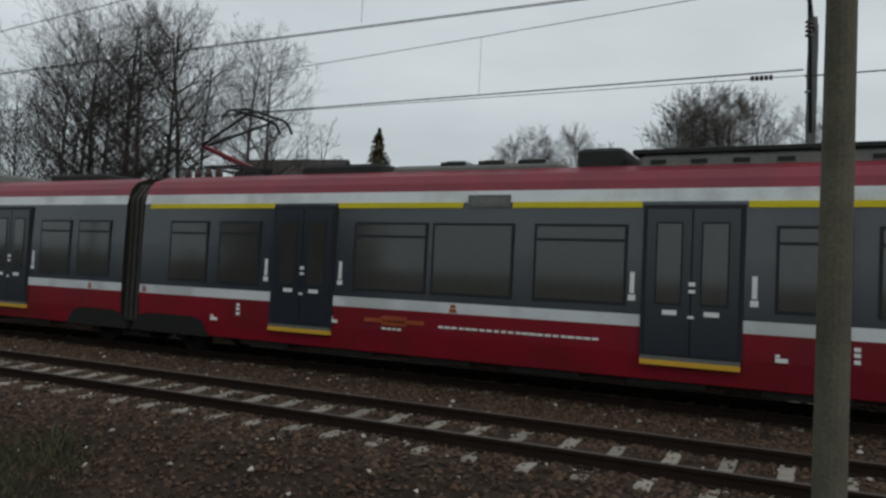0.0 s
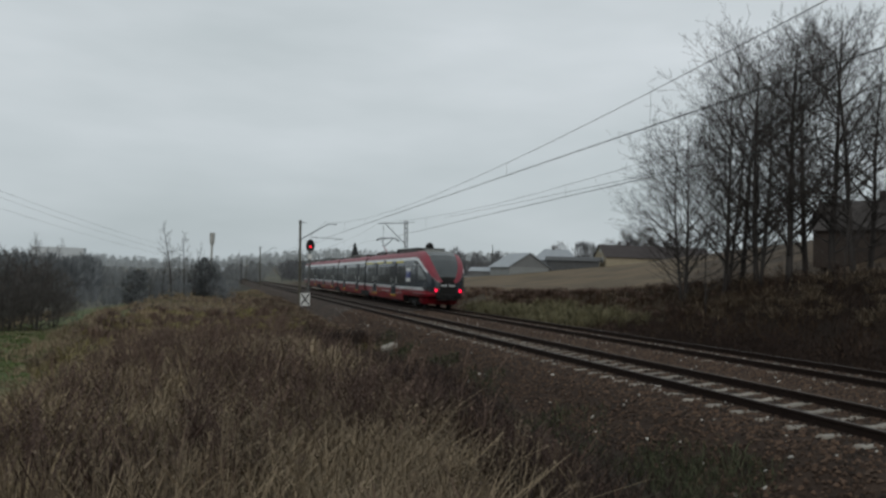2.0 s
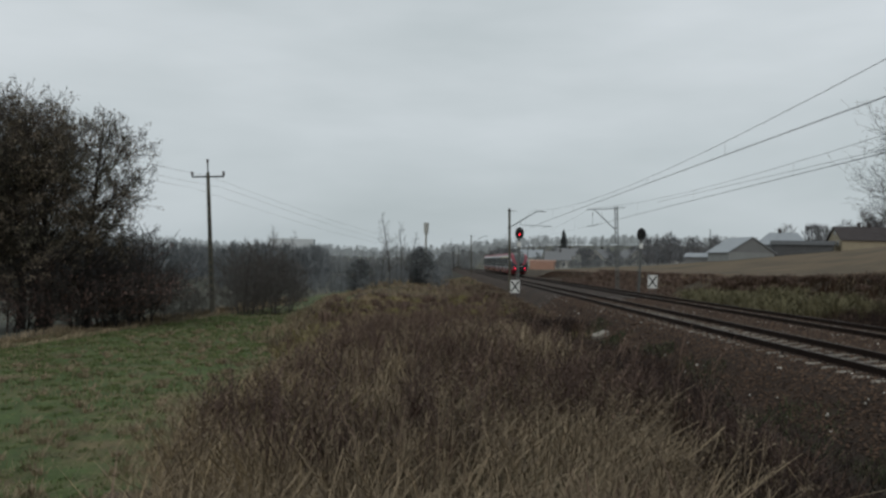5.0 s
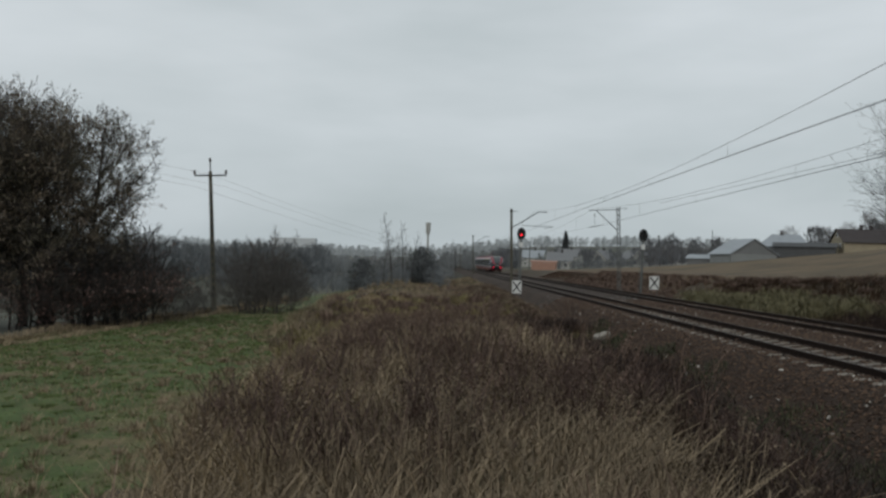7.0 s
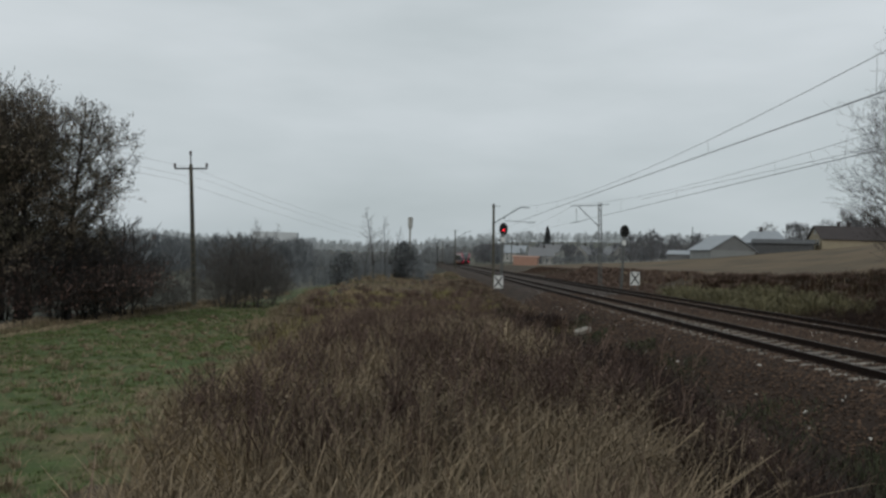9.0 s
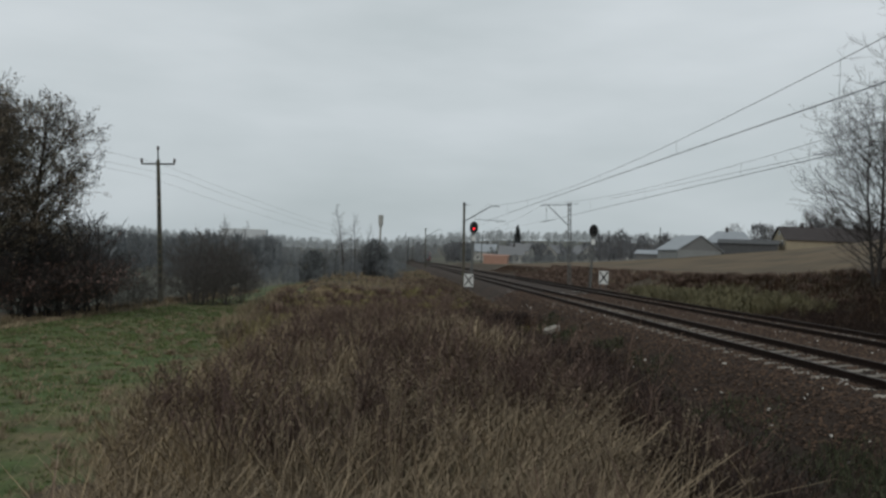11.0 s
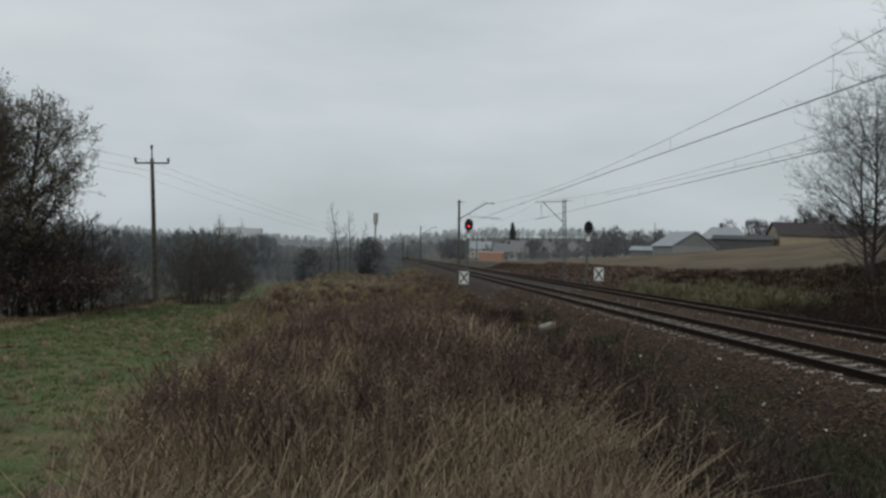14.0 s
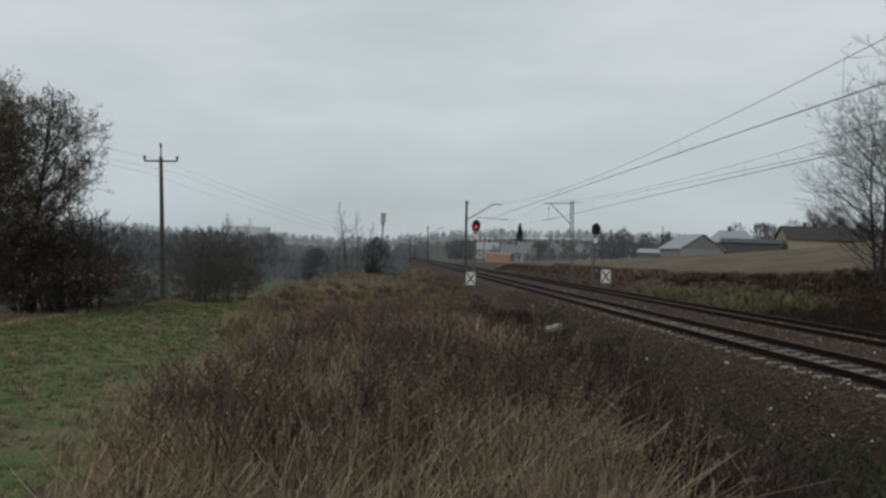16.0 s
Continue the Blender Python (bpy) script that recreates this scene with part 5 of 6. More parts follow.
old = make_tree(41, 8.6, place(-23.8, 37, 0, 200), OLD, group="trees at the meadow edge", twigs=1.15, spread=0.36, trunk_r=0.19, leaf=0.95, stems=1, leaf_size=0.085, leaf_n=4, first=0.16, full=True, up=0.5, primaries=46, thick=1.35)
old2 = make_tree(42, 8.5, place(-26.2, 36, 0, 40), OLD, group="trees at the meadow edge", twigs=1.05, spread=0.38, trunk_r=0.19, leaf=0.95, stems=2, leaf_size=0.085, leaf_n=6, first=0.16, full=True, up=0.5, primaries=42, thick=1.35)
for src, az, d, h, yaw, sh in ((old, -27.8, 38, 9.4, 120, 8.6), (old, -29.8, 36, 9.2, 120, 8.6), (old2, -32.5, 37, 8.8, 200, 8.5), (old, -36, 38, 8.6, 260, 8.6)):
    again_tree(src, az, d, h, yaw, sh)

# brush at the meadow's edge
bush = make_tree(51, 3.6, place(-13.0, 50, 0.1), "dense leafless brown bush at the meadow edge", "bush", "bushes at the meadow edge", twigs=0.6, spread=0.55, stems=4, trunk_r=0.04, first=0.05, up=0.35, thick=1.15, twig=M_TWIG_HAZED)
bush_leaf = make_tree(52, 3.4, place(-20.5, 39, 0.1), "reddish-brown leafy bush at the meadow edge", "bush", "bushes at the meadow edge", twigs=0.55, spread=0.6, stems=3, trunk_r=0.05, first=0.05, up=0.3, leaf=0.5, leaf_mat=M_REDLEAF, leaf_n=2)
rngp = random.Random(8)
for az, d, h in ((-11.4, 52, 4.6), (-12.3, 54, 5.4), (-13.6, 53, 5.0), (-10.4, 56, 4.0), (-17.6, 44, 2.4), (-19, 42, 3.0), (-16.5, 47, 2.0)):
    again_tree(bush, az, d, h, rngp.uniform(0, 360), 3.6)
for az, d, h in ((-21.2, 38, 4.6), (-23, 37, 3.2), (-25, 36.5, 3.0), (-26.6, 36, 2.6), (-28.6, 35.5, 3.2), (-30.5, 35, 3.0), (-33, 35, 3.2), (-19.8, 40, 4.8), (-20.6, 42, 5.2), (-22.2, 38, 4.4), (-24.2, 37, 4.6), (-27.4, 36.5, 4.2), (-31.5, 36, 4.2)):
    again_tree(bush_leaf, az, d, h, rngp.uniform(0, 360), 3.4)

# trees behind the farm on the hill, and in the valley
hill_tree = make_tree(61, 9.0, place(70.6, 110), "bare tree on the hill behind the farm", group="trees on the hill", twigs=0.9, spread=0.33, stems=2, twig=M_TWIG_HAZED, first=0.2, full=True, up=0.45, thick=1.7, primaries=34)
for az, d, h, yaw in ((72.6, 112, 12.5, 40), (69.6, 116, 13, 90), (68.2, 118, 12, 10), (66.6, 125, 10, 160), (74.6, 118, 11, 90), (79.6, 95, 13.5, 200), (81.4, 93, 14, 250), (83.2, 92, 13.4, 300), (85, 95, 13, 20), (77.5, 112, 8, 70), (88, 95, 11, 120), (64.9, 140, 8, 220), (80.6, 97, 12.5, 130), (82.6, 98, 13.5, 210), (31, 215, 10, 30), (29.6, 230, 11, 70), (28.3, 240, 9, 170), (26.8, 235, 8, 210), (33, 200, 9, 260), (24.8, 240, 9, 10)):
    again_tree(hill_tree, az, d, h, yaw, 9.0)
valley_tree = make_tree(62, 11.0, place(-3.1, 118), "slender bare poplar in the valley", group="trees in the valley", twigs=0.85, spread=0.22, twig=M_TWIG_HAZED, first=0.15)
for az, d, h, yaw in ((-2.3, 125, 10, 50), (-3.8, 122, 8, 120), (-1.7, 128, 8.5, 190), (-4.6, 130, 7, 220), (1.6, 260, 11, 10), (-11.4, 190, 14, 40), (-10.7, 190, 13, 140)):
    again_tree(valley_tree, az, d, h, yaw, 11.0)


def spruce(name, m, h, r, material, label, category, seed, full=False):
    """A conifer: trunk and drooping needle sprays in whorls."""
    rng = np.random.default_rng(seed)
    t = thing(name, m, label, category)
    k = Mesh()
    k.tube([(0, 0, -0.3), (0, 0, h * 0.98)], [h * 0.018, 0.01], 8)
    part("trunk", k, M_BARK, t)
    n = 4000
    s = rng.random(n) ** 0.75
    z = h * (0.08 + 0.92 * (1 - s))
    a = rng.uniform(0, 6.3, n)
    ragged = 0.78 + 0.22 * np.sin(3 * a + 9 * s) + 0.18 * np.sin(26 * s + 2 * a)
    rad = r * (np.sin(np.pi * (0.06 + 0.8 * s)) ** 0.7 if full else s ** 0.75 * ragged) * rng.uniform(0.25, 1.05, n)
    p = np.stack([rad * np.cos(a), rad * np.sin(a), z - 0.15 * rad], 1)
    v, f = scatter(LEAF_V, LEAF_F, p, a, rng.uniform(0.5, 1.2, n) * h * 0.055, rng.uniform(-0.2, 0.9, n))
    raw("needles", v, f, material, parent=t)


spruce("larch", place(57.9, 84), 9.4, 2.6, M_CONIFER, "golden-brown larch beside the farm", "larch", 3)
spruce("round_tree", place(-5.3, 116), 5.3, 2.4, M_SPRUCE, "dark dense rounded tree in the valley", "tree", 4, True)
spruce("round_tree", place(-0.9, 118), 6.0, 2.5, M_SPRUCE, "dark dense rounded tree in the valley", "tree", 5, True)
spruce("spruce", place(9.6, 330), 16, 4.0, M_SPRUCE, "dark spruce among far houses", "spruce", 6)

# far woods: countless small bare crowns, with haze put into their colours
def wood(name, n, az0, az1, d0, d1, h0, h1, material, label, seed, lift=0.0):
    rng = np.random.default_rng(seed)
    tv, tf = [], []
    for i in range(110):
        a, s = rng.uniform(0, 6.3), rng.random()
        z = 0.10 + 0.80 * s
        r = 0.34 * math.sin(math.pi * min(max(s, 0.1), 0.95)) ** 0.6 * rng.uniform(0.1, 1.0)
        c = np.array([r * math.cos(a), r * math.sin(a), z])
        tip = c + np.array([math.cos(a) * 0.07, math.sin(a) * 0.07, rng.uniform(0.08, 0.2)])
        side = np.array([-math.sin(a + 0.8), math.cos(a + 0.8), 0]) * 0.022
        tv += [c - side, c + side, tip]
        tf.append((3 * i, 3 * i + 1, 3 * i + 2))
    o = len(tv)
    tv += [np.array(p) for p in ((-0.02, 0, -0.1), (0.02, 0, -0.1), (0, 0, 0.8))]
    tf.append((o, o + 1, o + 2))
    az = np.radians(rng.uniform(az0, az1, n))
    d = rng.uniform(d0, d1, n)
    x, y = d * np.sin(az), d * np.cos(az)
    h = rng.uniform(h0, h1, n)
    v, f = scatter(np.array(tv), np.array(tf), np.stack([x, y, land(x, y) + lift], 1), rng.uniform(0, 6.3, n), np.stack([h * 0.9, h * 0.9, h], 1))
    stuff(name, (v, f), material, label, "woodland")


wood("valley_wood", 620, -34, -8, 165, 280, 6, 9.5, M_HAZEWOOD, "grey bare valley woodland in haze", 1)
wood("valley_brush", 420, -16, 1.4, 105, 230, 1.4, 3.2, M_HAZEWOOD, "haze-grey brush in the valley", 2)
wood("valley_wood", 330, -9, 3.0, 250, 420, 4, 8, M_HAZEWOOD_MID, "grey bare valley woodland in haze", 3)
wood("hillside_wood", 900, 2, 40, 360, 600, 3, 7, M_HAZEWOOD_MID, "haze-grey bare wood behind the far houses", 4)
wood("distant_wood", 1500, -40, 40, 620, 1000, 5, 11, M_HAZEWOOD_FAR, "pale hazy wood on the skyline", 5)
wood("distant_brush", 900, -16, 6, 560, 900, 3, 7, M_HAZEWOOD_FAR, "pale hazy brush in the far valley", 14)
wood("farm_hedge", 190, 60, 100, 118, 150, 2.5, 6, M_HAZEWOOD, "haze-grey bare hedge behind the farm", 6)
wood("line_hedge", 20, 5.2, 6.2, 255, 290, 4, 7, M_HAZEWOOD, "haze-grey bushes beside the line", 7)
wood("village_brush", 130, 8.6, 19, 235, 300, 1.5, 3.6, M_HAZEWOOD, "haze-grey bushes round the far houses", 8)
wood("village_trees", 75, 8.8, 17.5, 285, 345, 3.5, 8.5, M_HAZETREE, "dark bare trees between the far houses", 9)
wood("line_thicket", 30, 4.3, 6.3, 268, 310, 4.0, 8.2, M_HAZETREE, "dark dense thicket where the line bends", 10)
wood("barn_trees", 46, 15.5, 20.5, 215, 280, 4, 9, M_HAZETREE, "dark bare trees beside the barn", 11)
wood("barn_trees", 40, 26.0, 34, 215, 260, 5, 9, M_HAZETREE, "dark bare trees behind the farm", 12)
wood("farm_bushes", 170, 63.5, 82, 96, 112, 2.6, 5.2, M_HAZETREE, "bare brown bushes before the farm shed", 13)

# ---- farm and village buildings ----
def house(name, az, d, turn, length, depth, wall_h, ridge_h, wall_m, roof_m, label, category="house", chimneys=(), windows=(), gable_windows=(), hip=0.0, gable_m=None, door_at=None, group="", sink=0.3, eave=0.45, drop=0.0):
    """A gabled or hipped building; its ridge runs along x. windows: (x, z, w, h) on the front, which faces -y."""
    m = place(az, d, drop, -(az + turn))
    t = thing(name, m, label, category, group)
    L, W = length / 2, depth / 2
    th = 0.3
    wl = Mesh()
    for a, b in (((-L, -W, -sink - 1.2), (L, -W + th, wall_h)), ((-L, W - th, -sink - 1.2), (L, W, wall_h)), ((-L, -W + th, -sink - 1.2), (-L + th, W - th, wall_h)), ((L - th, -W + th, -sink - 1.2), (L, W - th, wall_h))):
        wl.box(a, b)
    part("wall", wl, wall_m, t)
    if not hip:
        for s in (-1, 1):
            g = Mesh()
            x0, x1 = s * L, s * (L - th)
            g.add([(x0, -W, wall_h), (x0, W, wall_h), (x0, 0, ridge_h), (x1, -W, wall_h), (x1, W, wall_h), (x1, 0, ridge_h)], [(0, 1, 2), (5, 4, 3), (0, 3, 4, 1), (1, 4, 5, 2), (2, 5, 3, 0)])
            part("gable", g, gable_m or wall_m, t)
    slope = (ridge_h - wall_h) / W
    for s in (-1, 1):
        r = Mesh()
        y0, z0 = s * (W + eave), wall_h - slope * eave
        lo, hi = L + 0.4, L + 0.4 - hip
        top = [(-lo, y0, z0 + 0.06), (lo, y0, z0 + 0.06), (hi, 0, ridge_h + 0.06), (-hi, 0, ridge_h + 0.06)]
        bot = [(x, y, z + 0.14) for x, y, z in top]
        r.add(top + bot, [(0, 1, 2, 3), (7, 6, 5, 4), (0, 4, 5, 1), (1, 5, 6, 2), (2, 6, 7, 3), (3, 7, 4, 0)])
        part("roof", r, roof_m, t)
        if hip:
            h = Mesh()
            x = s * lo
            top = [(x, -W - eave, wall_h - slope * eave + 0.06), (x, W + eave, wall_h - slope * eave + 0.06), (s * hi, 0, ridge_h + 0.06)]
            h.add(top + [(a, b, c + 0.14) for a, b, c in top], [(0, 1, 2), (5, 4, 3), (0, 3, 4, 1), (1, 4, 5, 2), (2, 5, 3, 0)])
            part("roof_hip", h, roof_m, t)
    for cx in chimneys:
        c = Mesh()
        c.box((cx - 0.3, -0.3, ridge_h - 0.6), (cx + 0.3, 0.3, ridge_h + 0.95), 0, 0.03)
        c.box((cx - 0.36, -0.36, ridge_h + 0.95), (cx + 0.36, 0.36, ridge_h + 1.08), 0)
        part("chimney", c, roof_m if roof_m is M_TILE else M_DARKROOF, t)
    for x, z, w, h in windows:
        f = Mesh()
        f.box((x - w / 2, -W - 0.04, z), (x + w / 2, -W + 0.05, z + h))
        fr = part("window", f, M_LABEL, t)
        g = Mesh()
        g.box((x - w / 2 + 0.08, -W - 0.06, z + 0.08), (x - 0.03, -W, z + h - 0.08))
        g.box((x + 0.03, -W - 0.06, z + 0.08), (x + w / 2 - 0.08, -W, z + h - 0.08))
        part("pane", g, M_HOUSEGLASS, fr)
    for s, y, z, w, h in gable_windows:
        f = Mesh()
        a, b = sorted((s * (L + 0.04), s * (L - 0.05)))
        f.box((a, y - w / 2, z), (b, y + w / 2, z + h))
        fr = part("window", f, M_LABEL, t)
        g = Mesh()
        a, b = sorted((s * (L + 0.06), s * (L - 0.0)))
        g.box((a, y - w / 2 + 0.08, z + 0.08), (b, y + w / 2 - 0.08, z + h - 0.08))
        part("pane", g, M_HOUSEGLASS, fr)
    if door_at is not None:
        dm = Mesh()
        dm.box((door_at - 0.5, -W - 0.03, -0.1), (door_at + 0.5, -W + 0.05, 2.05))
        part("door", dm, M_WOOD, t)
    return t


barn = house("barn", 52.0, 93, 28, 12.5, 8.0, 2.4, 5.7, M_WOOD, M_BARNROOF, "old dark timber barn on the hill above the line", "barn", door_at=1.0)
# vertical boards on the barn's visible walls
board = Mesh()
board.box((-0.11, -0.02, -0.8), (0.11, 0.0, 2.35))
first_board = None
for i in range(48):
    m = pose(-6.1 + i * 0.26, -4.0, 0)
    if first_board is None:
        first_board = part("board", board, M_WOOD, barn)
        first_board.matrix_basis = m
    else:
        again(first_board, barn, m)
for i in range(30):
    again(first_board, barn, pose(6.25, -3.8 + i * 0.26, 0, 0, 0, 90))
house("farmhouse", 62.3, 122, -32, 7.0, 7.2, 3.2, 6.7, M_PLASTER, M_TILE, "grey plastered farmhouse with red tiled roof and chimneys", "house", chimneys=(-1.2, 1.4), windows=((-2.6, 0.9, 1.1, 1.4), (2.6, 0.9, 1.1, 1.4)), gable_windows=((-1, -1.6, 0.9, 1.0, 1.3), (-1, 1.6, 0.9, 1.0, 1.3), (-1, 0, 3.4, 1.0, 1.2), (1, 0, 3.4, 1.0, 1.2)), door_at=0.0)
house("farm_shed", 68.8, 112, 5, 14, 6, 2.2, 3.8, M_PLASTER, M_ASBESTOS, "long low grey shed behind bare bushes", "shed")
house("hidden_cottage", 45.5, 88, 12, 10, 7, 2.4, 5.2, M_WOOD, M_BARNROOF, "grey-roofed cottage behind the bare trees", "cottage", chimneys=(0.5,))
house("long_farmhouse", 31.3, 200, -22, 27, 9, 2.3, 5.2, M_CREAM, M_DARKROOF, "long cream farmhouse with dark brown roof on the hill", "house", chimneys=(-8.5, -6.4), gable_windows=((-1, -2.0, 0.8, 1.2, 1.3), (-1, 2.0, 0.8, 1.2, 1.3), (-1, 0, 3.4, 1.0, 1.2)), drop=1.1)
house("grey_barn", 21.8, 190, 60, 9.5, 11.0, 1.4, 4.7, M_PLASTER, M_METALROOF, "grey barn with pale sheet metal roof in the field", "barn", gable_m=M_ASBESTOS)
house("metal_roofed_house", 24.5, 200, 6, 10.5, 9, 2.6, 5.3, M_ASBESTOS, M_METALROOF, "low dark house with bright sheet metal hip roof", "house", hip=2.6, chimneys=(-0.8,))
house("long_shed", 25.7, 192, 4, 12.5, 4.5, 2.0, 2.8, M_GREYBOARD, M_GREYBOARD, "long low dark grey timber shed beside the metal-roofed house", "shed")
house("field_shed", 19.6, 196, 15, 9, 4, 0.9, 1.7, M_ASBESTOS, M_METALROOF, "low pale sheet metal shed in the field", "shed")
house("brick_shed", 8.1, 228, 6, 7.0, 5, 2.2, 2.6, M_BRICKSHED, M_BRICKSHED, "small orange brick shed beside the line", "shed", eave=0.1)
# village houses: wall and roof colours already hold the haze
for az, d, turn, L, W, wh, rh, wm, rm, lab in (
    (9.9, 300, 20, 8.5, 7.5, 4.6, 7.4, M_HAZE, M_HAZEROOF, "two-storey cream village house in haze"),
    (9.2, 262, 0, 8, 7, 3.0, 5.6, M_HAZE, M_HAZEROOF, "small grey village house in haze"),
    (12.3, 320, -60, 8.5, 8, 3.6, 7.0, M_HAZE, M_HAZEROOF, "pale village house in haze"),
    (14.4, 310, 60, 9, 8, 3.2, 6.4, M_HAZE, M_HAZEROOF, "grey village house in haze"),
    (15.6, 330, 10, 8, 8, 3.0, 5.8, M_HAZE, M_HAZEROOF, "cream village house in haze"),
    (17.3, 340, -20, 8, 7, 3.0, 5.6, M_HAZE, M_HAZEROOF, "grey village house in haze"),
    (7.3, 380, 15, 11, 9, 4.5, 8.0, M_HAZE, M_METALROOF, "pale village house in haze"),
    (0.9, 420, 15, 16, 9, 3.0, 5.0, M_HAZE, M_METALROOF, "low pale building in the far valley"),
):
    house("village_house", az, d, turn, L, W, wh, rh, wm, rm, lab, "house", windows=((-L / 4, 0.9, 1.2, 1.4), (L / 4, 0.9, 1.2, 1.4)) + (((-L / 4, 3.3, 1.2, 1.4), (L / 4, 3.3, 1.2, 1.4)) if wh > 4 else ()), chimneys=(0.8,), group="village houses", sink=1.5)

# far apartment block and water tower, their haze put into the wall colour
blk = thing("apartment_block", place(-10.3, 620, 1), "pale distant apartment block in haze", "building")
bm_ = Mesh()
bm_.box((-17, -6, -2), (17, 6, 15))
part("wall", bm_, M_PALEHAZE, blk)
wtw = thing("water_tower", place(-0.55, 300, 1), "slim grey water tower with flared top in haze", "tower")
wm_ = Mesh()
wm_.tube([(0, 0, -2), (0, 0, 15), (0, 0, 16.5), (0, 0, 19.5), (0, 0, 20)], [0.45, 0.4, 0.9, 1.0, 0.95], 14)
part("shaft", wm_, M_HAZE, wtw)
for az, d, h in ((1.55, 290, 10), (2.2, 330, 9), (7.0, 250, 8.5), (19.8, 205, 8)):
    p = thing("lamp_post", place(az, d), "thin dark post in the distance", "post", "distant posts")
    k = Mesh()
    k.tube([(0, 0, -0.5), (0, 0, h)], [0.16, 0.09], 8)
    part("post", k, M_DARKSTEEL, p)

# a broken concrete slab on the ballast slope
slab = Mesh()
slab.box((-0.32, -0.16, -0.08), (0.32, 0.16, 0.07), 0, 0.03)
so = tagged(slab.ob("concrete_slab", M_SLEEPER), "broken pale concrete slab lying on the slope", "slab")
so.matrix_basis = pose(6.17, 28.2, -0.88, 8, -14, 25)

# ---- grass, weeds and brush ----
def spread_points(n, u0, u1, y0, y1, power, seed, keep=None):
    """Random places in a strip beside the line, denser near y0."""
    rng = np.random.default_rng(seed)
    y = y0 + (y1 - y0) * rng.random(n) ** power
    u = rng.uniform(u0, u1, n)
    wide = np.clip((1.5 - u) / 5, 0, 1) if u1 < 6 and u0 > -6 else 0 * u
    x = u + bend_of(y) - wide * 0.10 * np.clip(y - 18, 0, 70)
    ok = np.ones(n, bool) if keep is None else keep(u, y, rng.random(n))
    x, y = x[ok], y[ok]
    return np.stack([x, y, land(x, y) - 0.02], 1)


def patches(u, y, k=0.8):
    return lumps(u, y, k) * 0.7 + lumps(u + 9, y - 4, k * 2.3) * 0.5


def grass(name, pos, h, w, bend, material, label, seed, grow=0.0006):
    d = np.hypot(pos[:, 0], pos[:, 1])
    rng = np.random.default_rng(seed)
    tuft = np.clip(0.85 + 0.55 * lumps(pos[:, 0] * 1.7, pos[:, 1] * 1.7, 1.3), 0.4, 1.5)
    stuff(name, blades(pos, h * tuft * rng.uniform(0.6, 1.2, len(pos)), w + grow * d, bend, rng), material, label, "grass")


def clear(p, r=1.5):
    """Keeps the spot where the camera stands free, and the mown edge of the meadow beside it."""
    edge = (p[:, 1] < 8) & (p[:, 0] < -1.75 - 0.11 * (p[:, 1] - 4))
    return p[(np.hypot(p[:, 0], p[:, 1]) > r) & ~edge]


# the meadow: short green tufts mixed with straw
grass("meadow_grass", spread_points(85000, -14.5, -3.2, 4, 60, 1.7, 1, lambda u, y, r: patches(u, y, 0.35) + 0.35 > r - 0.4), 0.08, 0.007, 0.7, M_GREENGRASS, "short green meadow grass", 1)
grass("meadow_straw", spread_points(48000, -14.5, -3.0, 4, 60, 1.7, 2, lambda u, y, r: patches(u, y, 0.6) > -0.35 + 0.9 * (r - 0.4)), 0.085, 0.005, 0.8, M_STRAWDULL, "dry bleached straw in the meadow", 2)
grass("meadow_tussocks", spread_points(30000, -14.5, -3.2, 4, 60, 1.6, 12, lambda u, y, r: patches(u, y, 2.6) > 0.25 + 0.3 * r), 0.12, 0.007, 0.7, M_TUSSOCK, "brownish grass tussocks in the meadow", 12)
grass("meadow_edge_grass", spread_points(9000, -15.6, -13.2, 24, 80, 1.3, 3), 0.35, 0.012, 0.5, M_STRAWDULL, "dry tall grass along the meadow edge", 3)

# the ridge: pale straw, dull grass, brown weeds
STRIP_STRAW = lambda u, y, r: (lumps(u, y, 1.5) > -0.75 + 0.55 * (u + 2.2) + 0.5 * (r - 0.5)) & (u > -2.4 - 0.4 * r ** 2)
grass("tall_straw", clear(spread_points(52000, -3.3, 0.9, 1.5, 70, 1.7, 4, STRIP_STRAW)), 0.55, 0.006, 0.55, M_STRAW, "tall pale dry grass on the ridge", 4)
grass("near_straw", clear(spread_points(12000, 0.2, 2.6, 1.8, 9, 1.0, 5, lambda u, y, r: (np.hypot((u - 1.35) / 0.62, (y - 4.5) / 1.9) < 0.55 + 0.5 * r))), 0.36, 0.006, 0.8, M_STRAWDULL, "tall pale dry grass beside the ditch", 5)
grass("dull_grass", clear(spread_points(60000, -2.5, 2.1, 1.5, 45, 1.7, 6, lambda u, y, r: patches(u, y, 2.1) < 0.15 + 0.5 * r)), 0.48, 0.006, 0.6, M_STRAWDULL, "dull dead grass on the ridge", 6)
grass("weed_undergrowth", clear(spread_points(36000, -2.8, 2.8, 2.5, 60, 1.6, 7, lambda u, y, r: patches(u, y, 2.1) > 0.0 + r * 0.3), 2.2), 0.55, 0.007, 0.45, M_WEED, "dead brown weeds on the ridge", 7)
grass("yellow_patch", spread_points(14000, 0.2, 4.6, 24, 40, 1.0, 8, lambda u, y, r: np.hypot((u - 1.6) / 1.8, (y - 31) / 6.0) < 0.5 + 0.6 * r), 0.62, 0.010, 0.5, M_YELLOWGRASS, "yellowish grass patch on the ridge", 8)
grass("ditch_grass", spread_points(90000, 3.9, 6.5, -8, 60, 1.2, 9, lambda u, y, r: patches(u, y, 0.9) > -0.75 + 1.2 * r), 0.17, 0.006, 0.8, M_DITCHGRASS, "sparse green grass in the ditch", 9)
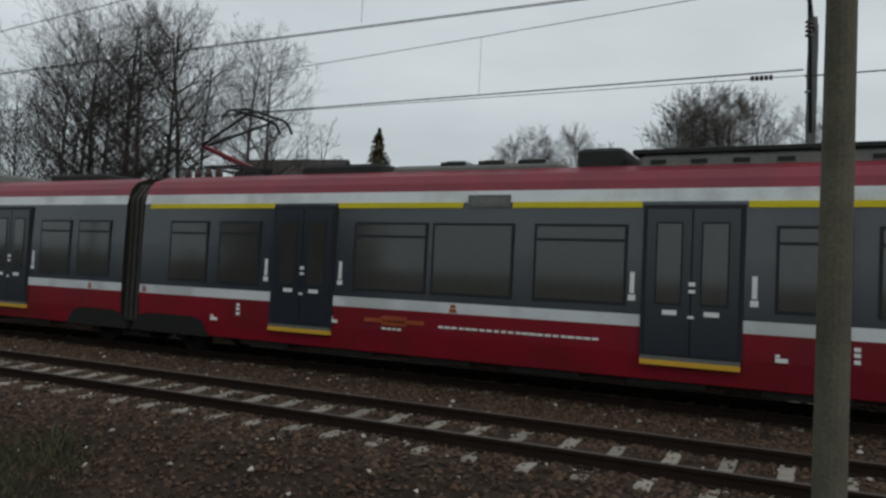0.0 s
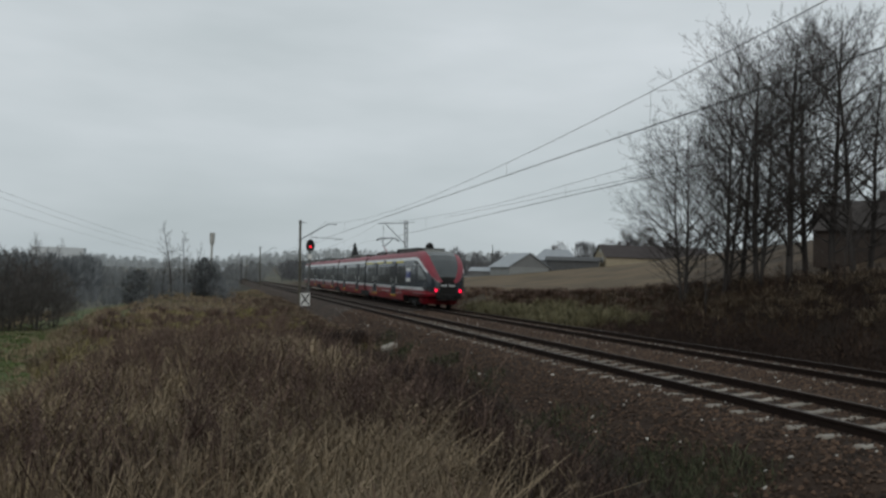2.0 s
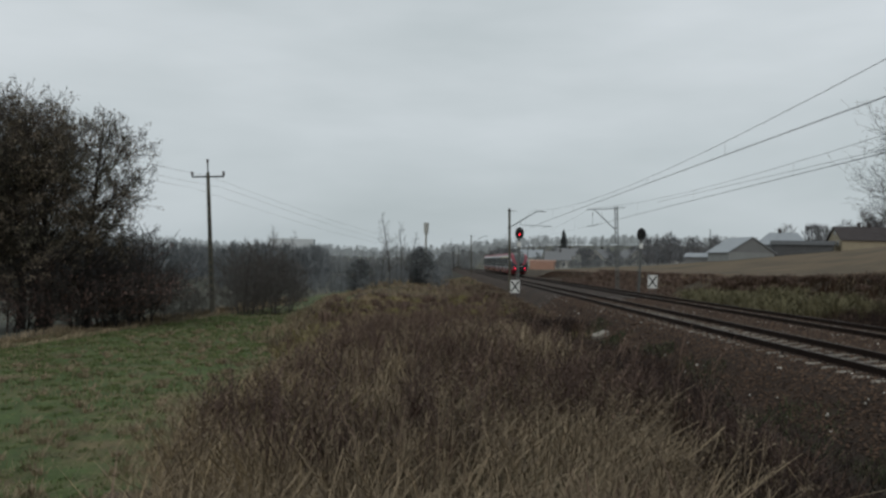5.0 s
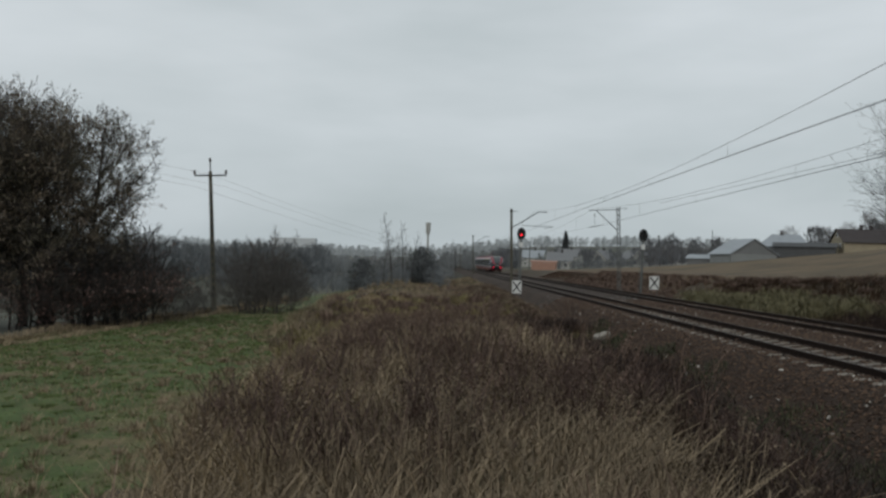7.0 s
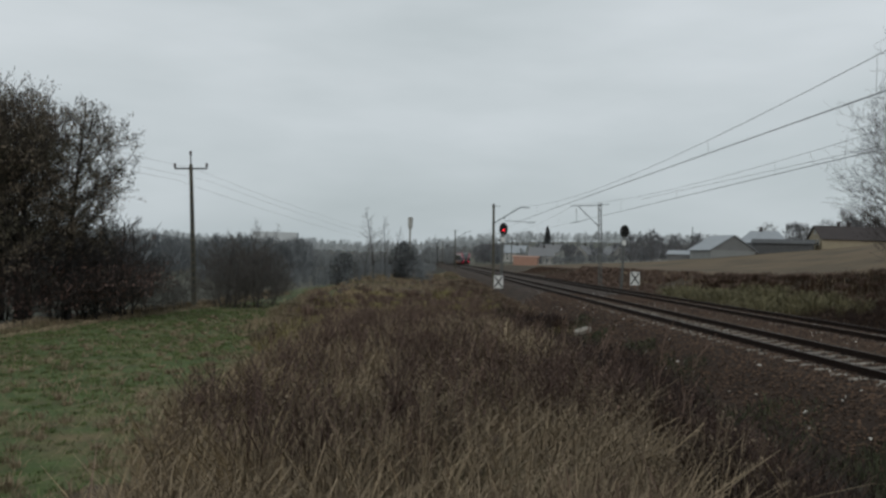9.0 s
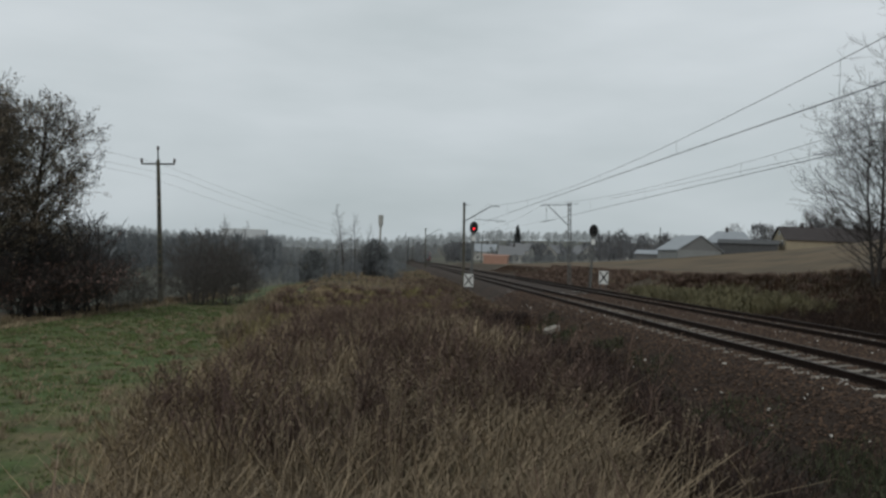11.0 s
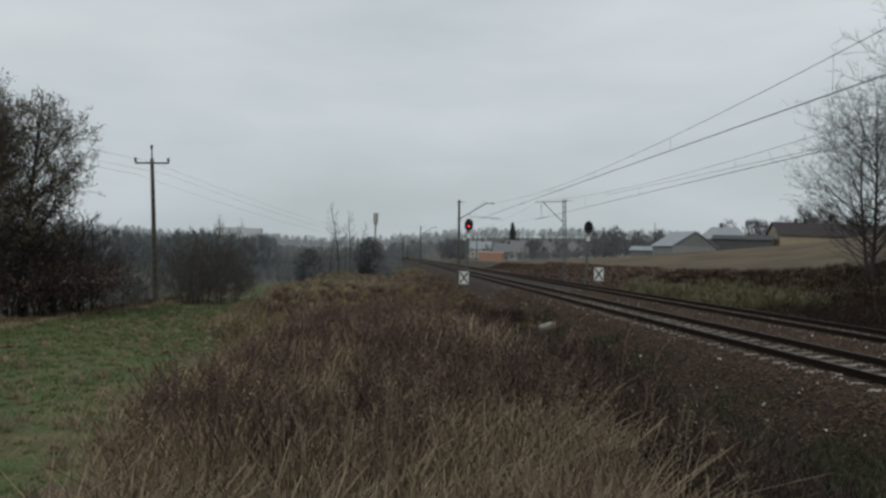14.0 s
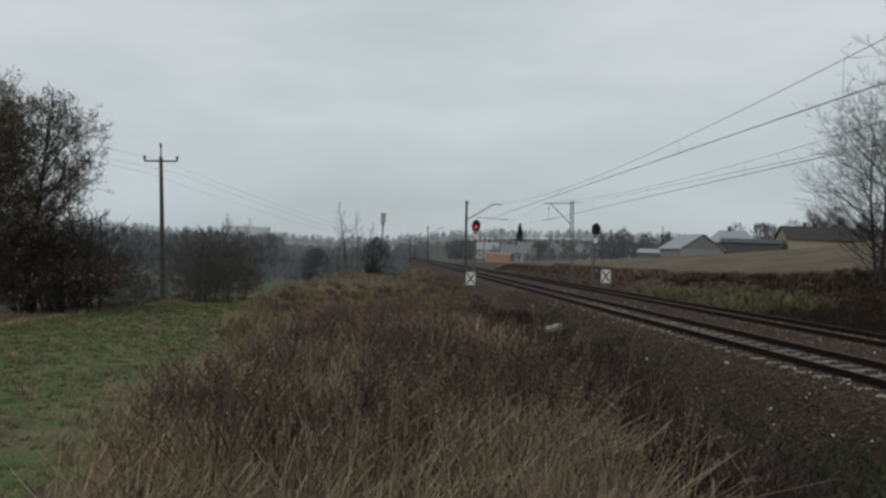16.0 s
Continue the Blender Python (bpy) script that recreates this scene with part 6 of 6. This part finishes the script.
grass("ditch_straw", spread_points(15000, 3.6, 6.6, -8, 70, 1.3, 10), 0.24, 0.006, 0.7, M_STRAWDARK, "dead grass in the ditch", 10)


def weed_template(seed, twigs=11):
    """A dead stalk with side sprigs and small seed heads."""
    rng = np.random.default_rng(seed)
    items, v, f = [], [], []
    z = np.linspace(0, 1, 4)
    items.append((np.stack([0.05 * np.sin(z * 2), 0.03 * z, z], 1), 0.006 * (1.2 - z)))
    heads = []
    for i in range(twigs):
        s = rng.uniform(0.3, 1.0)
        a = rng.uniform(0, 6.3)
        b = np.array([0.05 * math.sin(s * 2), 0.03 * s, s])
        ln = rng.uniform(0.1, 0.26)
        e = b + np.array([math.cos(a) * ln * 0.7, math.sin(a) * ln * 0.7, ln])
        items.append((np.array([b, (b + e) / 2 + [0, 0, -0.02], e]), np.array([0.0035, 0.003, 0.002])))
        heads += [b + (e - b) * q for q in (0.55, 0.75, 1.0)]
    v, f = tubes(items, 3)
    h = np.array(heads)
    lv, lf = scatter(LEAF_V, LEAF_F, h, rng.uniform(0, 6.3, len(h)), rng.uniform(0.025, 0.05, len(h)), rng.uniform(-1.2, 1.2, len(h)))
    return np.concatenate([v, lv]), np.concatenate([f, lf + len(v)])


def weeds(name, pos, h0, h1, material, label, seed):
    rng = np.random.default_rng(seed)
    tv, tf = weed_template(seed)
    v, f = scatter(tv, tf, pos, rng.uniform(0, 6.3, len(pos)), rng.uniform(h0, h1, len(pos)), rng.normal(0, 0.16, len(pos)))
    stuff(name, (v, f), material, label, "weeds")


def tussocks(name, centres, blades_each, h, radius, material, label, seed, arch=0.9):
    """Clumps of dead grass: blades that spring from one root and arch outwards."""
    rng = np.random.default_rng(seed)
    n = len(centres) * blades_each
    c = np.repeat(centres, blades_each, 0)
    size = np.repeat(rng.uniform(0.6, 1.3, len(centres)), blades_each)
    lean = np.repeat(rng.normal(0, 0.25, (len(centres), 2)), blades_each, 0)
    a = rng.uniform(0, 2 * np.pi, n)
    rr = radius * size * np.sqrt(rng.random(n))
    out = np.stack([np.cos(a), np.sin(a), 0 * a], 1)
    root = c + out * (rr * 0.45)[:, None]
    hh = h * size * rng.uniform(0.5, 1.2, n)
    reach = hh * arch * rng.uniform(0.15, 1.0, n) * (0.3 + rr / radius)
    way = out + np.concatenate([lean, np.zeros((n, 1))], 1)
    up = np.array([0, 0, 1.0])
    droop = rng.uniform(0.2, 1.0, n)
    d = np.hypot(c[:, 0], c[:, 1])
    w = ((0.0024 + 0.0006 * d) * rng.uniform(0.6, 1.5, n))[:, None] / 2
    side = np.stack([-np.sin(a + 0.7), np.cos(a + 0.7), 0 * a], 1)
    p1 = root + way * (reach * 0.25)[:, None] + up * (hh * 0.62)[:, None]
    p2 = root + way * (reach * 0.65)[:, None] + up * (hh * 0.95)[:, None]
    p3 = root + way * reach[:, None] + up * (hh * droop)[:, None]
    v = np.stack([root - side * w, root + side * w, p1 - side * w, p1 + side * w, p2 - side * w * 0.7, p2 + side * w * 0.7, p3], 1).reshape(-1, 3)
    o = np.arange(n)[:, None, None] * 7
    f = (np.array([[0, 1, 3], [0, 3, 2], [2, 3, 5], [2, 5, 4], [4, 5, 6]])[None] + o).reshape(-1, 3)
    stuff(name, (v, f), material, label, "grass")


NEAR_STRAW = lambda u, y: np.hypot((u - 1.35) / 0.62, (y - 4.5) / 1.9)
MIDDLE = lambda u, y, r: (NEAR_STRAW(u, y) > 0.95) & (lumps(u, y, 1.5) < -0.1 + 0.55 * (u + 1.9) + 0.5 * (r - 0.5)) & (patches(u, y, 2.1) > -0.1 + r * 0.22)
weeds("dead_weeds", clear(spread_points(7000, -2.8, 3.0, 3.6, 26, 1.3, 21, MIDDLE), 5.6), 0.4, 0.85, M_WEEDDARK, "tall dead brown weeds with seed heads", 21)
weeds("dead_weeds", clear(spread_points(700, -2.3, 2.4, 4.5, 40, 1.4, 22), 3.2), 0.5, 0.9, M_STRAWDARK, "tall dry pale weeds with seed heads", 22)
weeds("tall_stalks", clear(spread_points(230, -2.3, 2.2, 5.5, 34, 1.2, 24), 5.5), 0.75, 1.15, M_WEED, "single tall dead stalks above the weeds", 24)
weeds("ditch_weeds", spread_points(2200, 1.9, 4.8, 2.6, 40, 1.4, 23), 0.25, 0.7, M_DARKBRUSH, "dark dead weeds in the ditch", 23)


def arcs(name, pos, length, material, label, seed, rise=0.6, r=0.006):
    """Arching bramble canes with a few shrivelled leaves."""
    rng = np.random.default_rng(seed)
    s = np.linspace(0, 1, 5)
    tv, tf = tubes([(np.stack([s, 0.1 * np.sin(3 * s), rise * np.sin(np.pi * (0.1 + 0.75 * s)) - rise * 0.3], 1), np.full(5, r) * (1.3 - s))], 3)
    h = np.array([(q, 0.1 * math.sin(3 * q), rise * math.sin(math.pi * (0.1 + 0.75 * q)) - rise * 0.3) for q in (0.25, 0.4, 0.55, 0.7, 0.85, 1.0)])
    lv, lf = scatter(LEAF_V, LEAF_F, h, rng.uniform(0, 6.3, 6), rng.uniform(0.05, 0.11, 6), rng.uniform(-1.2, 1.2, 6))
    tv, tf = np.concatenate([tv, lv]), np.concatenate([tf, lf + len(tv)])
    v, f = scatter(tv, tf, pos, rng.uniform(0, 6.3, len(pos)), rng.uniform(0.5, 1.3, len(pos)) * length, rng.normal(0, 0.4, len(pos)))
    stuff(name, (v, f), material, label, "brush")


arcs("ditch_brambles", spread_points(9000, 1.7, 4.7, 2.0, 42, 1.4, 31, lambda u, y, r: NEAR_STRAW(u, y) > 1.15), 0.6, M_BRAMBLE, "dark bramble canes along the ditch", 31)
arcs("bank_brambles", spread_points(6500, 17.6, 23.5, -6, 34, 1.0, 32), 0.9, M_BRAMBLE, "dark bramble thicket on the bank", 32, 0.75, 0.009)
arcs("bank_foot_brambles", spread_points(2200, 16.6, 19.5, -10, 36, 1.1, 33), 0.8, M_BRAMBLE, "brown brush at the foot of the bank", 33, 0.7, 0.008)
grass("bank_grass", spread_points(32000, 17.0, 27.0, -12, 60, 1.0, 34), 0.42, 0.018, 0.7, M_BANKGRASS, "dead brown grass on the bank", 34, 0.0004)
grass("bank_straw", spread_points(9000, 19.0, 27.0, -12, 90, 1.0, 35, lambda u, y, r: patches(u, y, 0.4) > 0.1 + 0.4 * r), 0.45, 0.016, 0.7, M_STRAWDULL, "patches of dry grass on the bank", 35, 0.0004)
tussocks("olive_brush", spread_points(95, 17.2, 20.6, 34, 56, 1.0, 36, lambda u, y, r: lumps(u, y * 0.6, 0.8) > -0.2), 130, 0.85, 0.75, M_OLIVE, "yellow-green brush at the foot of the bank", 36, 1.0)
tussocks("bank_clumps", spread_points(420, 17.0, 25.5, 30, 110, 1.1, 38), 70, 0.45, 0.6, M_WEED, "brown dead brush clumps on the bank", 38, 1.1)
tussocks("bank_tawny_clumps", spread_points(620, 21.0, 30.0, 0, 34, 1.0, 45, lambda u, y, r: lumps(u * 0.7, y * 0.5, 0.9) > -0.2), 60, 0.34, 0.6, M_STRAWDARK, "tawny dead grass clumps high on the bank", 45, 1.2)
grass("hill_grass", spread_points(40000, 24.0, 75.0, -8, 95, 0.9, 37, lambda u, y, r: u < 24.5 + 55 * r ** 1.5), 0.2, 0.010, 1.0, M_STRAWDARK, "dry grass on the hillside field", 37, 0.0005)
grass("dark_ditch_brush", spread_points(34000, 1.7, 4.7, 1.5, 32, 1.3, 44, lambda u, y, r: (patches(u, y, 1.0) > -0.5 + 0.8 * r) & (NEAR_STRAW(u, y) > 1.05)), 0.36, 0.007, 0.7, M_DARKBRUSH, "dark dead brush in the ditch", 44)
# the far ridge beside the line: mixed clumps
for k, (mt, n, h, lab) in enumerate(((M_STRAWDULL, 12000, 0.45, "brown weeds beside the line"), (M_STRAWDULL, 20000, 0.42, "dry grass clumps beside the line"), (M_OLIVE, 17000, 0.4, "yellowish grass clumps beside the line"), (M_DARKBRUSH, 4000, 0.55, "dark brush clumps beside the line"))):
    grass("far_ridge_growth", spread_points(n, -5.8, 5.9, 28, 150, 1.3, 50 + k, lambda u, y, r: lumps(u * 1.3 + 17 * k, y * 0.5 + 9 * k, 0.9) > -0.25 + 0.5 * r + (0.1 if k else -0.5)), h, 0.012, 0.6, mt, lab, 50 + k, 0.0005)
arcs("ridge_brambles", spread_points(2600, -5.0, 5.8, 38, 120, 1.1, 56, lambda u, y, r: lumps(u * 1.1, y * 0.35, 1.0) > 0.15), 1.0, M_WEED, "brown bramble thickets on the far ridge", 56, 0.9, 0.012)
weeds("bank_weeds", spread_points(700, 17.0, 24.0, -10, 36, 1.0, 39), 0.5, 1.1, M_BANKGRASS, "tall dead weeds on the bank", 39)
arcs("bank_thicket", spread_points(5500, 18.2, 25.0, -16, 9, 1.0, 40), 1.4, M_BRAMBLE, "dense dark bramble thicket on the bank", 40, 0.75, 0.009)
grass("far_bank_grass", spread_points(14000, 16.8, 26.0, 34, 150, 1.2, 41), 0.27, 0.02, 1.0, M_WEED, "brown dead grass on the low bank", 41)
grass("foreground_grass", clear(spread_points(16000, -2.4, 1.6, 2.2, 9, 1.0, 42), 2.0), 0.40, 0.006, 0.7, M_STRAWDARK, "dull dead grass on the ridge", 42)
grass("foreground_straw", clear(spread_points(6000, -2.3, 1.6, 2.2, 10, 1.0, 43, lambda u, y, r: patches(u, y, 1.1) > 0.0), 3.0), 0.42, 0.004, 0.9, M_STRAWDULL, "tall pale dry grass on the ridge", 43)
grass("bank_russet", spread_points(11000, 17.0, 24.5, 6, 40, 1.0, 61, lambda u, y, r: patches(u, y, 1.2) > 0.0 + 0.4 * r), 0.4, 0.014, 0.8, M_RUST, "russet dead grass on the bank", 61, 0.0004)
grass("trodden_grass", clear(spread_points(14000, -3.1, 2.3, -12, 2.4, 1.0, 62), 0.7), 0.3, 0.006, 0.8, M_STRAWDARK, "short trodden dead grass on the ridge", 62)
grass("ditch_edge_brush", spread_points(11000, 2.0, 4.7, -12, 2.0, 1.0, 63), 0.34, 0.008, 0.7, M_DARKBRUSH, "dark dead brush in the ditch", 63)
# grass that creeps up the foot of the ballast
FOOT = spread_points(26000, 5.8, 6.75, 0, 34, 1.3, 64, lambda u, y, r: patches(u, y, 1.3) > -0.15 + 0.7 * r + 0.5 * (u - 6.1))
FOOT[:, 2] = np.interp(FOOT[:, 0] - bend_of(FOOT[:, 1]), [5.8, 6.0, 6.5, 6.95], [-1.12, -1.04, -0.72, -0.33]) + rail_z(FOOT[:, 1])
grass("ballast_foot_grass", FOOT, 0.15, 0.006, 0.8, M_DITCHGRASS, "dull green grass creeping up the ballast", 64)
grass("straw_clumps", clear(spread_points(20000, -2.6, 1.6, 2.6, 24, 1.4, 65, lambda u, y, r: patches(u, y, 2.1) < -0.1 - 0.25 * r), 2.4), 0.6, 0.006, 0.6, M_STRAW, "pale dry grass clumps between the weeds", 65)


# clumped dead grass over the ridge
tussocks("straw_tussocks", clear(spread_points(620, -2.9, 0.9, 3.0, 30, 1.4, 71, STRIP_STRAW), 5.0), 100, 0.52, 0.34, M_STRAW, "arching pale dry grass tussocks along the meadow", 71)
tussocks("dull_tussocks", clear(spread_points(760, -2.45, 1.9, 3.0, 34, 1.4, 72), 2.4), 80, 0.5, 0.3, M_STRAWDULL, "arching dull dead grass tussocks on the ridge", 72, 1.3)
tussocks("dark_tussocks", clear(spread_points(620, -2.2, 2.4, 4.0, 26, 1.3, 73, MIDDLE), 5.2), 70, 0.55, 0.3, M_WEEDDARK, "dark brown dead tussocks on the ridge", 73, 0.6)
BRUSH = lambda u, y, r: (u < 3.4 + 0.11 * y) & (u > 1.9 - 0.02 * y) & (NEAR_STRAW(u, y) > 1.3) & (lumps(u * 1.4, y * 0.8, 1.0) > -0.45) & ~((u > 4.6) & (y > 22) & (y < 29.5))
tussocks("bramble_mounds", spread_points(900, 1.5, 5.8, 3.4, 34, 1.15, 76, BRUSH), 80, 0.52, 0.42, M_BRAMBLE, "dark red-brown bramble mounds along the ditch", 76, 1.0)
tussocks("russet_mounds", spread_points(260, 1.8, 5.6, 4.0, 34, 1.25, 77, BRUSH), 70, 0.5, 0.36, M_RUST, "russet dead brush between the brambles", 77, 1.0)
tussocks("meadow_clumps", spread_points(1100, -11.0, -3.1, 5.0, 40, 1.5, 78, lambda u, y, r: r < 0.25 + 0.75 * np.clip((u + 6.5) / 3.4, 0, 1)), 40, 0.13, 0.2, M_STRAWDULL, "small bleached tussocks in the meadow", 78, 1.1)
tussocks("meadow_green_clumps", spread_points(1300, -13.0, -3.0, 5.0, 45, 1.5, 79), 36, 0.075, 0.24, M_GREENGRASS, "fresh green tussocks in the meadow", 79, 1.1)
tussocks("pale_stand", spread_points(120, 0.2, 1.8, 9.0, 17, 1.0, 80, lambda u, y, r: lumps(u, y, 1.7) > -0.35), 90, 0.72, 0.3, M_STRAWDULL, "stand of upright pale dead grass on the ridge", 80, 0.45)
tussocks("far_ridge_clumps", spread_points(300, -4.5, 4.4, 24, 75, 1.2, 81, lambda u, y, r: lumps(u, y * 0.6, 1.3) > -0.2), 70, 0.38, 0.5, M_STRAWDARK, "dull dead grass clumps on the far ridge", 81)
tussocks("far_ridge_olive", spread_points(240, -4.0, 4.6, 22, 70, 1.2, 82, lambda u, y, r: lumps(u + 5, y * 0.6 + 3, 1.3) > -0.2), 70, 0.45, 0.5, M_YELLOWGRASS, "yellowish grass clumps on the far ridge", 82)
tussocks("near_tussocks", clear(spread_points(95, -2.2, 1.4, 2.7, 5.6, 1.0, 83), 2.5), 100, 0.36, 0.3, M_STRAWDARK, "low arching dead grass at the top of the ridge", 83, 1.4)
tussocks("far_ridge_dark", spread_points(260, -4.0, 4.8, 20, 70, 1.2, 84, lambda u, y, r: lumps(u + 2, y * 0.6 - 5, 1.3) > -0.1), 70, 0.6, 0.4, M_WEED, "brown dead weed clumps on the far ridge", 84, 0.5)
tussocks("slope_clumps", spread_points(330, 3.6, 6.2, 31, 95, 1.1, 85), 60, 0.34, 0.45, M_STRAWDARK, "dead grass clumps at the foot of the ballast", 85, 1.1)
tussocks("slope_russet_clumps", spread_points(200, 3.6, 6.2, 31, 90, 1.1, 86), 60, 0.36, 0.4, M_RUST, "russet brush clumps at the foot of the ballast", 86, 1.0)
tussocks("green_tussocks", clear(spread_points(150, -2.3, 0.9, 2.6, 8, 1.0, 74), 2.4), 90, 0.3, 0.26, M_OLIVE, "olive-green grass tussocks on the ridge", 74)
tussocks("ditch_straw_tussocks", spread_points(55, 0.9, 1.75, 3.0, 6.4, 1.0, 75), 110, 0.36, 0.3, M_STRAWDULL, "pale dry grass tussocks beside the ditch", 75)


# ---- what moves: the train draws away along the far track ----
def motions():
    rows = []
    for i in range(33):
        t = 0.5 * i
        y = -7.1 + 25.8 * t + float(np.interp(t, [0, 0.5, 1.0, 2.5], [0, -0.1, 0.25, 0.5]))
        x0, x1 = TRACK2 + float(bend_of(y + 5)), TRACK2 + float(bend_of(y + 70))
        yaw = -math.degrees(math.atan2(x1 - x0, 65))
        rows.append((t, pose(TRACK2 + float(bend_of(y)), y, float(rail_z(y + 20)), 0, 0, yaw)))
    walk(train, rows)


motions()
